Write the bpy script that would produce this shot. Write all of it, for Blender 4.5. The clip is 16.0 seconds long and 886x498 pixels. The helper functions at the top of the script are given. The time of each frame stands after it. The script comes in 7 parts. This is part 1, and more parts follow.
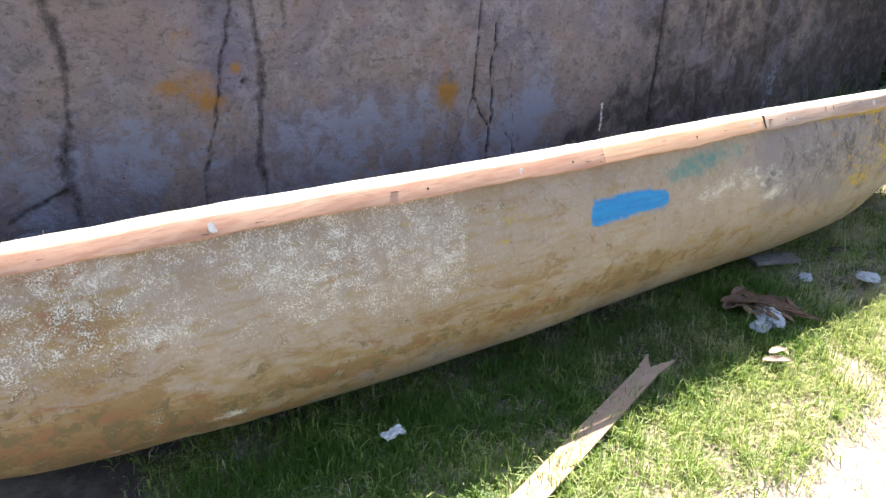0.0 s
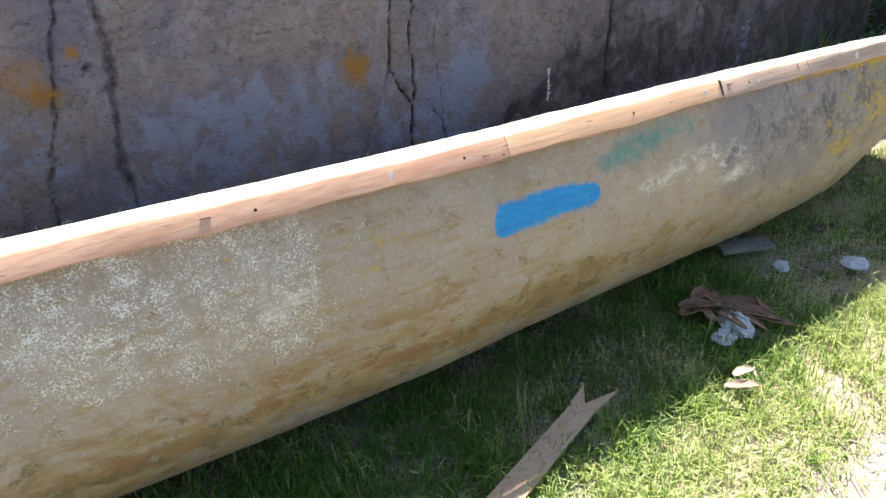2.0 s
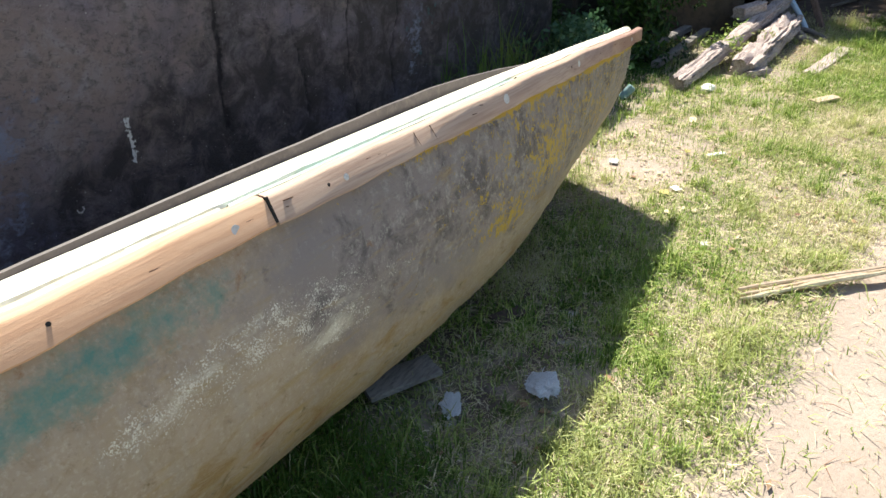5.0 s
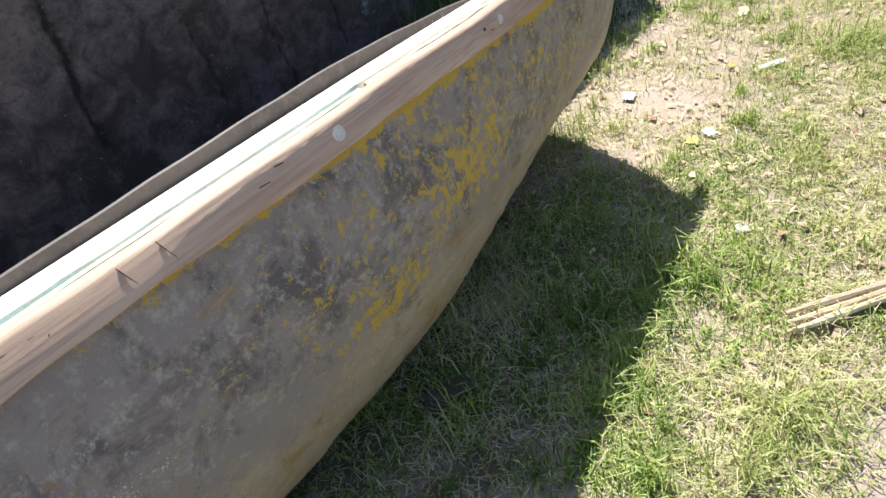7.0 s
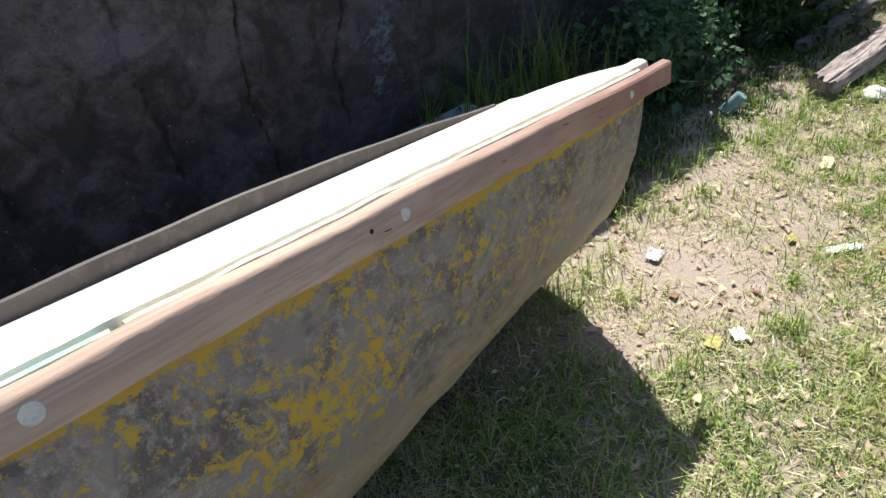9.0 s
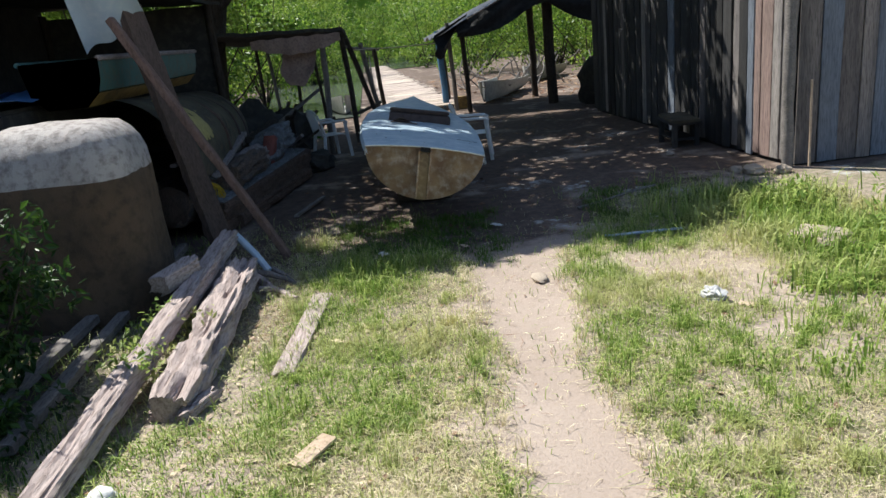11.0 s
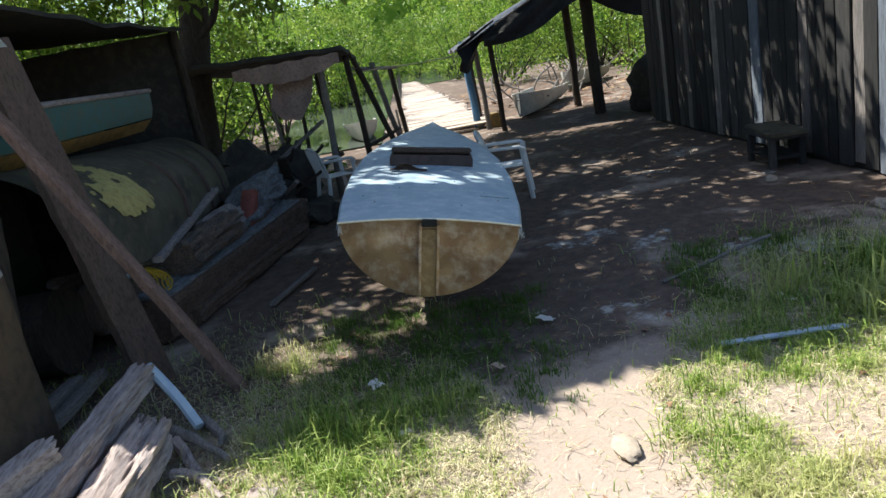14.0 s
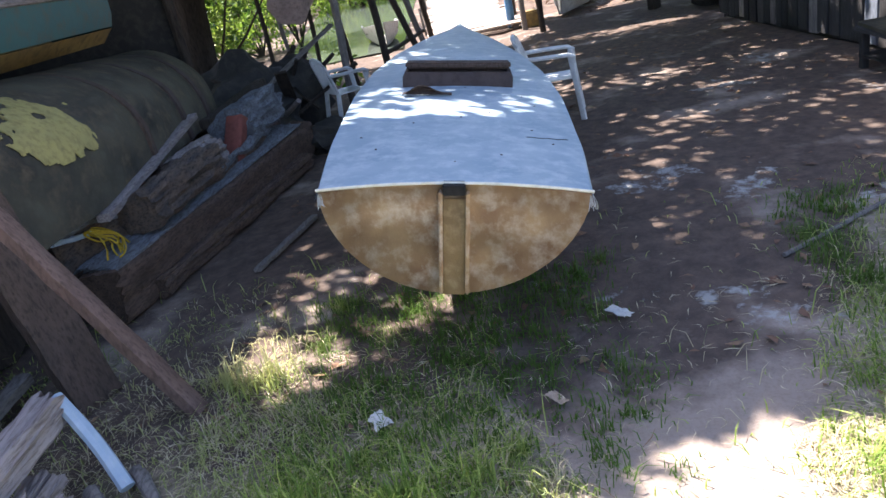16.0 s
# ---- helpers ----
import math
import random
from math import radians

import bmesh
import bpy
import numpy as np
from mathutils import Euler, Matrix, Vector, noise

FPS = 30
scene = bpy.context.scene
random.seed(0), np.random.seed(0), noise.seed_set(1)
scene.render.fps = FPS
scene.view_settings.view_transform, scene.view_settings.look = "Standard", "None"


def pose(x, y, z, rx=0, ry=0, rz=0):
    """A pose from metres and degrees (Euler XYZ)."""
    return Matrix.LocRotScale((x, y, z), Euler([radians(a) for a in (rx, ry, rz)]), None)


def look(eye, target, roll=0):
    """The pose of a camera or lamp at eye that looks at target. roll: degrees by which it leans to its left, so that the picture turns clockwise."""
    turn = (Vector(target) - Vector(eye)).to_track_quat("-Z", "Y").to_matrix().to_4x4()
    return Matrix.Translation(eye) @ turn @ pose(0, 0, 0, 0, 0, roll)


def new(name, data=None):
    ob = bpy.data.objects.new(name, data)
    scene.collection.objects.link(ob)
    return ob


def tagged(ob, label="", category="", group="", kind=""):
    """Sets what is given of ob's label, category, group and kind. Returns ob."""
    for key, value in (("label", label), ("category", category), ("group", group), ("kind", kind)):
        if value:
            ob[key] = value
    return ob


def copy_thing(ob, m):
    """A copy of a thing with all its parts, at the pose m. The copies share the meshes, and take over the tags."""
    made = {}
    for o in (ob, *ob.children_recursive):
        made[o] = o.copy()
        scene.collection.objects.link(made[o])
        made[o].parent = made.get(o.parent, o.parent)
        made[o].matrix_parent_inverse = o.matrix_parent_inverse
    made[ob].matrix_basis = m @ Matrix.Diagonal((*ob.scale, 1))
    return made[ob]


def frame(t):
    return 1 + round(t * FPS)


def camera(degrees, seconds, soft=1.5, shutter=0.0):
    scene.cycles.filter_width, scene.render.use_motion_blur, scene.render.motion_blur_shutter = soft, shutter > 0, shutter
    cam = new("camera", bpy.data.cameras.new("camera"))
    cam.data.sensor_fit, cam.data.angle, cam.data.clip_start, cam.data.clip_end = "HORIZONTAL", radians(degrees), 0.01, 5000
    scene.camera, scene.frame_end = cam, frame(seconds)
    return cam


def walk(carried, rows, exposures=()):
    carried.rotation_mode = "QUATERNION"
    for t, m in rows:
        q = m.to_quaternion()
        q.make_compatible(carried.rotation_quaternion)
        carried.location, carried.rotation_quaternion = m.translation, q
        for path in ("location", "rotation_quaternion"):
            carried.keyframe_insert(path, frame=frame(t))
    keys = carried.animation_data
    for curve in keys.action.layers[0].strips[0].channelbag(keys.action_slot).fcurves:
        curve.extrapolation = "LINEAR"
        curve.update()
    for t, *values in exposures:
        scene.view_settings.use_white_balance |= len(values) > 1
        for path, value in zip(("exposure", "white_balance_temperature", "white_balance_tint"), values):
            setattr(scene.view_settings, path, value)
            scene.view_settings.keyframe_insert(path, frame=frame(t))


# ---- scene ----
cam = camera(63.9, 16.0)
METRES, EYE, TILT, LEAN, TURN = 9.677, 1.5, 0.0, 0.0, -37.0
PATH = [
    (0, (-0.019, -0.072, 1.651), (1.074, 1.408, 0.867), 1.4),
    (0.5, (0.092, 0.005, 1.645), (1.214, 1.413, 0.776), -0.4),
    (1, (0.183, 0.119, 1.612), (1.359, 1.519, 0.801), -0.1),
    (1.5, (0.397, 0.178, 1.598), (1.514, 1.627, 0.789), -0.0),
    (2, (0.672, 0.189, 1.578), (1.749, 1.632, 0.706), -1.4),
    (2.5, (0.871, 0.25, 1.58), (2.057, 1.617, 0.728), -2.2),
    (3, (1.119, 0.394, 1.587), (2.487, 1.62, 0.796), -0.7),
    (3.5, (1.4, 0.461, 1.543), (2.709, 1.674, 0.64), 0.1),
    (4, (1.66, 0.468, 1.545), (3.013, 1.608, 0.614), 0.0),
    (4.5, (1.885, 0.53, 1.557), (3.337, 1.556, 0.642), 0.6),
    (4.7, (1.993, 0.596, 1.575), (3.469, 1.581, 0.652), -0.0),
    (6.8, (3.194, 0.686, 1.55), (4.437, 1.773, 0.42), -10.4),
    (7, (3.307, 0.674, 1.53), (4.485, 1.784, 0.355), -13.4),
    (7.5, (3.484, 0.627, 1.544), (4.633, 1.795, 0.397), -10.6),
    (8, (3.699, 0.713, 1.551), (4.979, 1.836, 0.503), -7.6),
    (8.5, (3.902, 0.776, 1.537), (5.197, 1.93, 0.541), -6.7),
    (9, (4.132, 0.806, 1.537), (5.209, 2.091, 0.448), -6.6),
    (9.5, (4.385, 0.681, 1.648), (5.847, 1.693, 0.731), -1.1),
    (9.6, (4.436, 0.651, 1.656), (6.006, 1.528, 0.78), -1.4),
    (9.8, (4.586, 0.626, 1.645), (6.332, 1.198, 0.856), -1.2),
    (10, (4.723, 0.587, 1.619), (6.597, 0.881, 0.984), -0.6),
    (10.2, (4.874, 0.648, 1.603), (6.783, 0.7, 1.009), -1.0),
    (12.3, (6.31, 0.47, 1.666), (8.218, 0.26, 1.108), -7.2),
    (12.5, (6.449, 0.434, 1.655), (8.356, 0.242, 1.083), -4.7),
    (13, (6.747, 0.36, 1.645), (8.652, 0.232, 1.051), -6.4),
    (13.5, (7.08, 0.389, 1.63), (8.999, 0.231, 1.089), -7.1),
    (14, (7.463, 0.252, 1.608), (9.392, 0.236, 1.083), -10.4),
    (14.5, (7.827, 0.258, 1.596), (9.726, 0.204, 0.971), -9.5),
    (15, (8.117, 0.307, 1.607), (10.027, 0.249, 1.018), -12.5),
    (15.5, (8.451, 0.225, 1.54), (10.338, 0.384, 0.894), -13.6),
    (16, (8.734, 0.202, 1.526), (10.581, 0.318, 0.767), -12.2),
]
EXPOSURES = [
    (0.0, 1.85, 6650, 13), (1.5, 1.64, 6600, 8), (2.5, 1.74, 6550, 8), (3.0, 1.62, 6600, 8), (4.5, 1.2, 6700, 6), (7.0, 1.07, 6450, 9), (9.0, 0.72, 6350, 8),
    (10.0, 0.64, 6200, 11), (12.5, 0.86, 6350, 2), (14.0, 1.12, 6400, 6), (14.6, 1.34, 6450, 12), (15.1, 1.28, 6600, 15), (15.5, 1.8, 6500, 17), (16.0, 2.16, 6470, 18),
]
walk(cam, [(t, look(eye, target, roll)) for t, eye, target, roll in PATH], EXPOSURES)

# ---- world, sun, exposure ----
world = bpy.data.worlds.new("sky")
scene.world = world
world.use_nodes = True
wn = world.node_tree
sky = wn.nodes.new("ShaderNodeTexSky")
sky.sky_type = "NISHITA"
sky.sun_disc = False
SUN_DIR = Vector((0.362, 0.423, 0.843)).normalized()
sky.sun_elevation = math.asin(SUN_DIR.z)
sky.sun_rotation = math.atan2(SUN_DIR.x, SUN_DIR.y)
wn.nodes["Background"].inputs["Strength"].default_value = 0.09
wn.links.new(sky.outputs["Color"], wn.nodes["Background"].inputs["Color"])
sun = new("sun", bpy.data.lights.new("sun", "SUN"))
sun.data.energy, sun.data.angle, sun.data.color = 5.0, radians(0.53), (1.0, 0.95, 0.86)
sun.matrix_world = look(SUN_DIR * 50, (0, 0, 0))

# ---- mesh helpers ----
OFF = {}
rng = np.random.default_rng(7)


def thing(name, loc, label, category, group="", kind=""):
    ob = new(name)
    ob.location = loc
    OFF[ob.name] = Vector(loc)
    return tagged(ob, label, category, group, kind)


def to_mesh(name, src, loc):
    if isinstance(src, bmesh.types.BMesh):
        me = bpy.data.meshes.new(name)
        src.to_mesh(me)
        src.free()
    else:
        me = src
    me.transform(Matrix.Translation(-Vector(loc)))
    return me


def smooth(me, angle=40):
    me.polygons.foreach_set("use_smooth", [True] * len(me.polygons))
    me.set_sharp_from_angle(angle=radians(angle))


def part(name, src, material, parent, label="", flat=False):
    """One mesh, given in world places, as a part of a thing or of a part."""
    loc = OFF[parent.name]
    me = to_mesh(name, src, loc)
    if not flat:
        smooth(me)
    me.materials.append(material)
    ob = new(name, me)
    ob.parent = parent
    OFF[ob.name] = loc
    if label:
        ob["label"] = label
    if name in ("leaf_mass", "crown", "low_leaves", "stem"):
        ob["kind"] = "stuff"
    return ob


def solo(name, src, material, loc, label, category, group="", kind="", flat=False):
    me = to_mesh(name, src, loc)
    if not flat:
        smooth(me)
    me.materials.append(material)
    ob = new(name, me)
    ob.location = loc
    OFF[ob.name] = Vector(loc)
    return tagged(ob, label, category, group, kind)


def raw(name, verts, faces):
    me = bpy.data.meshes.new(name)
    v = verts.tolist() if hasattr(verts, "tolist") else verts
    f = faces.tolist() if hasattr(faces, "tolist") else faces
    me.from_pydata(v, [], f)
    me.update()
    return me


def box(c, s, bevel=0.01, m=None):
    bm = bmesh.new()
    bmesh.ops.create_cube(bm, size=1)
    bmesh.ops.scale(bm, vec=s, verts=bm.verts)
    if bevel:
        bmesh.ops.bevel(bm, geom=bm.edges[:], offset=bevel, segments=2, affect="EDGES")
    if m is not None:
        bmesh.ops.transform(bm, matrix=m, verts=bm.verts)
    bmesh.ops.translate(bm, vec=c, verts=bm.verts)
    return bm


def axis_frame(p0, p1, roll=0.0):
    d = (Vector(p1) - Vector(p0)).normalized()
    side = d.cross(Vector((0, 1, 0)) if abs(d.z) > 0.9 else Vector((0, 0, 1))).normalized()
    up = side.cross(d).normalized()
    c, s = math.cos(roll), math.sin(roll)
    return d, side * c + up * s, up * c - side * s


def beam(p0, p1, w, h, rough=0.006, seed=0, taper=1.0, roll=0.0, n=14, chew=0.0):
    """A sawn timber from p0 to p1 with worn, uneven edges."""
    d, side, up = axis_frame(p0, p1, roll)
    p0, p1 = Vector(p0), Vector(p1)
    prof = []
    k = 3
    b = 0.12
    for sx, sy in ((-1, -1), (1, -1), (1, 1), (-1, 1)):
        nx, ny = {(-1, -1): (1, -1), (1, -1): (1, 1), (1, 1): (-1, 1), (-1, 1): (-1, -1)}[(sx, sy)]
        for i in range(k):
            f = b + (1 - 2 * b) * i / (k - 1)
            prof.append((sx + (nx - sx) * f, sy + (ny - sy) * f))
    rings = []
    for i in range(n + 1):
        f = i / n
        sc = 1 + (taper - 1) * f
        ring = []
        for a, c in prof:
            q = p0.lerp(p1, f) + side * a * w / 2 * sc + up * c * h / 2 * sc
            nv = noise.noise_vector(q * 9 + Vector((seed * 7.1, 0, 0))) * rough + noise.noise_vector(q * 35 + Vector((seed, 3, 0))) * rough * 0.5
            if chew:
                e = max(0.0, noise.noise(q * 4 + Vector((seed * 3.3, 1, 2)))) * chew
                nv -= (side * a * w / 2 + up * c * h / 2) * e
            if i in (0, n):
                nv += d * noise.noise(q * 30 + Vector((seed, 0, 0))) * rough * 2
            ring.append(q + nv)
        rings.append(ring)
    return loft(rings, True, True)


def loft(rings, closed=True, caps=False):
    bm = bmesh.new()
    vs = [[bm.verts.new(p) for p in r] for r in rings]
    m = len(rings[0])
    for a, b in zip(vs, vs[1:]):
        for j in range(m if closed else m - 1):
            k = (j + 1) % m
            bm.faces.new((a[j], a[k], b[k], b[j]))
    if caps:
        bm.faces.new(vs[0][::-1])
        bm.faces.new(vs[-1])
    bmesh.ops.recalc_face_normals(bm, faces=bm.faces)
    return bm


def tube(pts, r, seg=8, rough=0.0, seed=0):
    pts = [Vector(p) for p in pts]
    rings = []
    for i, p in enumerate(pts):
        a, b = pts[max(i - 1, 0)], pts[min(i + 1, len(pts) - 1)]
        _, s, u = axis_frame(a, b)
        ri = r[i] if isinstance(r, (list, tuple)) else r
        ring = []
        for j in range(seg):
            t = 2 * math.pi * j / seg
            q = p + (s * math.cos(t) + u * math.sin(t)) * ri
            if rough:
                q += noise.noise_vector(q * 7 + Vector((seed, 0, 0))) * rough
            ring.append(q)
        rings.append(ring)
    return loft(rings, True, True)


def lerp_path(p0, p1, n, wob=0.0, seed=0):
    p0, p1 = Vector(p0), Vector(p1)
    out = []
    for i in range(n + 1):
        q = p0.lerp(p1, i / n)
        if wob:
            q += noise.noise_vector(q * 0.9 + Vector((seed * 5.7, 2, 1))) * wob * math.sin(math.pi * (0.1 + 0.85 * i / n))
        out.append(q)
    return out


def sheet(f, nu, nv, thick=0.004):
    """A thin cloth or board: f(u, v) gives the place; a real back at the given thickness."""
    top = [[Vector(f(i / nu, j / nv)) for j in range(nv + 1)] for i in range(nu + 1)]
    bm = bmesh.new()
    vs = [[bm.verts.new(p) for p in r] for r in top]
    for i in range(nu):
        for j in range(nv):
            bm.faces.new((vs[i][j], vs[i + 1][j], vs[i + 1][j + 1], vs[i][j + 1]))
    bm.normal_update()
    bmesh.ops.solidify(bm, geom=bm.faces[:], thickness=thick)
    bmesh.ops.recalc_face_normals(bm, faces=bm.faces)
    return bm


def lump(c, s, seed=0, rough=0.25, sub=3, freq=1.6):
    bm = bmesh.new()
    bmesh.ops.create_icosphere(bm, subdivisions=sub, radius=1)
    for v in bm.verts:
        n = noise.noise(v.co * freq + Vector((seed * 3.7, 0, 0))) + 0.5 * noise.noise(v.co * freq * 2.7 + Vector((seed, 5, 0)))
        v.co *= 1 + rough * n
        v.co = Vector((v.co.x * s[0], v.co.y * s[1], v.co.z * s[2])) + Vector(c)
    return bm


def interp(x, xs, ys):
    return float(np.interp(x, xs, ys))


# ---- materials ----
def nodes_of(name):
    m = bpy.data.materials.new(name)
    m.use_nodes = True
    nt = m.node_tree
    return m, nt, nt.nodes["Principled BSDF"]


def add(nt, kind, **inputs):
    n = nt.nodes.new(kind)
    for k, v in inputs.items():
        n.inputs[k].default_value = v
    return n


def coords(nt, stretch=(1, 1, 1)):
    tc = nt.nodes.new("ShaderNodeTexCoord")
    mp = nt.nodes.new("ShaderNodeMapping")
    mp.inputs["Scale"].default_value = stretch
    nt.links.new(tc.outputs["Object"], mp.inputs["Vector"])
    return mp.outputs["Vector"]


def noise_tex(nt, vec, scale, detail=4.0, rough=0.55, dist=0.0):
    n = nt.nodes.new("ShaderNodeTexNoise")
    n.inputs["Scale"].default_value = scale
    n.inputs["Detail"].default_value = detail
    n.inputs["Roughness"].default_value = rough
    n.inputs["Distortion"].default_value = dist
    nt.links.new(vec, n.inputs["Vector"])
    return n.outputs["Fac"]


def mathn(nt, op, a, b=None, clamp=False):
    n = nt.nodes.new("ShaderNodeMath")
    n.operation, n.use_clamp = op, clamp
    for i, v in enumerate((a, b)):
        if v is None:
            continue
        if isinstance(v, (int, float)):
            n.inputs[i].default_value = v
        else:
            nt.links.new(v, n.inputs[i])
    return n.outputs[0]


def contrast(nt, fac, mid, gain):
    return mathn(nt, "ADD", mathn(nt, "MULTIPLY", mathn(nt, "SUBTRACT", fac, mid), gain), 0.5, True)


def mix(nt, fac, a, b):
    n = nt.nodes.new("ShaderNodeMix")
    n.data_type = "RGBA"
    for sock, v in ((n.inputs["Factor"], fac), (n.inputs["A"], a), (n.inputs["B"], b)):
        if isinstance(v, (int, float)):
            sock.default_value = v
        elif isinstance(v, tuple):
            sock.default_value = (*v, 1)
        else:
            nt.links.new(v, sock)
    return n.outputs["Result"]


def relief(nt, bsdf, height, strength, distance):
    b = nt.nodes.new("ShaderNodeBump")
    b.inputs["Strength"].default_value = strength
    b.inputs["Distance"].default_value = distance
    nt.links.new(height, b.inputs["Height"])
    nt.links.new(b.outputs["Normal"], bsdf.inputs["Normal"])


def surface(name, c1, c2, c3=None, s1=2.5, s2=30.0, rough=0.8, bump=0.35, dist=0.006, stretch=(1, 1, 1), rnd=0.0, island=0.0,
            metal=0.0, spec=0.3, transmit=0.0, fine=140.0):
    """A two-scale surface: c1 and c2 in broad patches, c3 in fine grain, with relief."""
    m, nt, bsdf = nodes_of(name)
    vec = coords(nt, stretch)
    a = contrast(nt, noise_tex(nt, vec, s1, 5), 0.5, 3.2)
    g = noise_tex(nt, vec, s2, 6, 0.65)
    col = mix(nt, a, c1, c2)
    c3 = c3 or tuple(0.55 * v for v in c1)
    col = mix(nt, mathn(nt, "MULTIPLY", contrast(nt, g, 0.56, 5.0), 0.75), col, c3)
    if rnd or island:
        if rnd:
            src = nt.nodes.new("ShaderNodeObjectInfo").outputs["Random"]
        else:
            src = nt.nodes.new("ShaderNodeNewGeometry").outputs["Random Per Island"]
        hsv = nt.nodes.new("ShaderNodeHueSaturation")
        amt = rnd or island
        nt.links.new(mathn(nt, "ADD", mathn(nt, "MULTIPLY", src, amt), 1 - amt / 2), hsv.inputs["Value"])
        nt.links.new(mathn(nt, "ADD", mathn(nt, "MULTIPLY", src, 0.03), 0.485), hsv.inputs["Hue"])
        nt.links.new(col, hsv.inputs["Color"])
        col = hsv.outputs["Color"]
    nt.links.new(col, bsdf.inputs["Base Color"])
    nt.links.new(mathn(nt, "ADD", mathn(nt, "MULTIPLY", g, 0.3), rough - 0.15, True), bsdf.inputs["Roughness"])
    bsdf.inputs["Metallic"].default_value = metal
    bsdf.inputs["Specular IOR Level"].default_value = spec
    if bump:
        h = mathn(nt, "ADD", g, mathn(nt, "MULTIPLY", noise_tex(nt, vec, fine, 3), 0.4))
        relief(nt, bsdf, h, bump, dist)
    return m


def leafy(name, c1, c2, c3, rough=0.45, thin=0.35):
    """Foliage: colour differs leaf by leaf, some light passes through."""
    m, nt, bsdf = nodes_of(name)
    r = nt.nodes.new("ShaderNodeNewGeometry").outputs["Random Per Island"]
    big = noise_tex(nt, coords(nt), 0.9, 3)
    col = mix(nt, contrast(nt, r, 0.55, 1.6), c1, c2)
    col = mix(nt, contrast(nt, big, 0.58, 5.0), col, c3)
    nt.links.new(col, bsdf.inputs["Base Color"])
    bsdf.inputs["Roughness"].default_value = rough
    bsdf.inputs["Specular IOR Level"].default_value = 0.35
    tr = nt.nodes.new("ShaderNodeBsdfTranslucent")
    nt.links.new(col, tr.inputs["Color"])
    mx = nt.nodes.new("ShaderNodeMixShader")
    mx.inputs["Fac"].default_value = thin
    nt.links.new(bsdf.outputs["BSDF"], mx.inputs[1])
    nt.links.new(tr.outputs["BSDF"], mx.inputs[2])
    nt.links.new(mx.outputs["Shader"], nt.nodes["Material Output"].inputs["Surface"])
    return m


def attr(nt, name):
    a = nt.nodes.new("ShaderNodeAttribute")
    a.attribute_name = name
    s = nt.nodes.new("ShaderNodeSeparateColor")
    nt.links.new(a.outputs["Color"], s.inputs["Color"])
    return s.outputs["Red"], s.outputs["Green"], s.outputs["Blue"]


def coat(nt, col, paint, mask, grain, gain=6.0, k=1.0):
    """A layer of paint or stain: where the mask is part, the grain decides."""
    g = contrast(nt, grain, 0.5, 2.6)
    f = mathn(nt, "MULTIPLY", mathn(nt, "SUBTRACT", mathn(nt, "ADD", mask, mathn(nt, "MULTIPLY", g, k)), k), gain, True)
    return mix(nt, f, col, paint)


def set_attr(me, name, rgb):
    a = me.color_attributes.new(name, "FLOAT_COLOR", "POINT")
    buf = np.ones((len(me.vertices), 4), dtype=np.float32)
    buf[:, :3] = np.clip(rgb, 0, 1)
    a.data.foreach_set("color", buf.ravel())


def wall_material():
    m, nt, bsdf = nodes_of("weathered_render")
    vec = coords(nt)
    n1 = noise_tex(nt, vec, 1.6, 6, 0.6, 0.4)
    n2 = noise_tex(nt, vec, 7.0, 8, 0.7, 0.5)
    n3 = noise_tex(nt, vec, 45.0, 6, 0.75)
    n4 = noise_tex(nt, coords(nt, (1, 1, 1.8)), 16.0, 8, 0.72, 0.7)
    col = mix(nt, contrast(nt, n1, 0.5, 4), (0.272, 0.220, 0.215), (0.170, 0.158, 0.225))
    col = mix(nt, mathn(nt, "MULTIPLY", contrast(nt, n2, 0.55, 6), 0.55), col, (0.36, 0.335, 0.37))
    col = mix(nt, mathn(nt, "MULTIPLY", contrast(nt, n4, 0.57, 9), 0.6), col, (0.11, 0.098, 0.105))
    col = mix(nt, mathn(nt, "MULTIPLY", contrast(nt, n3, 0.60, 10), 0.6), col, (0.07, 0.063, 0.068))
    r, g, b = attr(nt, "paint")
    r2, g2, b2 = attr(nt, "wall_tone")
    col = coat(nt, col, (0.078, 0.068, 0.070), g2, n2, 1.6)
    col = coat(nt, col, (0.26, 0.28, 0.385), b2, mathn(nt, "ADD", mathn(nt, "MULTIPLY", n2, 0.55), mathn(nt, "MULTIPLY", n4, 0.45)), 3.0, 1.25)
    col = coat(nt, col, (0.34, 0.175, 0.045), r, noise_tex(nt, vec, 14, 7, 0.75), 1.8, 0.7)
    col = coat(nt, col, (0.10, 0.22, 0.24), b, noise_tex(nt, vec, 9, 6, 0.7), 3)
    col = coat(nt, col, (0.035, 0.031, 0.034), g, noise_tex(nt, vec, 24, 7, 0.75), 1.8, 0.5)
    pit = noise_tex(nt, vec, 62.0, 3, 0.6)
    col = mix(nt, contrast(nt, pit, 0.71, 30), col, (0.03, 0.028, 0.03))
    col = mix(nt, contrast(nt, noise_tex(nt, vec, 75.0, 2, 0.5), 0.745, 40), col, (0.45, 0.44, 0.44))
    col = coat(nt, col, (0.85, 0.85, 0.85), r2, noise_tex(nt, vec, 60, 5), 6)
    nt.links.new(col, bsdf.inputs["Base Color"])
    bsdf.inputs["Roughness"].default_value = 0.9
    bsdf.inputs["Specular IOR Level"].default_value = 0.2
    relief(nt, bsdf, mathn(nt, "ADD", mathn(nt, "ADD", mathn(nt, "MULTIPLY", n2, 1.5), n4), mathn(nt, "MULTIPLY", n3, 0.8)), 1.0, 0.03)
    return m


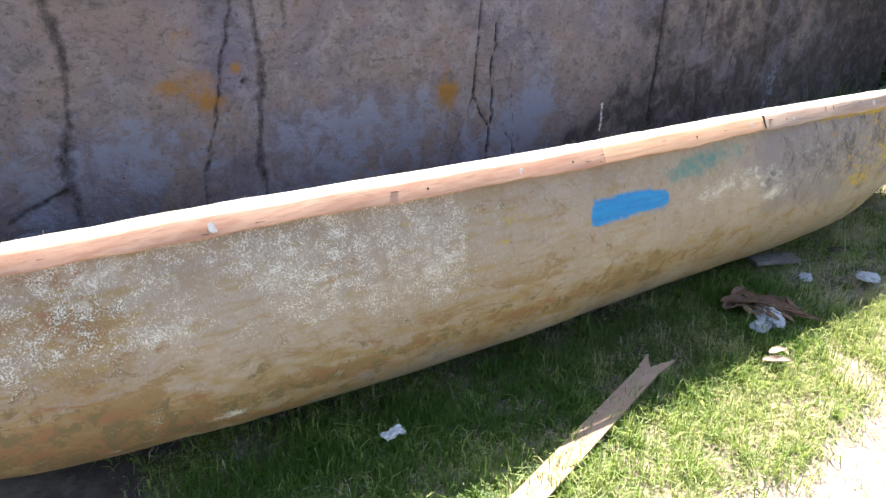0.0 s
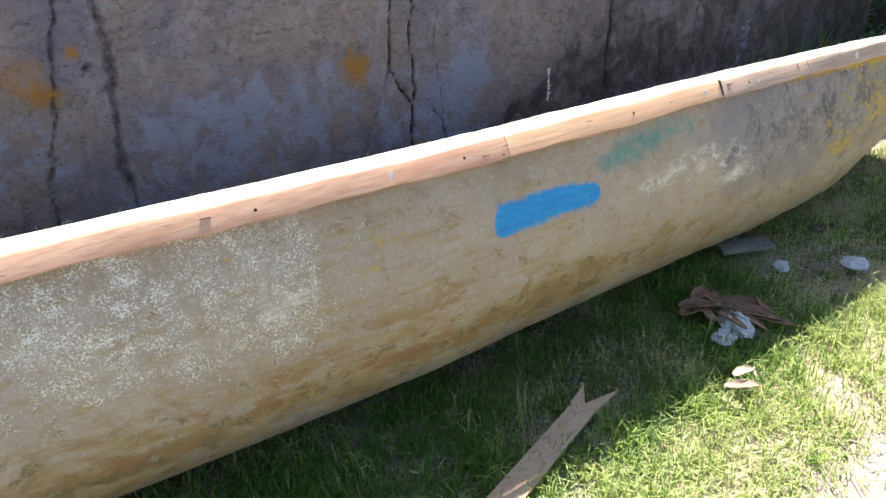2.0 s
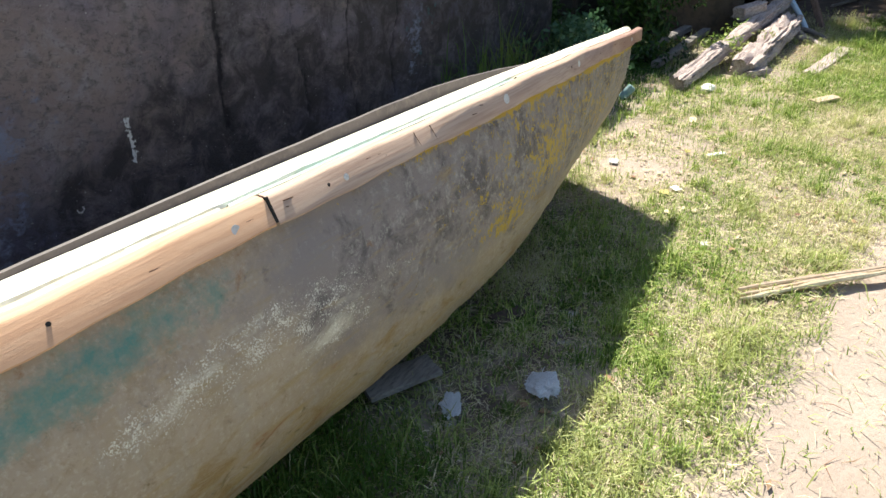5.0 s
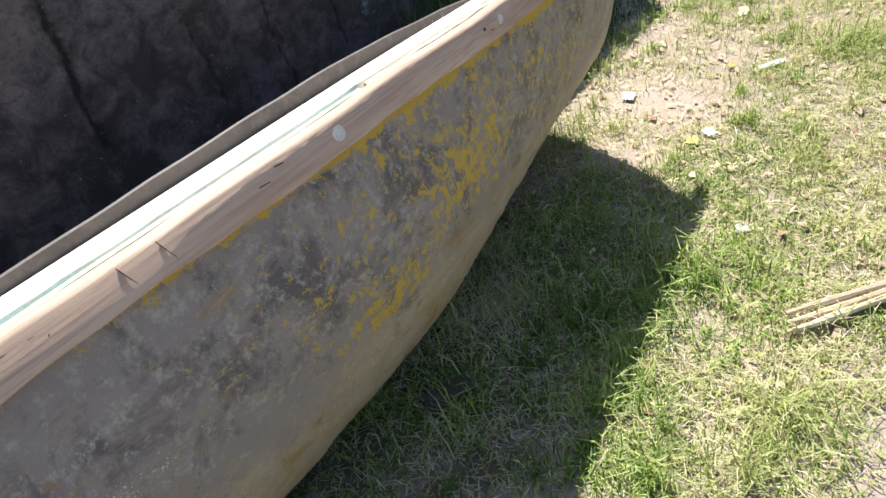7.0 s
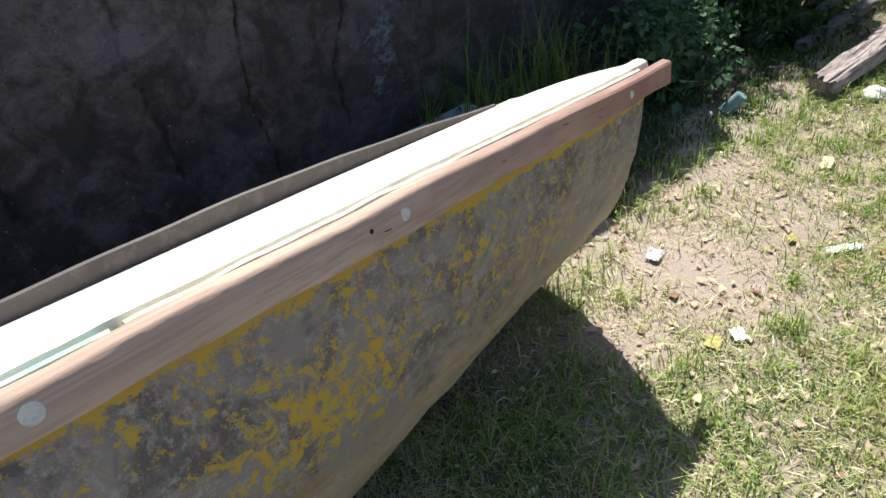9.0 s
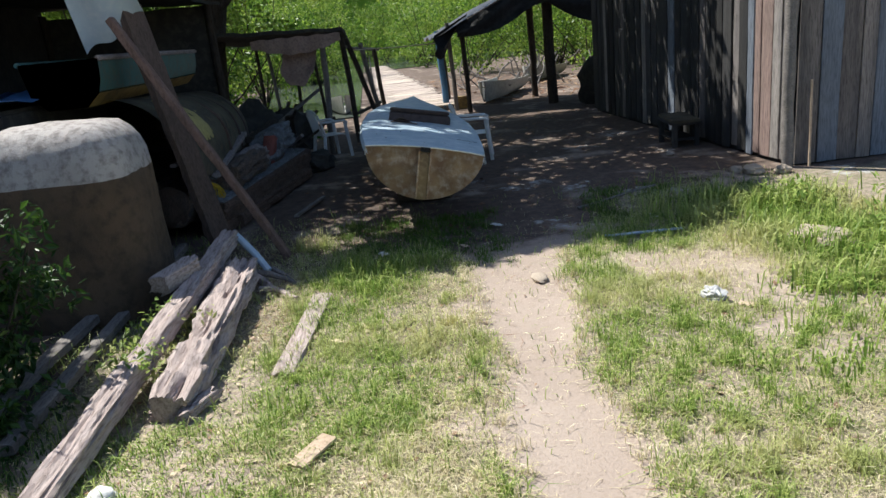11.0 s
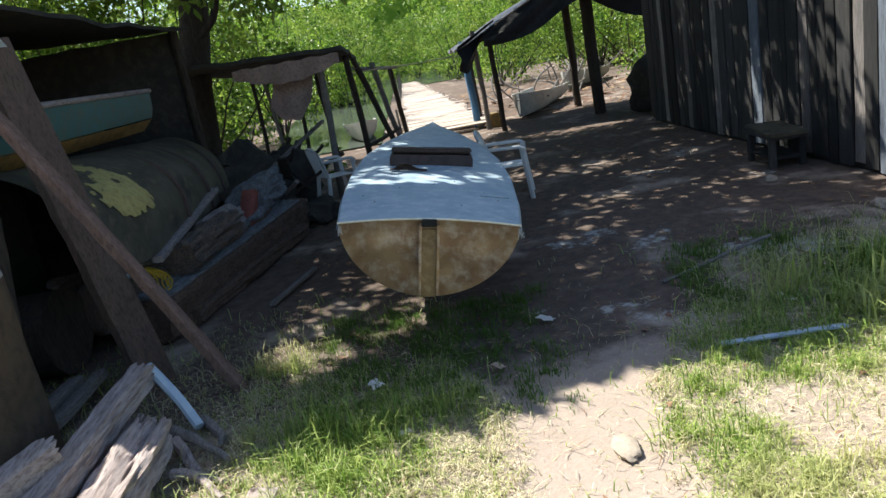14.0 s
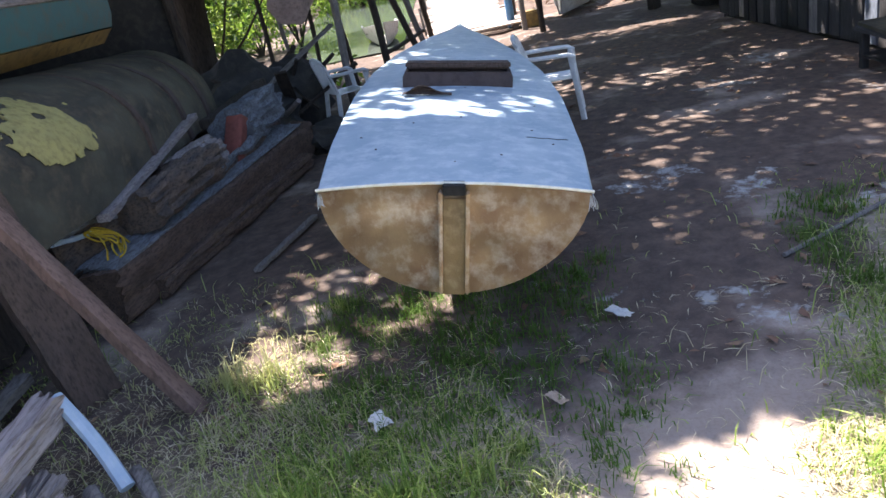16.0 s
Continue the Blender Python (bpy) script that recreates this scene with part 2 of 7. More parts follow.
def hull_material():
    m, nt, bsdf = nodes_of("weathered_hull")
    vec = coords(nt)
    n1 = noise_tex(nt, vec, 2.2, 6, 0.6, 0.3)
    n2 = noise_tex(nt, vec, 13.0, 9, 0.75)
    n3 = noise_tex(nt, vec, 90.0, 5, 0.7)
    nl = noise_tex(nt, coords(nt, (1.2, 8, 8)), 5.0, 6, 0.6)
    nv = noise_tex(nt, coords(nt, (6, 2, 1.0)), 4.5, 7, 0.7)
    np_ = noise_tex(nt, coords(nt, (0.75, 1, 1.5)), 6.5, 9, 0.68, 0.6)
    nq = noise_tex(nt, coords(nt, (1, 1, 1.2)), 17.0, 8, 0.72, 0.5)
    col = mix(nt, contrast(nt, n1, 0.5, 4), (0.40, 0.325, 0.245), (0.32, 0.248, 0.175))
    col = mix(nt, mathn(nt, "MULTIPLY", contrast(nt, nl, 0.55, 5), 0.35), col, (0.36, 0.275, 0.17))
    col = mix(nt, mathn(nt, "MULTIPLY", contrast(nt, nq, 0.56, 9), 0.5), col, (0.27, 0.195, 0.12))
    col = mix(nt, mathn(nt, "MULTIPLY", contrast(nt, nv, 0.57, 6), 0.5), col, (0.36, 0.31, 0.26))
    col = mix(nt, mathn(nt, "MULTIPLY", contrast(nt, n3, 0.6, 6), 0.5), col, (0.52, 0.46, 0.37))
    col = mix(nt, mathn(nt, "MULTIPLY", contrast(nt, noise_tex(nt, vec, 55, 6, 0.75), 0.62, 12), 0.45), col, (0.20, 0.15, 0.105))
    r, g, b = attr(nt, "wear_shade")
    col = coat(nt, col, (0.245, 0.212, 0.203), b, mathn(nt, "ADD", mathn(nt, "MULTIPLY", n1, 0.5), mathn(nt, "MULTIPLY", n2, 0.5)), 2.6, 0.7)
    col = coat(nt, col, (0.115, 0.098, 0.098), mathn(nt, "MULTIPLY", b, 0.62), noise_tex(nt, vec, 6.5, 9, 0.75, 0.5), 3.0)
    col = coat(nt, col, (0.36, 0.33, 0.30), mathn(nt, "MULTIPLY", b, 0.5), noise_tex(nt, vec, 33, 8, 0.8), 3.0)
    col = coat(nt, col, (0.33, 0.235, 0.10), mathn(nt, "MULTIPLY", g, 0.9), nl, 2.0, 0.8)
    col = coat(nt, col, (0.28, 0.185, 0.085), mathn(nt, "MULTIPLY", g, 0.80), np_, 4.0)
    col = coat(nt, col, (0.285, 0.155, 0.075), mathn(nt, "MULTIPLY", g, 0.60), noise_tex(nt, coords(nt, (0.8, 1, 1.6)), 8.0, 9, 0.7, 0.7), 4.0)
    col = coat(nt, col, (0.19, 0.145, 0.07), mathn(nt, "MULTIPLY", g, 0.58), nq, 6.0)
    col = coat(nt, col, (0.54, 0.50, 0.42), mathn(nt, "MULTIPLY", r, 0.85), np_, 3.0)
    col = coat(nt, col, (0.70, 0.68, 0.60), r, mathn(nt, "ADD", mathn(nt, "MULTIPLY", noise_tex(nt, vec, 210, 4, 0.75), 0.62), mathn(nt, "MULTIPLY", nq, 0.38)), 9)
    pr, pg, pb = attr(nt, "paint")
    col = coat(nt, col, (0.105, 0.235, 0.20), pb, noise_tex(nt, vec, 16, 7, 0.75), 1.7, 0.75)
    col = coat(nt, col, (0.46, 0.31, 0.045), pg, noise_tex(nt, vec, 34, 10, 0.78, 0.4), 14)
    streak = noise_tex(nt, coords(nt, (0.12, 1, 1)), 90, 4)
    blue = mix(nt, contrast(nt, streak, 0.5, 3), (0.012, 0.21, 0.50), (0.02, 0.28, 0.58))
    col = coat(nt, col, blue, pr, mathn(nt, "ADD", mathn(nt, "MULTIPLY", streak, 0.5), mathn(nt, "MULTIPLY", noise_tex(nt, vec, 120, 4), 0.5)), 2.6, 0.7)
    nt.links.new(col, bsdf.inputs["Base Color"])
    nt.links.new(mathn(nt, "ADD", mathn(nt, "MULTIPLY", n2, 0.4), 0.38), bsdf.inputs["Roughness"])
    bsdf.inputs["Specular IOR Level"].default_value = 0.35
    relief(nt, bsdf, mathn(nt, "ADD", mathn(nt, "ADD", n2, nl), mathn(nt, "MULTIPLY", n3, 0.5)), 0.5, 0.008)
    return m


def ground_material():
    m, nt, bsdf = nodes_of("sandy_soil")
    vec = coords(nt)
    n1 = noise_tex(nt, vec, 1.3, 6, 0.6)
    n2 = noise_tex(nt, vec, 9.0, 7, 0.7)
    n3 = noise_tex(nt, vec, 70.0, 6, 0.7)
    soil = mix(nt, contrast(nt, n1, 0.5, 3), (0.40, 0.33, 0.28), (0.34, 0.275, 0.23))
    soil = mix(nt, mathn(nt, "MULTIPLY", contrast(nt, n3, 0.58, 5), 0.5), soil, (0.26, 0.20, 0.15))
    turf = mix(nt, contrast(nt, n2, 0.5, 4), (0.21, 0.18, 0.125), (0.135, 0.135, 0.075))
    turf = mix(nt, mathn(nt, "MULTIPLY", contrast(nt, n3, 0.53, 4), 0.7), turf, (0.33, 0.28, 0.21))
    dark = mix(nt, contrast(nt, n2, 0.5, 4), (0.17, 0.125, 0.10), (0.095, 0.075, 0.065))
    r, g, b = attr(nt, "cover")
    col = coat(nt, soil, turf, r, mathn(nt, "ADD", mathn(nt, "MULTIPLY", n2, 0.5), mathn(nt, "MULTIPLY", noise_tex(nt, vec, 26, 5, 0.7), 0.5)), 3)
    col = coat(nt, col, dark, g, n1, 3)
    col = coat(nt, col, (0.45, 0.44, 0.42), b, n2, 3)
    nt.links.new(col, bsdf.inputs["Base Color"])
    bsdf.inputs["Roughness"].default_value = 0.95
    bsdf.inputs["Specular IOR Level"].default_value = 0.15
    relief(nt, bsdf, mathn(nt, "ADD", n2, mathn(nt, "MULTIPLY", n3, 0.6)), 0.8, 0.012)
    return m


M_WALL = wall_material()
M_HULL = hull_material()
M_GROUND = ground_material()
M_RAIL = surface("planed_red_wood", (0.58, 0.37, 0.26), (0.50, 0.27, 0.18), (0.40, 0.21, 0.135), 3.0, 10, 0.6, 0.4, 0.003, (0.3, 9, 9))
M_RAIL3 = surface("planed_orange_wood", (0.66, 0.43, 0.28), (0.60, 0.35, 0.21), (0.49, 0.27, 0.16), 3.0, 10, 0.6, 0.4, 0.003, (0.3, 9, 9))
M_RAIL2 = surface("planed_pale_wood", (0.56, 0.42, 0.32), (0.46, 0.32, 0.245), (0.36, 0.24, 0.18), 3.0, 12, 0.6, 0.35, 0.003, (0.3, 10, 10))


def stain_end(m, x0, x1, tone):
    """A red stain that deepens towards the rail's end."""
    nt = m.node_tree
    bsdf = nt.nodes["Principled BSDF"]
    src = bsdf.inputs["Base Color"].links[0].from_socket
    sep = nt.nodes.new("ShaderNodeSeparateXYZ")
    tc = nt.nodes.new("ShaderNodeTexCoord")
    nt.links.new(tc.outputs["Object"], sep.inputs["Vector"])
    f = mathn(nt, "MULTIPLY", mathn(nt, "SUBTRACT", sep.outputs["X"], x0), 1 / (x1 - x0), True)
    f = mathn(nt, "MULTIPLY", f, mathn(nt, "ADD", noise_tex(nt, tc.outputs["Object"], 9, 5), 0.35), True)
    nt.links.new(mix(nt, f, src, tone), bsdf.inputs["Base Color"])


stain_end(M_RAIL2, 2.2, 3.3, (0.27, 0.145, 0.12))
M_GLASS = surface("white_fibreglass", (0.80, 0.78, 0.70), (0.74, 0.71, 0.60), (0.62, 0.57, 0.44), 3, 24, 0.45, 0.25, 0.004, spec=0.4)
M_RESIN = surface("green_resin", (0.42, 0.62, 0.52), (0.72, 0.75, 0.66), (0.78, 0.80, 0.74), 2.6, 16, 0.3, 0.3, 0.004, spec=0.5)
M_YEDGE = surface("cream_fibreglass", (0.78, 0.73, 0.57), (0.80, 0.77, 0.66), (0.60, 0.52, 0.33), 2.6, 30, 0.5, 0.4, 0.005)
# dark tone holds the shade of the canoe's far edge
M_COAMING = surface("shade_grey_fibreglass", (0.10, 0.085, 0.085), (0.07, 0.06, 0.065), (0.14, 0.12, 0.115), 3, 24, 0.6, 0.3, 0.004)
M_DARKGRAIN = surface("dark_wood_split", (0.13, 0.07, 0.045), (0.09, 0.05, 0.035), None, 9, 60, 0.9, 0.2)
M_BOLT = surface("filled_screw_head", (0.66, 0.65, 0.62), (0.55, 0.54, 0.52), (0.42, 0.40, 0.38), 20, 160, 0.55, 0.4, 0.002)
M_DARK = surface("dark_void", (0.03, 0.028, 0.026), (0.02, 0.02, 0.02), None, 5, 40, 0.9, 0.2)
M_CARD = surface("cut_plywood", (0.50, 0.35, 0.24), (0.45, 0.31, 0.21), (0.38, 0.25, 0.165), 3, 24, 0.8, 0.15, 0.002, (1, 6, 6))
M_ROT = surface("rotten_grey_timber", (0.55, 0.46, 0.435), (0.44, 0.355, 0.325), (0.17, 0.13, 0.115), 3, 9, 0.95, 0.8, 0.012, (1.0, 9, 9))
M_GREYWOOD = surface("grey_weathered_wood", (0.26, 0.235, 0.215), (0.18, 0.165, 0.155), (0.08, 0.072, 0.068), 2.5, 14, 0.9, 0.6, 0.008, (1.5, 7, 7))
M_BROWNWOOD = surface("brown_dusty_wood", (0.13, 0.09, 0.074), (0.09, 0.065, 0.054), (0.045, 0.034, 0.028), 2.5, 14, 0.85, 0.5, 0.006, (6, 6, 1.5))
M_SLIM = surface("reddish_dusty_wood", (0.21, 0.135, 0.112), (0.155, 0.10, 0.083), (0.085, 0.055, 0.044), 2.5, 14, 0.85, 0.5, 0.006, (6, 3, 1.5))
M_PLANK = surface("weathered_shed_plank", (0.30, 0.265, 0.245), (0.17, 0.155, 0.152), (0.06, 0.054, 0.052), 1.6, 12, 0.9, 0.7, 0.008, (7, 7, 0.7), rnd=0.8)
# near-black copy of the plank; the crown's shade on the shed is painted in
M_PLANKD = surface("shade_dark_plank", (0.055, 0.052, 0.050), (0.034, 0.034, 0.037), (0.03, 0.028, 0.028), 1.6, 12, 0.9, 0.7, 0.008, (7, 7, 0.7), rnd=0.9)
M_PLANKR = surface("red_stained_plank", (0.34, 0.24, 0.21), (0.26, 0.19, 0.165), (0.10, 0.07, 0.065), 1.6, 12, 0.9, 0.7, 0.008, (7, 7, 0.7))
M_PLANKB = surface("blue_stained_plank", (0.20, 0.23, 0.28), (0.15, 0.17, 0.21), (0.07, 0.075, 0.085), 1.6, 12, 0.9, 0.7, 0.008, (7, 7, 0.7))
M_JUNK = surface("rotten_dark_wood", (0.24, 0.17, 0.13), (0.12, 0.105, 0.10), (0.04, 0.034, 0.03), 3, 11, 0.95, 0.9, 0.015, (2, 7, 7))
M_BROWNLOG = surface("dark_brown_log", (0.17, 0.115, 0.09), (0.105, 0.075, 0.062), (0.045, 0.034, 0.03), 3, 11, 0.95, 0.8, 0.012, (1.5, 7, 7))
M_DUSTGREY = surface("dusty_grey_board", (0.33, 0.29, 0.28), (0.25, 0.215, 0.21), (0.13, 0.105, 0.10), 3, 12, 0.95, 0.5, 0.006, (1.5, 7, 7))
M_DUSTBLUE = surface("dusty_blue_grey_wood", (0.27, 0.30, 0.34), (0.17, 0.175, 0.19), (0.07, 0.065, 0.065), 3, 11, 0.95, 0.9, 0.015, (2, 7, 7))
# tank's sunlit top and shaded sides are set apart by these two colours
M_TANKTOP = surface("rough_grey_cement", (0.46, 0.43, 0.41), (0.38, 0.35, 0.335), (0.16, 0.14, 0.13), 3, 16, 0.95, 0.9, 0.015)
M_TANK = surface("brown_shaded_concrete", (0.13, 0.09, 0.06), (0.09, 0.065, 0.045), (0.055, 0.042, 0.032), 2, 12, 0.95, 0.9, 0.015)
M_CONC = surface("stained_concrete", (0.42, 0.38, 0.34), (0.34, 0.31, 0.28), (0.16, 0.14, 0.12), 2, 12, 0.95, 0.9, 0.015)
M_MOSSY = surface("mossy_dark_hull", (0.105, 0.098, 0.070), (0.030, 0.028, 0.026), (0.16, 0.13, 0.085), 4.5, 9, 0.8, 0.7, 0.01)
M_YELLOW = surface("flaking_yellow_paint", (0.47, 0.40, 0.14), (0.38, 0.33, 0.13), (0.25, 0.21, 0.09), 5, 26, 0.7, 0.5, 0.004)
M_TEAL = surface("teal_boat_paint", (0.045, 0.125, 0.13), (0.055, 0.14, 0.14), (0.11, 0.12, 0.095), 3, 11, 0.6, 0.3, 0.004)
M_OCHRE = surface("ochre_boat_paint", (0.33, 0.22, 0.07), (0.24, 0.165, 0.065), (0.10, 0.075, 0.045), 4, 11, 0.6, 0.3, 0.004)
M_BLUEDECK = surface("pale_blue_deck_paint", (0.38, 0.47, 0.535), (0.27, 0.37, 0.455), (0.56, 0.62, 0.65), 4.5, 12, 0.5, 0.25, 0.003, spec=0.4)
M_TRANSOM = surface("amber_fibreglass", (0.50, 0.335, 0.185), (0.29, 0.165, 0.09), (0.66, 0.56, 0.44), 6, 15, 0.4, 0.5, 0.006, spec=0.5)
M_TRANSOM2 = surface("dark_amber_fibreglass", (0.24, 0.155, 0.07), (0.17, 0.11, 0.055), (0.36, 0.27, 0.15), 5, 17, 0.4, 0.5, 0.006, spec=0.5)
M_HATCH = surface("dark_cockpit_wood", (0.09, 0.065, 0.06), (0.06, 0.045, 0.045), None, 3, 20, 0.7, 0.3)
M_PLASTIC = surface("white_plastic", (0.74, 0.76, 0.77), (0.68, 0.70, 0.71), (0.55, 0.56, 0.56), 3, 30, 0.4, 0.05, 0.002, spec=0.45)
M_TARP = surface("black_plastic_sheet", (0.018, 0.018, 0.022), (0.035, 0.035, 0.042), (0.01, 0.01, 0.012), 2, 12, 0.45, 0.5, 0.02, spec=0.3)
M_DARKTARP = surface("dirty_dark_canvas", (0.05, 0.048, 0.045), (0.03, 0.03, 0.03), (0.08, 0.075, 0.065), 1.5, 10, 0.95, 0.5, 0.01)
M_TIN = surface("rusty_roof_sheet", (0.24, 0.16, 0.13), (0.30, 0.27, 0.26), (0.14, 0.08, 0.06), 1.5, 12, 0.8, 0.4)
M_PINKRAG = surface("faded_pink_cloth", (0.34, 0.25, 0.215), (0.26, 0.185, 0.16), (0.16, 0.115, 0.10), 4, 30, 0.95, 0.4, 0.004)
M_SAIL = surface("pale_blue_tarpaulin", (0.42, 0.52, 0.62), (0.36, 0.45, 0.56), (0.5, 0.57, 0.64), 2, 14, 0.6, 0.3)
M_BLUETARP = surface("blue_tarpaulin", (0.05, 0.13, 0.30), (0.06, 0.16, 0.33), (0.1, 0.16, 0.26), 2, 14, 0.55, 0.4)
M_WHITE = surface("white_scrap", (0.78, 0.77, 0.74), (0.7, 0.69, 0.66), (0.55, 0.53, 0.49), 12, 60, 0.8, 0.4, 0.004)
M_FIBRE = surface("white_glass_fibre", (0.80, 0.82, 0.85), (0.72, 0.74, 0.77), (0.6, 0.6, 0.62), 14, 90, 0.8, 0.9, 0.006, (3, 20, 3))
M_PINKFIBRE = surface("pale_plastic_bag", (0.50, 0.50, 0.50), (0.42, 0.42, 0.43), None, 10, 50, 0.5, 0.5)
M_DRYLEAF = surface("dry_brown_leaf", (0.30, 0.18, 0.11), (0.22, 0.13, 0.085), (0.13, 0.08, 0.05), 8, 50, 0.85, 0.5, 0.004, island=0.6)
M_STRAW = surface("dry_straw", (0.70, 0.62, 0.45), (0.58, 0.49, 0.32), (0.38, 0.30, 0.19), 3, 30, 0.8, 0.0, island=0.7)
M_CHIP = surface("pale_wood_chip", (0.56, 0.45, 0.33), (0.48, 0.37, 0.26), (0.34, 0.25, 0.17), 9, 60, 0.85, 0.4, 0.004, island=0.4)
M_STONE = surface("sandy_stone", (0.43, 0.36, 0.29), (0.37, 0.30, 0.24), (0.33, 0.28, 0.22), 9, 50, 0.95, 0.8, 0.006)
M_RED = surface("faded_red_paint", (0.27, 0.085, 0.065), (0.20, 0.07, 0.055), (0.15, 0.05, 0.04), 4, 26, 0.7, 0.4)
M_YROPE = surface("yellow_rope", (0.62, 0.42, 0.04), (0.52, 0.35, 0.04), None, 14, 80, 0.8, 0.6)
M_GREENP = surface("green_plastic", (0.12, 0.42, 0.12), (0.1, 0.34, 0.1), None, 5, 40, 0.5, 0.2)
M_BUOY = surface("blue_green_float", (0.20, 0.33, 0.34), (0.16, 0.27, 0.29), (0.3, 0.36, 0.34), 7, 40, 0.7, 0.4)
M_BLUEPOST = surface("blue_painted_post", (0.08, 0.22, 0.42), (0.1, 0.2, 0.34), None, 5, 30, 0.7, 0.3)
M_BARK = surface("dark_bark", (0.085, 0.068, 0.055), (0.055, 0.045, 0.038), (0.03, 0.025, 0.02), 3, 12, 0.95, 0.9, 0.02, (5, 5, 1))
M_JETTY = surface("sun_bleached_slat", (0.50, 0.42, 0.37), (0.42, 0.35, 0.30), (0.28, 0.22, 0.19), 2, 14, 0.9, 0.5, 0.006, (7, 1.5, 7), rnd=0.5)
M_GRASS = leafy("grass_blade", (0.15, 0.25, 0.04), (0.44, 0.52, 0.15), (0.56, 0.53, 0.26), 0.5, 0.4)
# darker copy of the lawn's blades, with shade painted into the green
M_SHADEGRASS = leafy("shade_painted_grass", (0.08, 0.165, 0.022), (0.13, 0.22, 0.04), (0.16, 0.2, 0.06), 0.5, 0.35)
M_DRYGRASS = leafy("dry_grass_blade", (0.60, 0.52, 0.33), (0.52, 0.46, 0.26), (0.68, 0.60, 0.44), 0.6, 0.25)
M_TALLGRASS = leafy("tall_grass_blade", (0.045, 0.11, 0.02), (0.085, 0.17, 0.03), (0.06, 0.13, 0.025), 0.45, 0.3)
M_SHRUB = leafy("shrub_leaf", (0.02, 0.052, 0.012), (0.06, 0.125, 0.02), (0.028, 0.06, 0.018), 0.4, 0.3)
M_BUSH = leafy("herb_leaf", (0.06, 0.13, 0.065), (0.095, 0.18, 0.085), (0.075, 0.15, 0.075), 0.5, 0.3)
M_MANGROVE = leafy("mangrove_leaf", (0.065, 0.15, 0.018), (0.22, 0.34, 0.045), (0.32, 0.40, 0.075), 0.4, 0.5)
M_CANOPY = leafy("canopy_leaf", (0.06, 0.11, 0.03), (0.12, 0.18, 0.05), (0.09, 0.15, 0.04), 0.4, 0.25)


def water_material():
    m, nt, bsdf = nodes_of("creek_water")
    vec = coords(nt, (1, 3, 1))
    bsdf.inputs["Base Color"].default_value = (0.10, 0.12, 0.10, 1)
    bsdf.inputs["Roughness"].default_value = 0.08
    relief(nt, bsdf, noise_tex(nt, vec, 4, 3), 0.15, 0.02)
    return m


M_WATER = water_material()


# ---- ground: one sheet to the horizon ----
def path_mid(x):
    return np.interp(x, [0, 2, 3.5, 5.2, 8.7, 10.3, 12], [0.33, 0.33, 0.33, 0.2, -0.08, -0.25, -0.4])


def path_half(x):
    return np.interp(x, [0, 3.5, 5.2, 7, 8.7, 10.3, 11], [0.47, 0.47, 0.42, 0.27, 0.22, 0.34, 0.6])


def fbm(x, y, scale, seed=0.0, octaves=3):
    out = np.zeros_like(x)
    amp, tot = 1.0, 0.0
    for o in range(octaves):
        s = scale * 2.1 ** o
        a, b = seed * 1.7 + o * 3.1, seed * 0.9 + o * 5.3
        out += amp * (np.sin(x * s * 1.3 + a + 1.7 * np.sin(y * s * 0.9 + b)) * np.sin(y * s * 1.1 + b + 1.5 * np.sin(x * s * 0.8 + a * 1.3)))
        tot += amp
        # channel back is a darker amber than the transom
        amp *= 0.6
    return out / tot


def smoothstep(v, a, b):
    t = np.clip((v - a) / (b - a), 0, 1)
    return t * t * (3 - 2 * t)


def on_path(x, y):
    edge = np.abs(y - path_mid(x)) - path_half(x) + 0.10 * fbm(x, y, 3.0, 2.0)
    return 1 - smoothstep(edge, -0.10, 0.10)


def in_yard(x, y):
    """Bare trodden yard under the trees."""
    edge = x - 10.45 + 0.35 * fbm(x, y, 1.2, 4.0) - 1.5 * smoothstep(-y, 0.9, 1.7) - 1.3 * smoothstep(y, -0.3, 0.15)
    return smoothstep(edge, -0.2, 0.9)


def shaded_soil(x, y):
    """Dark yard soil under the trees, with their shade painted into its colour."""
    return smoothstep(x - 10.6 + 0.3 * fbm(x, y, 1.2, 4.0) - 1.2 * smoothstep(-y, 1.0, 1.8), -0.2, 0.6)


def turf_amount(x, y):
    t = 0.92 + 0.4 * fbm(x, y, 1.7, 1.0)
    t = t * (1 - on_path(x, y)) * (1 - 0.92 * in_yard(x, y))
    t = t * (1 - 0.45 * smoothstep(fbm(x, y, 1.1, 9.0), 0.15, 0.6))
    t = t * (1 - 0.45 * smoothstep(x, 5.2, 6.4) * smoothstep(y, 1.1, 1.7) * (1 - smoothstep(x, 8, 9)))
    for cx, cy, r in ((10.03, -1.07, 0.26), (9.72, -1.55, 0.30), (9.05, -1.63, 0.24), (9.35, -1.62, 0.22), (9.75, -1.2, 0.25), (8.75, -1.35, 0.2), (9.25, 0.05, 0.12), (9.6, 0.25, 0.12), (8.2, 0.4, 0.16), (6.1, 1.75, 0.14), (5.6, 1.72, 0.14)):
        t = t * (1 - 0.9 * np.exp(-(((x - cx) ** 2 + (y - cy) ** 2) / r ** 2) ** 1.5))
    return np.clip(t, 0, 1)


def ground_height(x, y):
    h = 0.012 * fbm(x, y, 2.2, 5.0) + 0.006 * fbm(x, y, 7.0, 6.0)
    return h - 0.02 * on_path(x, y)


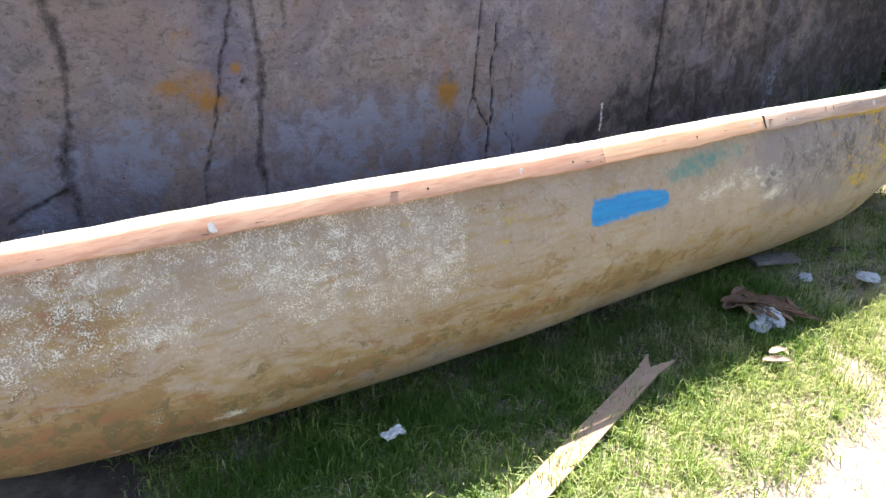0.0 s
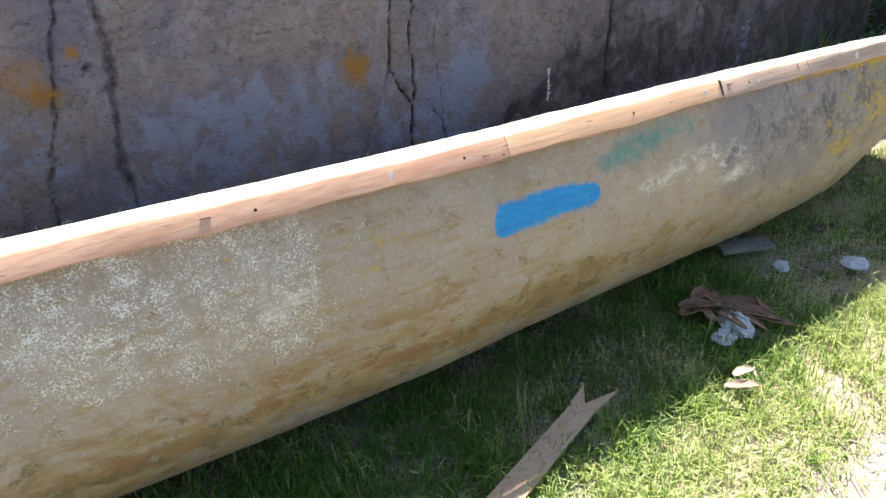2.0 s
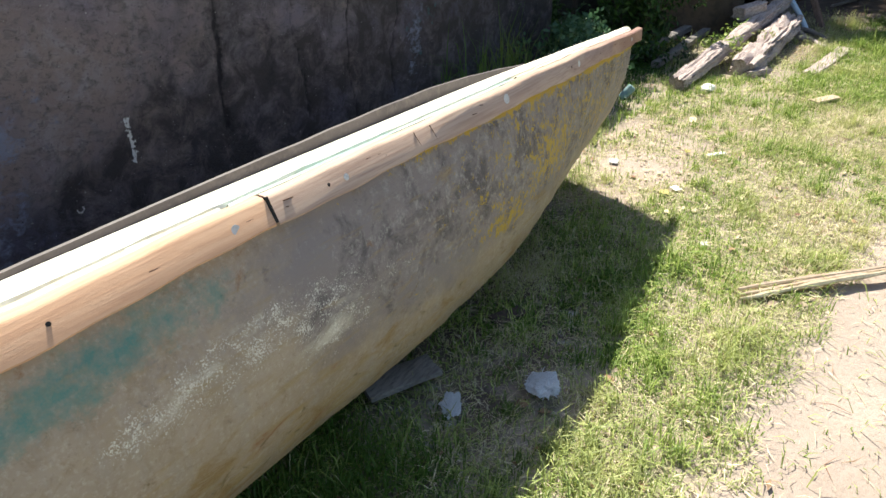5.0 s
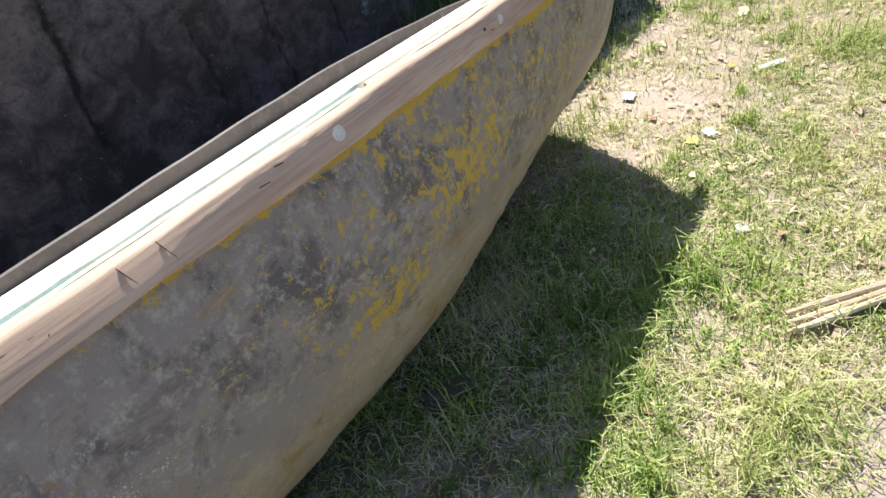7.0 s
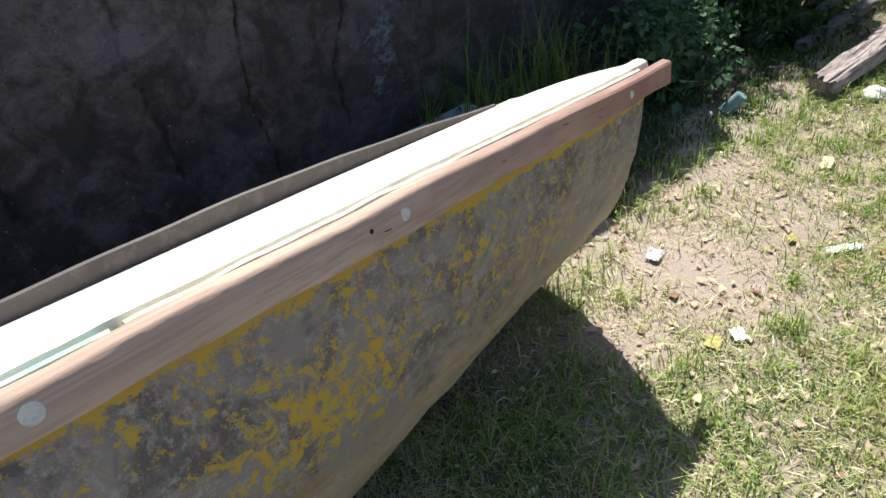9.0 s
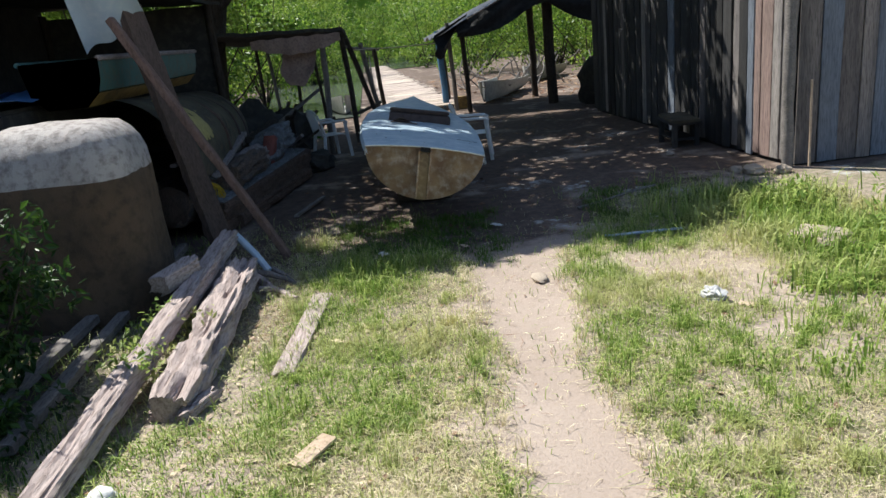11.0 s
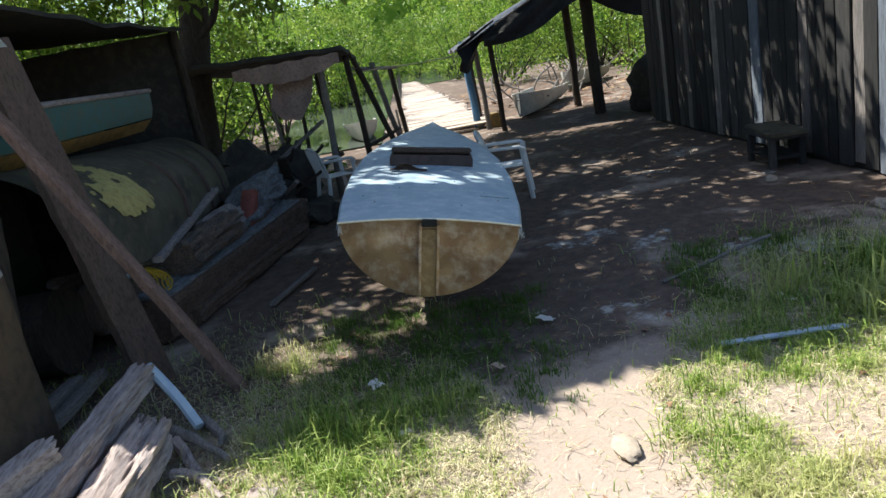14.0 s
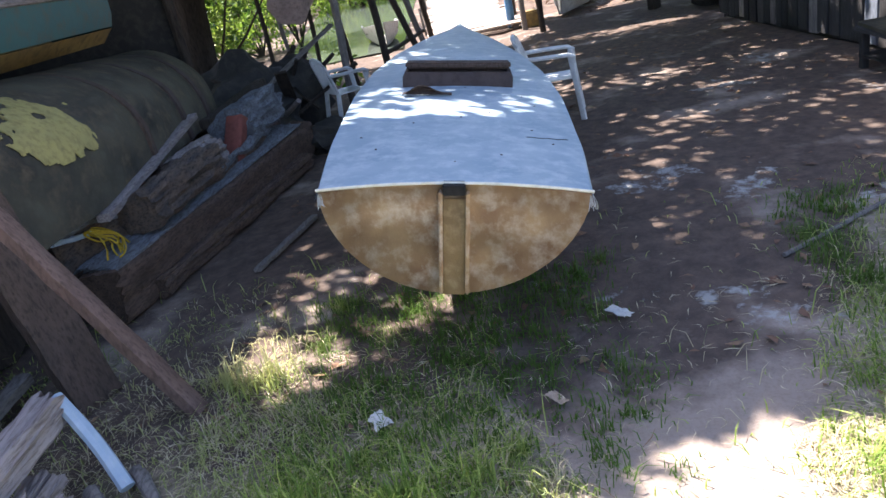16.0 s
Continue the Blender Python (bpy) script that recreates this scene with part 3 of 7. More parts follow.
def build_ground():
    gx = np.concatenate([[-300, -80, -30, -12, -5], np.arange(-2, 14, 0.07), np.arange(14, 24, 0.3), [26, 30, 36, 45, 60, 100, 400]])
    gy = np.concatenate([[-300, -80, -30, -15, -9], np.arange(-6, -2.5, 0.25), np.arange(-2.5, 3.6, 0.07), np.arange(3.7, 6, 0.4), [8, 12, 20, 40, 100, 300]])
    X, Y = np.meshgrid(gx, gy, indexing="ij")
    Z = ground_height(X, Y) * (np.abs(X - 8) < 20)
    v = np.stack([X.ravel(), Y.ravel(), Z.ravel()], 1)
    nx, ny = len(gx), len(gy)
    i, j = np.meshgrid(np.arange(nx - 1), np.arange(ny - 1), indexing="ij")
    a = (i * ny + j).ravel()
    me = raw("ground", v, np.stack([a, a + ny, a + ny + 1, a + 1], 1))
    x, y = v[:, 0], v[:, 1]
    dust = 0.62 * smoothstep(fbm(x, y, 1.5, 12.0), 0.25, 0.7) * smoothstep(x, 10.6, 11.4) * smoothstep(-y, -2, 0.5)
    dust += 0.7 * np.exp(-((x - 3.65) ** 2 + (y - 1.62) ** 2) / 0.03) + 0.8 * np.exp(-((x - 4.45) ** 2 + (y - 1.52) ** 2) / 0.12) * (0.6 + 0.5 * fbm(x, y, 6.0, 2.0))
    # the canoe's and the wall's shade on the ground is painted in as dark cover
    set_attr(me, "cover", np.stack([turf_amount(x, y) * 0.8, np.maximum(np.maximum(0.95 * shaded_soil(x, y), 0.75 * smoothstep(y, 1.25, 1.5) * (1 - smoothstep(x, 5.0, 5.6))), 0.9 * smoothstep(x, 5.4, 6.2) * smoothstep(y, 2.15, 2.5)), dust], 1))
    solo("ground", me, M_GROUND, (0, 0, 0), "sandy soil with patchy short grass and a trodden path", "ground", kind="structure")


build_ground()


def blades(name, x, y, length, width, lean, material, label, curl=0.5, z=None):
    """Many grass blades as one mesh: each a bent strip that ends in a point."""
    n = len(x)
    az = rng.uniform(0, 2 * math.pi, n)
    side = np.stack([-np.sin(az), np.cos(az), np.zeros(n)], 1)
    out = np.stack([np.cos(az), np.sin(az), np.zeros(n)], 1)
    base = np.stack([x, y, (ground_height(x, y) if z is None else z) - 0.004], 1)
    up = np.array([0, 0, 1.0])
    L, W, K = length[:, None], width[:, None], lean[:, None]
    mid = base + up * L * 0.55 * np.sqrt(np.clip(1 - K * K * 0.6, 0.05, 1)) + out * L * 0.5 * K * 0.6
    tip = base + up * L * np.clip(1 - K * (0.55 + curl * 0.4), 0.04, 1) + out * L * K
    v = np.stack([base - side * W / 2, base + side * W / 2, mid + side * W * 0.42, mid - side * W * 0.42, tip], 1).reshape(-1, 3)
    a = np.arange(n) * 5
    me = raw(name, v, np.concatenate([np.stack([a, a + 1, a + 2], 1), np.stack([a, a + 2, a + 3], 1), np.stack([a + 3, a + 2, a + 4], 1)]))
    return solo(name, me, material, (0, 0, 0), label, "grass", kind="stuff", flat=True)


def build_lawn():
    n = 640000
    x, y = rng.uniform(0.2, 12.6, n), rng.uniform(-3.3, 2.9, n)
    yard = rng.uniform(0, 1, n) < 0.4
    x[yard], y[yard] = rng.uniform(7.0, 11.2, yard.sum()), rng.uniform(-2.6, 1.4, yard.sum())
    near = rng.uniform(0, 1, n) < 0.48
    x[near], y[near] = rng.uniform(0.3, 8.5, near.sum()), rng.uniform(0.3, 2.1, near.sum())
    tuft = 0.5 + 0.5 * fbm(x, y, 6.5, 3.0)
    keep = rng.uniform(0, 1, n) < np.clip(turf_amount(x, y) * (0.30 + 0.95 * tuft ** 2.2), 0.014, 1)
    x, y, tuft = x[keep], y[keep], tuft[keep]
    n = len(x)
    big = smoothstep(fbm(x, y, 2.6, 8.0), 0.1, 0.7)
    far = 1 + 0.35 * smoothstep(x, 6.0, 9.5)
    length = rng.uniform(0.022, 0.062, n) * (1 + 1.3 * (rng.uniform(0, 1, n) < 0.12)) * (0.7 + 0.9 * tuft * tuft) * (1 + 0.55 * big) * far
    dry = rng.uniform(0, 1, n) < np.clip(0.34 + 0.28 * smoothstep(x, 3.8, 5.4) * (1 - smoothstep(x, 7.5, 9.0)) + 0.45 * fbm(x, y, 1.4, 14.0) - 0.25 * big + 0.2 * (1 - on_path(x, y - 0.15)) * on_path(x, y - 0.3), 0.1, 0.85)
    g = ~dry
    blades("grass", x[g], y[g], length[g], rng.uniform(0.003, 0.0054, g.sum()) * far[g] ** 0.5, rng.uniform(0.35, 1.15, g.sum()), M_GRASS, "short patchy green grass")
    blades("dry_grass", x[dry], y[dry], length[dry] * 0.9, rng.uniform(0.0022, 0.004, dry.sum()) * far[dry] ** 0.5, rng.uniform(0.6, 1.5, dry.sum()), M_DRYGRASS, "dry straw-coloured grass between the green")


build_lawn()


def tufts(name, centres, count, r, lo, hi, material, label, width=0.006, bend=1.0):
    xs, ys, ls = [], [], []
    for cx, cy, s in centres:
        k = int(count * s)
        a, d = rng.uniform(0, 2 * math.pi, k), np.abs(rng.normal(0, r * s, k))
        xs.append(cx + d * np.cos(a))
        ys.append(cy + d * np.sin(a))
        ls.append(rng.uniform(lo, hi, k) * s)
    x, y, ln = np.concatenate(xs), np.concatenate(ys), np.concatenate(ls)
    return blades(name, x, y, ln, rng.uniform(0.6, 1.3, len(x)) * width, rng.uniform(0.15, 1.0, len(x)) * bend, material, label)


edge = [(x, 1.22 + 0.09 * math.sin(x * 3.1), 0.7 + 0.4 * math.sin(x * 5.3) ** 2) for x in np.arange(1.2, 5.4, 0.2)]
tufts("grass_tuft", edge, 70, 0.065, 0.06, 0.16, M_GRASS, "bright green grass tufts along the shadow's edge", 0.0042)
tufts("grass_tuft", [(rng.uniform(0.3, 4.5), rng.normal(1.1, 0.15), rng.uniform(0.55, 1.1)) for _ in range(180)], 56, 0.06, 0.05, 0.16, M_GRASS, "long tangled green grass between canoe and path", 0.0036)
tufts("grass_tuft", [(x, 2.15 + 0.08 * math.sin(x * 4), 0.8) for x in np.arange(5.5, 8.2, 0.17)], 50, 0.07, 0.06, 0.19, M_GRASS, "green grass tufts beside the wall", 0.0042)
tufts("grass_tuft", [(10.42, 0.92, 1.5), (10.3, 0.75, 1.2), (10.45, 0.6, 1.1), (10.5, 0.35, 1.0), (10.2, 1.0, 1.0), (10.05, 0.8, 1.0), (11.3, 1.2, 1.2), (11.35, 1.38, 1.0), (11.9, 0.95, 0.7), (10.6, 0.2, 0.6)],
      130, 0.08, 0.07, 0.22, M_GRASS, "lush green grass clumps beside the path", 0.0055)
clumps = [(rng.uniform(7.4, 10.6), rng.uniform(-2.9, 1.35), rng.uniform(0.5, 1.1)) for _ in range(420)] + [(rng.uniform(5.6, 8.0), rng.uniform(-0.6, 2.0), rng.uniform(0.4, 0.8)) for _ in range(170)]
clumps = [q for q in clumps if abs(q[1] - path_mid(q[0])) > path_half(q[0]) + 0.04 and turf_amount(np.array([q[0]]), np.array([q[1]]))[0] > 0.35]
tufts("grass_tuft", clumps, 75, 0.055, 0.05, 0.15, M_GRASS, "bright green grass tufts on the sunny lawn", 0.0045)
tufts("weed", [(rng.uniform(9.0, 11.3), rng.uniform(-3.2, -1.7), rng.uniform(0.7, 1.3)) for _ in range(80)], 70, 0.15, 0.09, 0.28, M_GRASS, "bright green weeds beside the shed", 0.011)
tufts("shade_grass", [(rng.uniform(0.4, 3.4), rng.uniform(1.2, 1.9), rng.uniform(0.6, 1.1)) for _ in range(250)] + [(rng.uniform(3.4, 5.1), rng.uniform(1.2, 1.95), rng.uniform(0.35, 0.75)) for _ in range(60)], 120, 0.09, 0.04, 0.13, M_SHADEGRASS, "grass under the canoe, shade painted into its green", 0.0038)
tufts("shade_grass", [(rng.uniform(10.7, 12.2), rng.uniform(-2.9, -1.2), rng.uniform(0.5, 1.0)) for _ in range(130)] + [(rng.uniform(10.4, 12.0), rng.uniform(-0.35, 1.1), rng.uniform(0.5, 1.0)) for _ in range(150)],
      60, 0.1, 0.04, 0.12, M_SHADEGRASS, "grass in the tree's shade, painted darker green for it", 0.005)


def scraps(name, n, region, lo, hi, ratio, material, label, category, lift=0.004, dens=None):
    """Loose litter lying flat: small bent strips in one mesh."""
    x, y = rng.uniform(region[0], region[1], n), rng.uniform(region[2], region[3], n)
    if dens is not None:
        k = rng.uniform(0, 1, n) < dens(x, y)
        x, y = x[k], y[k]
    n = len(x)
    az = rng.uniform(0, 2 * math.pi, n)
    d = np.stack([np.cos(az), np.sin(az), rng.normal(0, 0.12, n)], 1)
    s = np.stack([-np.sin(az), np.cos(az), rng.normal(0, 0.25, n)], 1)
    L = rng.uniform(lo, hi, n)[:, None]
    W = L * ratio * rng.uniform(0.6, 1.4, n)[:, None]
    c = np.stack([x, y, ground_height(x, y) + lift + rng.uniform(0, 0.008, n)], 1)
    b = rng.normal(0, 0.14, n)[:, None] * L * s
    zup = np.array([0, 0, 1.0]) * L * rng.uniform(0.0, 0.12, n)[:, None]
    v = np.stack([c - d * L / 2, c - s * W / 2 + b + zup, c + s * W / 2 + b + zup, c + d * L / 2], 1).reshape(-1, 3)
    a = np.arange(n) * 4
    me = raw(name, v, np.concatenate([np.stack([a, a + 1, a + 2], 1), np.stack([a + 1, a + 3, a + 2], 1)]))
    return solo(name, me, material, (0, 0, 0), label, category, kind="stuff", flat=True)


scraps("straw_litter", 90000, (0.3, 11.5, -3.0, 2.5), 0.02, 0.08, 0.045, M_STRAW, "dry straw and clippings lying in the grass", "straw", 0.006,
       lambda x, y: 0.15 + 0.75 * turf_amount(x, y))
scraps("straw_litter", 5200, (9.3, 10.5, -1.95, -0.65), 0.04, 0.13, 0.014, M_STRAW, "pale straw matted on bare ground", "straw", 0.006)
tufts("dry_tuft", [(x, path_mid(x) + sg * (path_half(x) + 0.02 + 0.05 * math.sin(x * 7)), 0.7 + 0.3 * math.sin(x * 11) ** 2) for x in np.arange(7.2, 10.5, 0.19) for sg in (-1, 1)], 34, 0.05, 0.05, 0.14, M_DRYGRASS, "dry straw-coloured tufts along the path's edge", 0.0035)
tufts("weed", [(rng.uniform(8.0, 9.6), rng.uniform(-2.6, -1.75), rng.uniform(0.5, 1.0)) for _ in range(40)] + [(rng.uniform(7.9, 8.9), rng.uniform(-1.75, -1.0), rng.uniform(0.4, 0.8)) for _ in range(14)], 34, 0.12, 0.07, 0.22, M_GRASS, "broad-bladed bright green weeds on the lawn", 0.011)
scraps("twig_litter", 380, (1.5, 10.6, -0.7, 1.2), 0.05, 0.16, 0.03, M_DRYLEAF, "thin brown twigs on the path", "twigs", 0.006)
scraps("leaf_litter", 800, (3.0, 11.5, -2.6, 2.4), 0.02, 0.06, 0.5, M_DRYLEAF, "small dry brown leaves in the grass", "leaves", 0.008, lambda x, y: 0.1 + 0.7 * (1 - on_path(x, y)))
scraps("pale_litter", 1100, (4.9, 9.5, 0.7, 2.3), 0.015, 0.055, 0.45, M_CHIP, "pale wood chips and dry leaf bits in the sand", "chips", 0.008)
scraps("yard_litter", 900, (11, 20, -3.2, 1.6), 0.03, 0.09, 0.45, M_DRYLEAF, "brown dead leaves on the shaded yard", "leaves", 0.006)


# ---- the long rendered wall ----
def build_wall():
    x0, x1, zt, yw = -3.0, 8.15, 2.3, 3.35
    us = np.concatenate([np.arange(x0, 0.1, 0.1), np.arange(0.1, 6.8, 0.016), np.arange(6.8, x1 + 0.01, 0.04)])
    vs = np.concatenate([np.arange(-0.05, 1.5, 0.016), np.arange(1.5, zt + 0.01, 0.08)])
    X, Z = np.meshgrid(us, vs, indexing="ij")
    wx = X + 0.03 * fbm(X, Z, 5.0, 3.3) + 0.012 * fbm(X, Z, 21.0, 1.3)
    D = 0.018 * fbm(X, Z, 2.1, 1.1, 4) + 0.008 * fbm(X, Z, 9.0, 2.2, 3)
    crack = np.zeros_like(X)

    def line(pts, w, depth):
        zz = [p[1] for p in pts]
        o = np.argsort(zz)
        cx = np.interp(Z, np.array(zz)[o], np.array([p[0] for p in pts])[o])
        inside = (Z > min(zz)) & (Z < max(zz))
        g = np.exp(-((wx - cx) / w) ** 2) * inside
        np.maximum(crack, g * depth, out=crack)

    line([(2.74, 1.45), (2.74, 1.13), (2.71, 0.81), (2.85, 0.60), (2.84, 0.40), (2.87, 0.1)], 0.010, 1.0)
    line([(2.865, 1.24), (2.87, 1.1), (2.855, 0.94), (2.86, 0.62)], 0.009, 1.0)
    line([(2.70, 0.80), (2.62, 0.62), (2.52, 0.42), (2.5, 0.2)], 0.012, 0.55)
    line([(3.01, 1.20), (3.035, 0.92), (3.04, 0.67), (3.06, 0.43)], 0.007, 0.55)
    line([(3.10, 1.21), (3.2, 1.1), (3.29, 0.97)], 0.014, 0.5)
    line([(2.95, 0.62), (3.06, 0.46), (3.12, 0.2)], 0.012, 0.7)
    line([(1.24, 1.5), (1.18, 1.12), (1.08, 0.74), (1.04, 0.46), (1.03, 0.2)], 0.011, 0.75)
    line([(5.40, 1.5), (5.38, 0.83), (5.35, 0.57), (5.42, 0.2)], 0.010, 0.8)
    line([(4.94, 1.5), (4.93, 0.9), (5.02, 0.35)], 0.011, 0.75)
    line([(5.82, 1.5), (5.88, 0.85), (5.80, 0.55), (5.82, 0.3)], 0.013, 0.85)
    line([(4.43, 1.5), (4.44, 0.87), (4.42, 0.45)], 0.012, 0.55)
    line([(1.93, 1.0), (1.95, 0.9), (1.90, 0.8)], 0.008, 0.4)

    def ledge(pts, w, depth):
        o = np.argsort([p[0] for p in pts])
        cz = np.interp(X, np.array([p[0] for p in pts])[o], np.array([p[1] for p in pts])[o])
        ins = (X > min(p[0] for p in pts)) & (X < max(p[0] for p in pts))
        np.maximum(crack, np.exp(-((Z + 0.02 * fbm(X, Z, 9.0, 6.0) - cz) / w) ** 2) * ins * depth, out=crack)

    ledge([(0.15, 0.50), (0.41, 0.60)], 0.016, 0.8)
    ledge([(1.86, 1.09), (2.1, 1.07), (2.30, 1.10)], 0.007, 0.45)
    ledge([(0.54, 1.11), (0.82, 1.08)], 0.006, 0.35)
    ledge([(0.75, 0.78), (0.95, 0.70), (1.1, 0.69)], 0.006, 0.35)
    ledge([(1.55, 0.82), (1.8, 0.74)], 0.007, 0.3)
    ledge([(3.2, 0.88), (3.5, 0.84)], 0.007, 0.3)
    hole = np.exp(-(((X - 1.27) / 0.022) ** 2 + ((Z - 1.02) / 0.022) ** 2))
    Y = yw + D + 0.022 * crack + 0.03 * hole
    v = np.stack([X.ravel(), Y.ravel(), Z.ravel()], 1)
    nx, nz = len(us), len(vs)
    i, j = np.meshgrid(np.arange(nx - 1), np.arange(nz - 1), indexing="ij")
    a = (i * nz + j).ravel()
    faces = np.stack([a, a + nz, a + nz + 1, a + 1], 1).tolist()
    n0 = len(v)
    ext = np.array([(x0, yw + 0.25, -0.05), (x1, yw + 0.25, -0.05), (x1, yw + 0.25, zt), (x0, yw + 0.25, zt)])
    faces.append([n0, n0 + 3, n0 + 2, n0 + 1])
    top = [k * nz + nz - 1 for k in range(nx)]
    faces.append(top + [n0 + 2, n0 + 3])
    faces.append([(nx - 1) * nz + k for k in range(nz)] + [n0 + 2, n0 + 1])
    faces.append([k for k in range(nz)][::-1] + [n0, n0 + 3])
    me = raw("wall_north", np.concatenate([v, ext]), faces)
    px = np.concatenate([v[:, 0], ext[:, 0]])
    pz = np.concatenate([v[:, 2], ext[:, 2]])
    nz1 = fbm(px, pz, 6.0, 7.0)
    wob = px + 0.02 * fbm(px, pz, 9.0, 4.4)

    def blob(cx, cz, rx, rz):
        return np.exp(-(((px - cx) / rx) ** 2 + ((pz - cz) / rz) ** 2))

    def drip(cx, z0, z1, w, slant=0.0):
        return np.exp(-((wob - cx - slant * (1.4 - pz)) / w) ** 2) * (pz > z0) * (pz < z1)

    orange = 0.8 * blob(0.90, 1.02, 0.08, 0.045) + 0.6 * blob(1.06, 1.02, 0.11, 0.12) + 0.9 * blob(1.235, 1.09, 0.035, 0.035) + 0.6 * blob(1.13, 0.93, 0.10, 0.05) + 0.35 * blob(0.95, 1.25, 0.2, 0.12)
    orange += 0.5 * blob(0.96, 0.8, 0.06, 0.05) + 1.0 * blob(2.53, 0.86, 0.10, 0.055) + 0.6 * blob(2.49, 0.98, 0.04, 0.10) + 0.6 * blob(2.5, 0.78, 0.09, 0.05)
    snake = 0.025 * np.sin(pz * 7.0)
    dark = 0.62 * np.exp(-((wob - 0.455 - snake) / (0.030 + 0.012 * np.sin(pz * 11))) ** 2) * (pz > 0.2) + 0.66 * np.exp(-((wob - 1.345 - 0.5 * snake) / (0.026 + 0.008 * np.sin(pz * 13))) ** 2) * (pz > 0.2)
    dark += 0.55 * drip(1.5, 1.25, 2.2, 0.02) + 0.35 * drip(3.97, 0.5, 2.2, 0.05) + 0.45 * drip(4.44, 0.4, 2.2, 0.06) + 0.4 * drip(4.75, 0.3, 2.2, 0.05) + 0.4 * drip(5.15, 0.3, 2.2, 0.05) + 0.95 * np.concatenate([crack.ravel(), np.zeros(4)])
    dark += 0.9 * np.concatenate([hole.ravel(), np.zeros(4)]) + 0.9 * blob(1.95, 1.32, 0.015, 0.012)
    # darker towards the wall's far end
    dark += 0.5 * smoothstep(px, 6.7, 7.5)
    teal = 0.42 * blob(6.6, 1.05, 0.25, 0.25) + 0.3 * blob(6.1, 0.7, 0.3, 0.4)
    set_attr(me, "paint", np.stack([orange, dark, teal], 1))
    white = 0.85 * np.exp(-((wob - 3.89) / 0.018) ** 2) * (pz > 0.44) * (pz < 0.66) + 0.5 * blob(3.6, 0.33, 0.02, 0.03)
    # darkens past x 3.4, towards the foot and again past x 6.4
    dark_tone = 0.86 * smoothstep(px, 3.4, 4.6) + 0.55 * smoothstep(px, 6.4, 7.4) + 0.55 * (1 - smoothstep(pz, 0.25, 0.75)) + 0.3 * nz1 + 0.5 * (1 - smoothstep(pz, 0.4, 0.85)) * smoothstep(px, 2.9, 3.8) + 0.35 * blob(0.9, 1.4, 0.8, 0.25) + 0.25 * (1 - smoothstep(px, 0.6, 1.9))
    lime = 0.12 + 0.46 * (1 - smoothstep(pz + 0.12 * nz1, 0.7, 1.1)) * (1 - smoothstep(px, 3.0, 3.8)) + 0.20 * nz1 * (px < 3.6) + 0.12 * fbm(px, pz, 13.0, 3.0) + 0.6 * blob(1.36, 1.22, 0.09, 0.12) + 0.5 * blob(1.55, 1.3, 0.12, 0.12) + 0.3 * blob(0.6, 0.8, 0.5, 0.2) + 0.40 * blob(1.9, 0.75, 0.5, 0.25) + 0.45 * blob(3.05, 0.5, 0.35, 0.25) + 0.6 * blob(6.05, 0.65, 0.16, 0.4) + 0.35 * blob(3.4, 0.85, 0.3, 0.2)
    set_attr(me, "wall_tone", np.stack([white, dark_tone, lime], 1))
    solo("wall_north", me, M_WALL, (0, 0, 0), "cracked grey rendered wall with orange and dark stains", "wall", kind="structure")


build_wall()


# ---- the long canoe beside the wall ----
GX = [-1.0, 0.0, 0.58, 1.66, 2.4, 3.11, 4.15, 4.8, 5.6, 5.82]
GY = [2.16, 1.985, 1.90, 1.765, 1.728, 1.712, 1.69, 1.715, 1.775, 1.795]
GZ = [0.82, 0.882, 0.915, 0.945, 0.955, 0.96, 0.955, 0.93, 0.872, 0.856]


def spline(xs, ys, x):
    """Smooth curve through the given stations."""
    i = max(0, min(len(xs) - 2, int(np.searchsorted(xs, x)) - 1))

    def slope(k):
        if k == 0:
            return (ys[1] - ys[0]) / (xs[1] - xs[0])
        if k == len(xs) - 1:
            return (ys[-1] - ys[-2]) / (xs[-1] - xs[-2])
        return (ys[k + 1] - ys[k - 1]) / (xs[k + 1] - xs[k - 1])

    h = xs[i + 1] - xs[i]
    t = (x - xs[i]) / h
    return ((2 * t ** 3 - 3 * t * t + 1) * ys[i] + (t ** 3 - 2 * t * t + t) * h * slope(i)
            + (-2 * t ** 3 + 3 * t * t) * ys[i + 1] + (t ** 3 - t * t) * h * slope(i + 1))


def gunwale(x):
    return spline(GX, GY, x), spline(GX, GZ, x)


def fullness(x):
    return interp(x, [-1.0, -0.4, 0.6, 2.6, 3.4, 4.2, 5.0, 5.78], [0.3, 0.75, 1, 1, 0.85, 0.55, 0.28, 0.02])


def bilge(x):
    return interp(x, [-1.0, -0.4, 0.6, 1.8, 2.5, 3.2, 3.8, 4.4, 5.0, 5.78], [0.5, 0.8, 1, 1, 0.82, 0.73, 0.75, 0.75, 0.67, 0.45])


def keel(x):
    z = interp(x, [-1.0, -0.5, 0.2, 1.0, 3.4, 4.2, 4.6, 5.0, 5.4, 5.78], [0.35, 0.16, 0.09, 0.055, 0.05, 0.055, 0.085, 0.135, 0.175, 0.20])
    y = interp(x, [-1.0, 0, 2.6, 3.6, 4.4, 5.0, 5.78], [2.4, 2.2, 2.06, 2.0, 2.0, 2.08, 2.15])
    return y, z


def far_edge(x):
    w = interp(x, [-1.0, 0, 1.5, 3.5, 5.0, 5.8], [0.4, 0.62, 0.70, 0.69, 0.67, 0.64])
    y, z = gunwale(x)
    return y + w, z - 0.43 * w


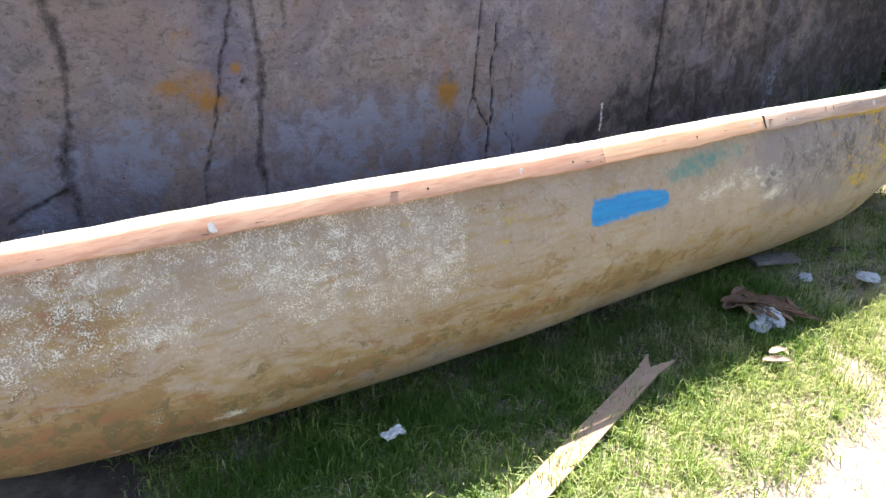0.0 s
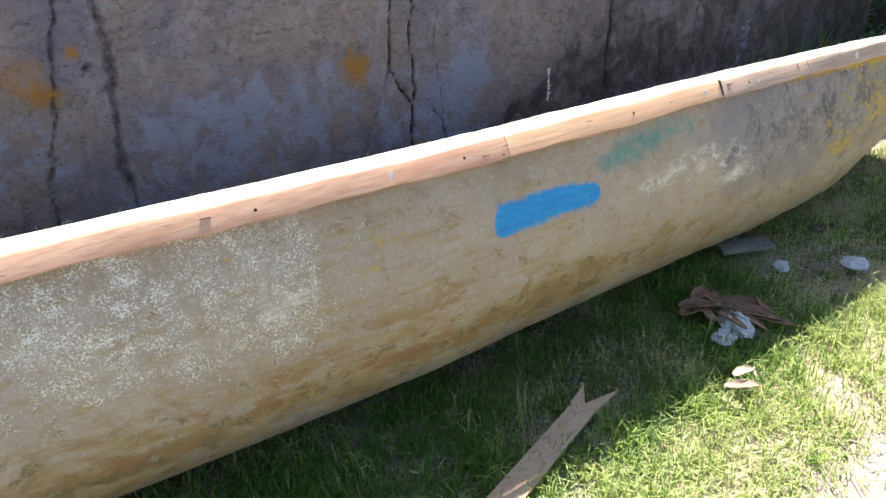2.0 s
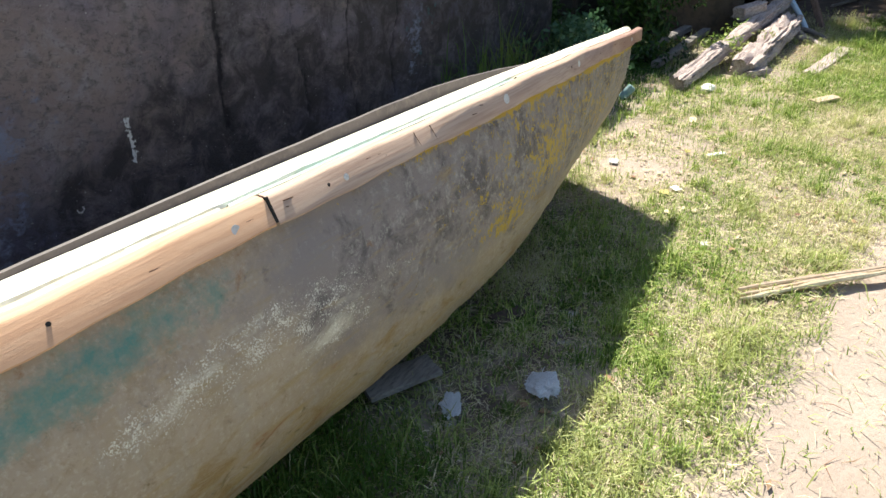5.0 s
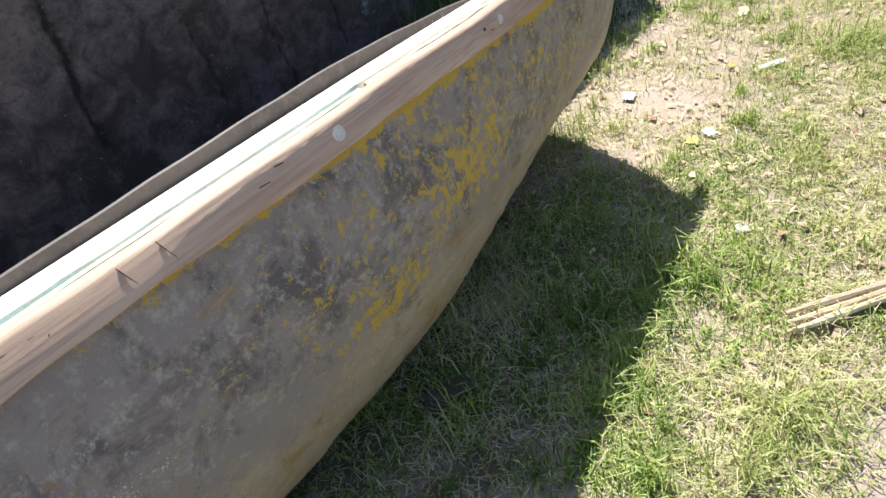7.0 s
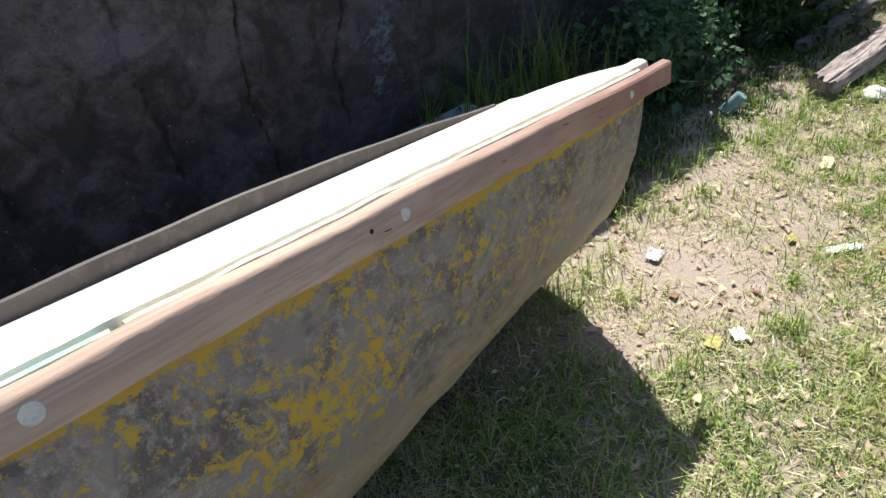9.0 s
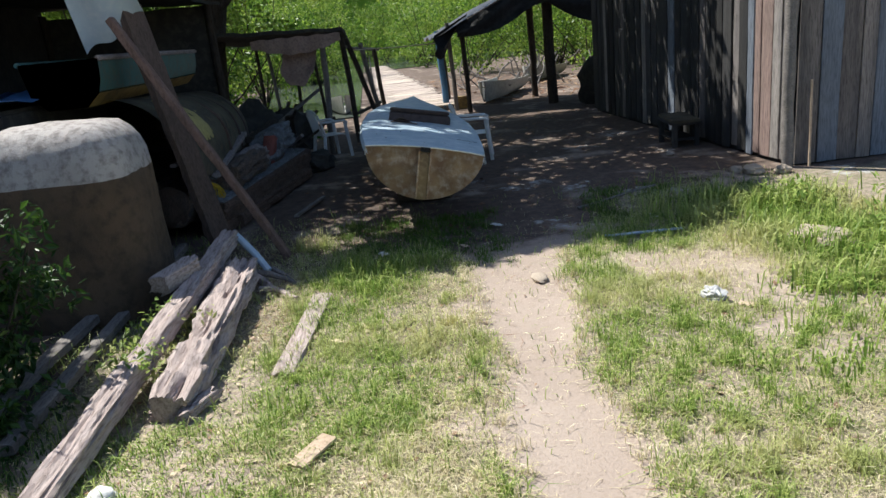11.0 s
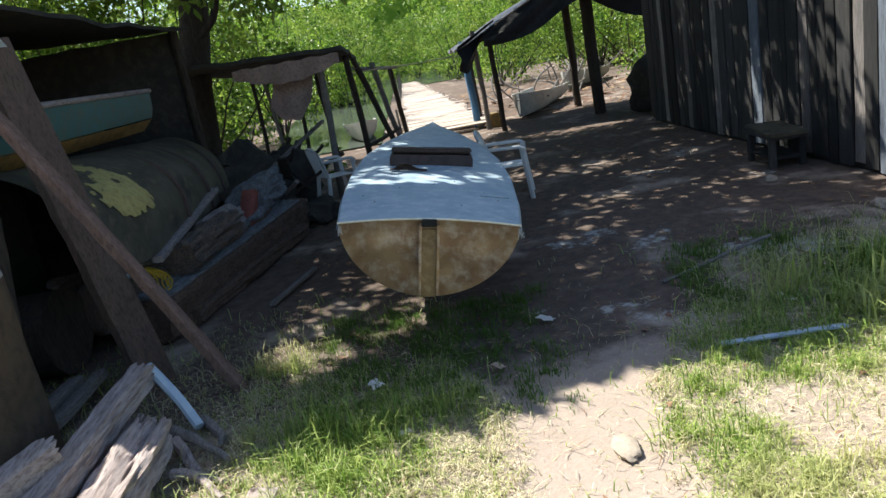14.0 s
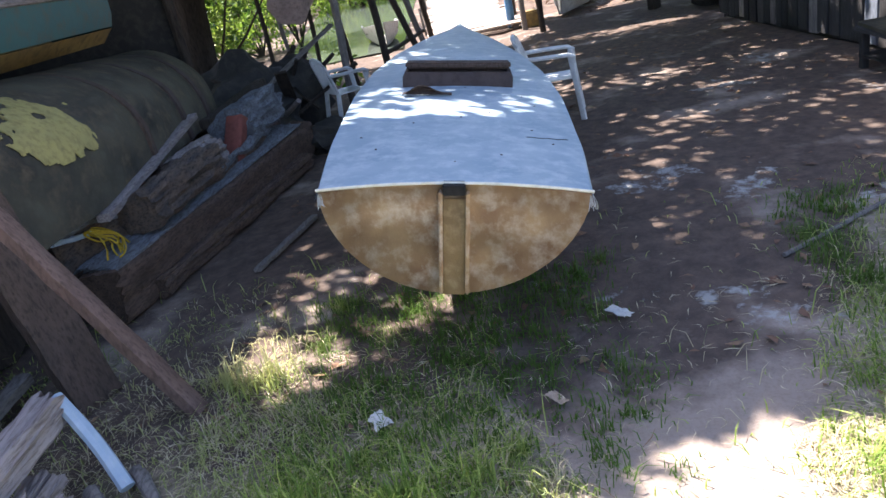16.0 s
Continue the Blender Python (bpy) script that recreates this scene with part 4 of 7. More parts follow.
def bez(p, t):
    s = 1 - t
    a, b, c, d = s ** 3, 3 * s * s * t, 3 * s * t * t, t ** 3
    return (a * p[0][0] + b * p[1][0] + c * p[2][0] + d * p[3][0], a * p[0][1] + b * p[1][1] + c * p[2][1] + d * p[3][1])


def shear(x, y):
    """The stern end is cut off at a slight angle."""
    return 0.12 * max(0.0, (x - 4.8) / 1.0) * max(0.0, (y - 1.8) / 0.64)


def lean(x):
    """How far the side swells outward for each metre below the rail."""
    return 0.245 * fullness(x) / (0.45 * (gunwale(x)[1] - 0.05 - keel(x)[1]))


def build_canoe():
    boat = thing("canoe", (2.4, 2.0, 0), "long beige fibreglass canoe, worn, lying on the grass by the wall", "canoe")
    xs = np.concatenate([np.arange(-1.0, 0, 0.05), np.arange(0, 5.6, 0.014), np.arange(5.6, 5.725, 0.008)])
    nv = 58
    V = np.zeros((len(xs), nv, 3))
    for i, x in enumerate(xs):
        yg, zg = gunwale(x)
        yk, zk = keel(x)
        w = fullness(x)
        h = zg - 0.05 - zk
        P = ((yg + 0.012, zg - 0.035), (yg + 0.01 - 0.235 * w - 0.004, zg - 0.05 - 0.45 * h), (yk - 0.45 * bilge(x), zk + 0.03), (yk, zk))
        for j in range(nv):
            y, z = bez(P, j / (nv - 1))
            V[i, j] = (x + shear(x, y), y, z)
    dent = 0.004 * fbm(V[..., 0], V[..., 2] * 1.5, 5.0, 2.0) + 0.002 * fbm(V[..., 0], V[..., 2], 19.0, 1.0)
    chop = 0.006 * fbm(V[..., 0] * 1.0, V[..., 2] * 2.2, 14.0, 5.0) * smoothstep(V[..., 0], 2.6, 4.0) * (1 - smoothstep(V[..., 2], 0.35, 0.6))
    V[..., 1] += dent + chop
    v = V.reshape(-1, 3)
    nx = len(xs)
    i, j = np.meshgrid(np.arange(nx - 1), np.arange(nv - 1), indexing="ij")
    a = (i * nv + j).ravel()
    me = raw("near_side", v, np.stack([a, a + 1, a + nv + 1, a + nv], 1))
    x, z = v[:, 0], v[:, 2]
    s = np.tile(np.linspace(0, 1, nv), nx)

    def blob(cx, cz, rx, rz):
        return np.exp(-(((x - cx) / rx) ** 2 + ((z - cz) / rz) ** 2))

    t = np.clip((x - 1.99) / 0.43, 0, 1)
    d = np.abs(z - (0.705 + 0.012 * np.sin(math.pi * t) - 0.004 * t)) / (0.045 - 0.014 * t ** 3)
    slant = 0.15 * (z - 0.705)
    off = np.maximum(np.maximum(2.0 + slant - x, x - 2.40 - slant), 0) / 0.028
    blue = 1.05 - smoothstep(np.hypot(off, d) + 0.10 * fbm(x, z, 16, 1.0) + 0.12 * fbm(x * 0.25, z, 90, 2.0), 0.60, 1.45)
    yellow = 0.44 * smoothstep(x, 2.9, 4.3) * smoothstep(z, 0.30, 0.58) * (0.88 + 0.28 * fbm(x, z, 5.2, 4.0)) * (1 - 0.35 * smoothstep(x, 5.25, 5.65))
    yellow += 0.62 * smoothstep(x, 3.2, 4.2) * (1 - smoothstep(np.interp(x, GX, GZ) - z - np.interp(x, [3.5, 4.5, 5.3, 5.8], [0.066, 0.070, 0.071, 0.067]), 0.008, 0.03)) + 0.46 * blob(1.58, 0.76, 0.16, 0.03) + 0.5 * blob(1.55, 0.69, 0.07, 0.022) + 0.42 * blob(1.72, 0.71, 0.08, 0.02) + 0.42 * blob(1.2, 0.8, 0.05, 0.04)
    yellow += 0.3 * blob(4.15, 0.5, 0.16, 0.05) + 0.2 * blob(4.5, 0.6, 0.2, 0.1)
    teal = 0.8 * blob(2.75, 0.83, 0.30, 0.055) + 0.6 * blob(2.52, 0.78, 0.16, 0.04) + 0.3 * blob(1.42, 0.84, 0.2, 0.03)
    set_attr(me, "paint", np.stack([blue, yellow, teal], 1))
    patch = 0.5 + 0.5 * fbm(x, z * 1.3, 6.0, 8.0)
    white = (0.52 * smoothstep(z, 0.42, 0.62) * (1 - smoothstep(x, 1.25, 1.75)) + 0.22 * (1 - smoothstep(x, 1.0, 2.4))) * (0.62 + 0.55 * patch)
    white += 0.55 * blob(1.32, 0.74, 0.05, 0.13) + 0.3 * blob(1.75, 0.56, 0.025, 0.06) + 0.5 * blob(0.85, 0.83, 0.09, 0.025) + 0.25 * blob(1.55, 0.79, 0.03, 0.04)
    white += 0.75 * blob(2.98, 0.70, 0.26, 0.045) + 0.60 * blob(2.72, 0.66, 0.2, 0.05) + 0.75 * blob(0.55, 0.27, 0.06, 0.022) + 0.55 * blob(0.34, 0.30, 0.03, 0.08) + 0.55 * blob(3.3, 0.62, 0.45, 0.12)
    white += 0.12 + 0.12 * fbm(x, z, 3.2, 5.0) + 0.12 * fbm(x, z * 0.7, 11.0, 8.0) - 0.2 * smoothstep(x, 3.6, 4.4)
    white = np.minimum(white * 0.58, 0.38 + 0.12 * patch)
    brown = 0.40 * blob(0.18, 0.70, 0.16, 0.06) + 0.35 * blob(0.22, 0.60, 0.09, 0.10) + 0.30 * blob(0.1, 0.36, 0.35, 0.09) + 0.35 * blob(0.55, 0.23, 0.5, 0.04) + 0.25 * blob(1.25, 0.33, 0.6, 0.06) + 0.22 * blob(2.3, 0.38, 0.9, 0.09)
    brown += 0.22 + 0.34 * (1 - smoothstep(z, 0.24, 0.60)) * (1 - 0.5 * smoothstep(x, 2.4, 4.0)) + 0.10 * (1 - smoothstep(x, 0.2, 1.2)) + 0.14 * fbm(x, z, 7.0, 6.0) + 0.10 * fbm(x, z, 3.0, 3.0) + 0.12 * (1 - smoothstep(x, 2.2, 3.0))
    # grey stern tone; the low-z term paints in the bilge strip's shade
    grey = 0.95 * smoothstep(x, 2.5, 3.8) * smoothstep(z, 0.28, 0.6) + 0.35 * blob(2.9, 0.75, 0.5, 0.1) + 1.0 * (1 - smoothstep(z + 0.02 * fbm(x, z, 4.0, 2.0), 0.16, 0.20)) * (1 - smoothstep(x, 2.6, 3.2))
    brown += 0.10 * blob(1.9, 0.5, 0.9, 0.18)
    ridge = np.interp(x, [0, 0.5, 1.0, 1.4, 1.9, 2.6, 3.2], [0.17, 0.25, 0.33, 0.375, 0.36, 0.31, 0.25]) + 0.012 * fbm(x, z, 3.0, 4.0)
    # shade of the hull turning under, painted grey below the ridge
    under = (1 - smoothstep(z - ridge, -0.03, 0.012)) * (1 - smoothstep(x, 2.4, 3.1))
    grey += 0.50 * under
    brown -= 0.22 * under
    # pale line along the ridge: a painted highlight
    white += 0.22 * np.exp(-((z - ridge - 0.015) / 0.012) ** 2) * (x < 2.8) * patch
    set_attr(me, "wear_shade", np.stack([white, brown, grey], 1))
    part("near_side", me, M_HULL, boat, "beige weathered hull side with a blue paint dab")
    rings = []
    for x in np.concatenate([np.arange(-1.0, 5.75, 0.1), [5.72]]):
        yf, zf = far_edge(x)
        yk, zk = keel(x)
        w = fullness(x)
        P = ((yk, zk), (yk + 0.2, zk), (yf + 0.05, zk + 0.4 * (zf - zk)), (yf, zf))
        rings.append([(x + shear(x, bez(P, t / 14)[0]), *bez(P, t / 14)) for t in range(15)])
    fm = loft(rings, False)
    x = 5.72
    yf, zf = far_edge(x)
    yk, zk = keel(x)
    yg, zg = gunwale(x)
    P = ((yg + 0.012, zg - 0.045), (yg + 0.005, zg - 0.05 - 0.45 * (zg - 0.05 - zk)), (yk - 0.45 * bilge(x), zk + 0.03), (yk, zk))
    Q = ((yk, zk), (yk + 0.2, zk), (yf + 0.05, zk + 0.4 * (zf - zk)), (yf, zf))
    tm = bmesh.new()
    tm.faces.new([tm.verts.new((x + shear(x, p[0]) - 0.003, *p)) for p in [bez(P, t / 14) for t in range(15)] + [bez(Q, t / 14) for t in range(1, 15)]])
    bmesh.ops.solidify(tm, geom=tm.faces[:], thickness=0.012)
    part("transom", tm, M_TRANSOM, boat, "rounded fibreglass stern board", True)
    far = part("far_side", fm, M_HULL, boat)
    set_attr(far.data, "paint", np.zeros((len(far.data.vertices), 3)))
    set_attr(far.data, "wear_shade", np.full((len(far.data.vertices), 3), 0.3))
    # deck: a raised rolled lip beside the rail, then a sheet that falls away to the far edge
    rings = []
    for x in np.concatenate([np.arange(-1.0, 5.5, 0.03), np.arange(5.5, 5.79, 0.015)]):
        yg, zg = gunwale(x)
        yf, zf = far_edge(x)
        w = yf - yg
        wob = 0.003 * noise.noise(Vector((x * 5, 0, 0))) + 0.002 * noise.noise(Vector((x * 19, 3, 0)))
        y0 = yg + 0.040
        k = min(1.0, w / 0.2)
        ring = [(x, y0, zg - 0.035), (x, y0 + 0.001, zg - 0.012 + wob * 0.5), (x, y0 + 0.008, zg - 0.001 + wob), (x, y0 + 0.02 * k + 0.002, zg + 0.002 + wob), (x, y0 + 0.04 * k + 0.003, zg - 0.001 + wob)]
        for t in (0.12, 0.25, 0.4, 0.6, 0.8, 0.94):
            ring.append((x, yg + 0.055 + t * (w - 0.055), zg - (zg - zf) * t + 0.012 * k * math.sin(math.pi * t)))
        ring += [(x, yf + 0.02 * k, zf - 0.004), (x, yf + 0.022 * k, zf - 0.03)]
        rings.append([(a + shear(a, b), b, c) for a, b, c in ring])
    part("deck", loft(rings, False), M_GLASS, boat, "white fibreglass deck with a rolled edge")
    # guessed raised strip for the shaded band along the far edge
    rings = []
    for x in np.arange(1.8, 5.72, 0.06):
        yf, zf = far_edge(x)
        up = interp(x, [1.8, 2.6, 3.4, 4.4, 4.8, 5.1, 5.4, 5.72], [0.004, 0.014, 0.036, 0.058, 0.062, 0.052, 0.034, 0.006]) + 0.003 * noise.noise(Vector((x * 6, 7, 0)))
        rings.append([(x + shear(x, yf), yf - 0.006, zf - 0.01), (x + shear(x, yf), yf + 0.002, zf + up), (x + shear(x, yf), yf + 0.012, zf + up + 0.002), (x + shear(x, yf), yf + 0.02, zf + up - 0.004), (x + shear(x, yf), yf + 0.024, zf - 0.01)])
    part("coaming", loft(rings, True, True), M_COAMING, boat, "guessed raised far edge, its shade painted grey-brown")
    rings = []
    for x in np.arange(3.05, 4.3, 0.03):
        yg, zg = gunwale(x)
        b = 0.003 * noise.noise(Vector((x * 7, 1, 0)))
        rings.append([(x, yg + 0.020, zg - 0.04), (x, yg + 0.021, zg - 0.001 + b), (x, yg + 0.027, zg + 0.002 + b), (x, yg + 0.033, zg - 0.004 + b), (x, yg + 0.034, zg - 0.04)])
    part("resin_seam", loft(rings, True, True), M_RESIN, boat, "translucent green resin seam")
    rings = []
    for x in np.arange(4.3, 5.72, 0.03):
        yg, zg = gunwale(x)
        b = 0.004 * noise.noise(Vector((x * 11, 2, 0)))
        rings.append([(x, yg + 0.020, zg - 0.04), (x, yg + 0.021, zg + 0.001 + b), (x, yg + 0.027, zg + 0.004 + b), (x, yg + 0.033, zg - 0.003 + b), (x, yg + 0.034, zg - 0.04)])
    part("cream_seam", loft(rings, True, True), M_YEDGE, boat, "rough cream fibreglass seam")
    rings = []
    for x in np.arange(-0.9, 3.05, 0.03):
        yg, zg = gunwale(x)
        b = 0.005 * noise.noise(Vector((x * 9, 4, 0)))
        rings.append([(x, yg + 0.020, zg - 0.04), (x, yg + 0.021, zg - 0.004 + b), (x, yg + 0.03, zg + 0.002 + b), (x, yg + 0.035, zg - 0.003 + b), (x, yg + 0.036, zg - 0.04)])
    part("cream_seam", loft(rings, True, True), M_YEDGE, boat)

    def rail(xa, xb, material, label):
        rr = []
        st = np.linspace(xa, xb, max(6, int((xb - xa) / 0.04)))
        for x in st:
            yg, zg = gunwale(x)
            drop = interp(x, [0, 1.7, 2.4, 3.1, 4.15, 4.8, 5.83], [0.053, 0.058, 0.064, 0.062, 0.067, 0.070, 0.064])
            o = 0.0025 * math.sin(x * 9) + 0.0015 * math.sin(x * 31)
            c = 0.0022 * math.sin(x * 13 + 1) + 0.002 * noise.noise(Vector((x * 9, 0, 0)))
            pr = [(-0.006, -drop), (-0.010, -drop + 0.004), (-0.009, -0.006), (-0.004, -0.001), (0.018, 0.0), (0.021, -0.004), (0.021, -drop)]
            rr.append([(x, yg + a + o * 0.4 + 0.85 * lean(x) * b, zg + b + (c if b > -0.03 else o)) for a, b in pr])
        return part("rail", loft(rr, True, True), material, boat, label)

    rails = [rail(-1.0, 2.06, M_RAIL, "reddish wooden rail"),
             rail(2.062, 3.118, M_RAIL3, "pale orange wooden rail"),
             rail(3.126, 5.83, M_RAIL2, "pale brown wooden rail")]

    def rail_face(x):
        o = 0.0025 * math.sin(x * 9) + 0.0015 * math.sin(x * 31)
        return gunwale(x)[0] - 0.0095 + 0.4 * o - 0.0272 * lean(x)

    def rail_at(x):
        return rails[0 if x < 2.061 else (1 if x < 3.122 else 2)]

    for x, r in ((0.583, 0.017), (1.664, 0.014), (3.02, 0.012), (4.15, 0.017), (4.80, 0.013), (5.61, 0.011), (3.36, 0.009), (-0.4, 0.015), (2.3, 0.008)):
        yg, zg = gunwale(x)
        bm = bmesh.new()
        bmesh.ops.create_cone(bm, cap_ends=True, segments=18, radius1=r, radius2=r * 0.94, depth=0.002)
        bmesh.ops.transform(bm, matrix=pose(x, rail_face(x) + 0.0006, zg - 0.032, 90 - math.degrees(math.atan(0.85 * lean(x))), 0, 0), verts=bm.verts)
        part("screw_plug", bm, M_BOLT, rail_at(x), "pale filled screw head")
    for x in (3.52, 3.3, 4.72, 1.9, 2.62, 1.28):
        yg, zg = gunwale(x)
        bm = bmesh.new()
        bmesh.ops.create_cone(bm, cap_ends=True, segments=10, radius1=0.0045, radius2=0.0045, depth=0.004)
        bmesh.ops.transform(bm, matrix=pose(x, rail_face(x) + 0.0016, zg - 0.032, 90 - math.degrees(math.atan(0.85 * lean(x))), 0, 0), verts=bm.verts)
        part("screw_hole", bm, M_DARK, rail_at(x))
    def face_at(x, d):
        o = 0.0025 * math.sin(x * 9) + 0.0015 * math.sin(x * 31)
        return gunwale(x)[0] - 0.0096 + 0.4 * o - 0.85 * lean(x) * d

    for k in range(34):
        x = float(rng.uniform(0.0, 5.6))
        d = 0.012 + float(rng.uniform(0, 1)) * 0.036
        if 3.5 < x < 3.9:
            continue
        yg, zg = gunwale(x)
        ln = float(rng.uniform(0.006, 0.03))
        y, y2 = face_at(x, d), face_at(x + ln, d)
        part("grain_split", beam((x, y, zg - d), (x + ln, y2, gunwale(x + ln)[1] - d - 0.002), 0.0016, 0.0022, 0.0006, k, n=4), M_DARKGRAIN, rail_at(x))
    for x in (3.66, 3.735):
        yg, zg = gunwale(x)
        part("saw_cut", beam((x - 0.010, face_at(x, 0.006), zg - 0.006), (x + 0.009, face_at(x, 0.060), zg - 0.060), 0.0011, 0.0016, 0.0, 3, n=2), M_DARKGRAIN, rail_at(x))
    yg, zg = gunwale(3.122)
    part("rail_joint", box((3.122, yg + 0.002 - 0.028 * lean(3.12), zg - 0.031), (0.008, 0.022, 0.060), 0, pose(0, 0, 0, -math.degrees(math.atan(0.85 * lean(3.12))), 0, 0)), M_DARK, boat)
    # stray glass fibres standing on the lip
    n = 260
    x = rng.uniform(0, 5.5, n)
    y = np.array([gunwale(a)[0] for a in x]) + 0.05
    z = np.array([gunwale(a)[1] for a in x])
    fib = blades("fibre", x, y, rng.uniform(0.008, 0.035, n), np.full(n, 0.0009), rng.uniform(0, 0.9, n), M_FIBRE, "", z=z + 0.006)
    fib.parent = boat
    fib.matrix_parent_inverse = boat.matrix_basis.inverted()
    for key in ("label", "category"):
        if key in fib:
            del fib[key]
    return boat


build_canoe()
solo("plank", beam((3.0, 3.14, 0.16), (6.42, 3.16, 0.19), 0.16, 0.05, 0.006, 5), M_SAIL, (4.7, 3.15, 0.0), "pale blue painted plank lying by the wall", "plank")
for px in (3.4, 4.8, 6.1):
    solo("block", box((px, 3.15, 0.065), (0.18, 0.16, 0.14), 0.012), M_CONC, (px, 3.15, 0), "small concrete block under a plank", "block", "blocks by the wall")


# ---- small things on the grass by the canoe ----
def build_forked_board():
    a, b = Vector((1.02, 1.10, 0.05)), Vector((2.17, 1.44, 0.05))
    d, s, u = axis_frame(a, b)
    w, t = 0.048, 0.008
    L = (b - a).length
    out = [(0, -w), (0, w), (L, w * 0.9), (L + 0.16, w * 1.25), (L + 0.025, -w * 0.05), (L + 0.12, -w * 1.15), (L - 0.05, -w * 0.85)]
    bm = bmesh.new()
    lo = [bm.verts.new(a + d * p + s * q) for p, q in out]
    hi = [bm.verts.new(a + d * p + s * q + Vector((0, 0, t))) for p, q in out]
    bm.faces.new(lo[::-1])
    bm.faces.new(hi)
    for i in range(len(out)):
        k = (i + 1) % len(out)
        bm.faces.new((lo[i], lo[k], hi[k], hi[i]))
    bmesh.ops.recalc_face_normals(bm, faces=bm.faces)
    solo("board", bm, M_CARD, (1.65, 1.33, 0), "tan plywood strip with a forked end lying on grass", "board", flat=True)


build_forked_board()


def cloth_scrap(name, c, sx, sy, rot, material, label, category, h=0.02, seed=0, ragged=0.3, th=0.004):
    cr, sr = math.cos(rot), math.sin(rot)

    def f(u, v):
        a, b = (u - 0.5) * sx, (v - 0.5) * sy
        k = 1 + ragged * noise.noise(Vector((u * 3 + seed, v * 3, seed * 1.7)))
        a, b = a * k, b * k
        z = 0.012 + h * (0.5 + 0.5 * noise.noise(Vector((u * 4 + seed * 2, v * 4, 3.0)))) + h * 0.4 * noise.noise(Vector((u * 11, v * 11, seed)))
        return (c[0] + a * cr - b * sr, c[1] + a * sr + b * cr, c[2] + max(z, 0.006))

    return solo(name, sheet(f, 14, 10, th), material, (c[0], c[1], c[2]), label, category)


def fluff(c, sx, sy, h, rot, label, seed, strands=90):
    """A torn tuft of glass fibre: a low uneven pad with loose strands round it."""
    t = thing("fibre_scrap", (c[0], c[1], 0), label, "scrap")
    pad = lump((0, 0, 0), (sx, sy, h), seed, 0.55, 4, 1.9)
    for v in pad.verts:
        v.co.z = max(v.co.z, -0.3 * h) + 0.25 * h * noise.noise(v.co * 60)
    bmesh.ops.transform(pad, matrix=pose(c[0], c[1], c[2] + 0.3 * h, 0, 0, rot), verts=pad.verts)
    part("pad", pad, M_FIBRE, t)
    g = np.random.default_rng(seed)
    for k in range(strands // 6):
        a = float(g.uniform(0, 6.28))
        r0, r1 = 0.6, float(g.uniform(1.0, 1.5))
        ca, sa = math.cos(a), math.sin(a)
        m = pose(c[0], c[1], c[2] + 0.3 * h, 0, 0, rot)
        part("strand", tube(lerp_path(m @ Vector((sx * r0 * ca, sy * r0 * sa, 0.2 * h)), m @ Vector((sx * r1 * ca, sy * r1 * sa, float(g.uniform(0, 0.5)) * h)), 4, 0.02, k), 0.0011, 4), M_FIBRE, t)


fluff((3.05, 1.44, 0.05), 0.055, 0.12, 0.03, -35, "torn white glass-fibre scrap on brown leaves", 3)
fluff((2.94, 1.40, 0.045), 0.06, 0.04, 0.012, 10, "small pale flat scrap in shaded grass", 5, 30)
fluff((3.70, 1.60, 0.022), 0.055, 0.03, 0.005, 25, "flat white fibre dust on the shaded soil", 11, 30)
fluff((3.917, 1.372, 0.05), 0.062, 0.05, 0.018, 20, "round white fluffy scrap in shaded grass", 7)
cloth_scrap("paper_scrap", (1.06, 1.66, 0.06), 0.08, 0.045, 0.1, M_WHITE, "crumpled white paper scrap under the canoe", "scrap", 0.02, 9)


def curled_leaf(p0, p1, w, material, loc, label, seed=0):
    d, s, u = axis_frame(p0, p1)
    p0, p1 = Vector(p0), Vector(p1)

    def f(a, b):
        k = math.sin(math.pi * min(1, 0.12 + a * 0.88)) ** 0.6
        ang = (b - 0.5) * 2.6
        r = w * 0.5 * k
        return p0.lerp(p1, a) + s * math.sin(ang) * r + u * (r * (1 - math.cos(ang)) * 0.7) + noise.noise_vector(Vector((a * 4, b * 3, seed))) * w * 0.12

    return solo("dry_leaf", sheet(f, 10, 6, 0.002), material, loc, label, "leaf", "dry leaves by the canoe")


for k, (p0, p1, w) in enumerate([((2.94, 1.62, 0.03), (3.04, 1.50, 0.05), 0.07), ((2.90, 1.58, 0.02), (3.02, 1.55, 0.03), 0.06), ((3.05, 1.52, 0.04), (3.16, 1.30, 0.03), 0.07),
                                 ((3.10, 1.55, 0.03), (3.22, 1.40, 0.02), 0.07), ((3.00, 1.60, 0.04), (3.12, 1.62, 0.06), 0.06), ((3.08, 1.42, 0.03), (3.18, 1.24, 0.02), 0.05),
                                 ((2.62, 1.20, 0.02), (2.72, 1.13, 0.02), 0.05), ((2.70, 1.22, 0.02), (2.80, 1.20, 0.02), 0.04)] + [((3.04 + 0.05 * math.cos(2.4 * i), 1.52 + 0.05 * math.sin(1.7 * i), 0.02 + 0.012 * (i % 3)), (3.06 + (0.10 + 0.02 * (i % 4)) * math.cos(2.4 * i), 1.50 + (0.15 + 0.02 * (i % 3)) * math.sin(2.4 * i), 0.015 + 0.02 * (i % 2)), 0.03 + 0.008 * (i % 3)) for i in range(14)]):
    pale = k in (6, 7)
    p0, p1 = (p0[0], p0[1], p0[2] + 0.05), (p1[0], p1[1], p1[2] + 0.05)
    curled_leaf(p0, p1, w, M_CHIP if pale else M_DRYLEAF, p0, "pale curled dry leaf on sunlit grass" if pale else "brown curled dead leaf beside a white scrap", k)
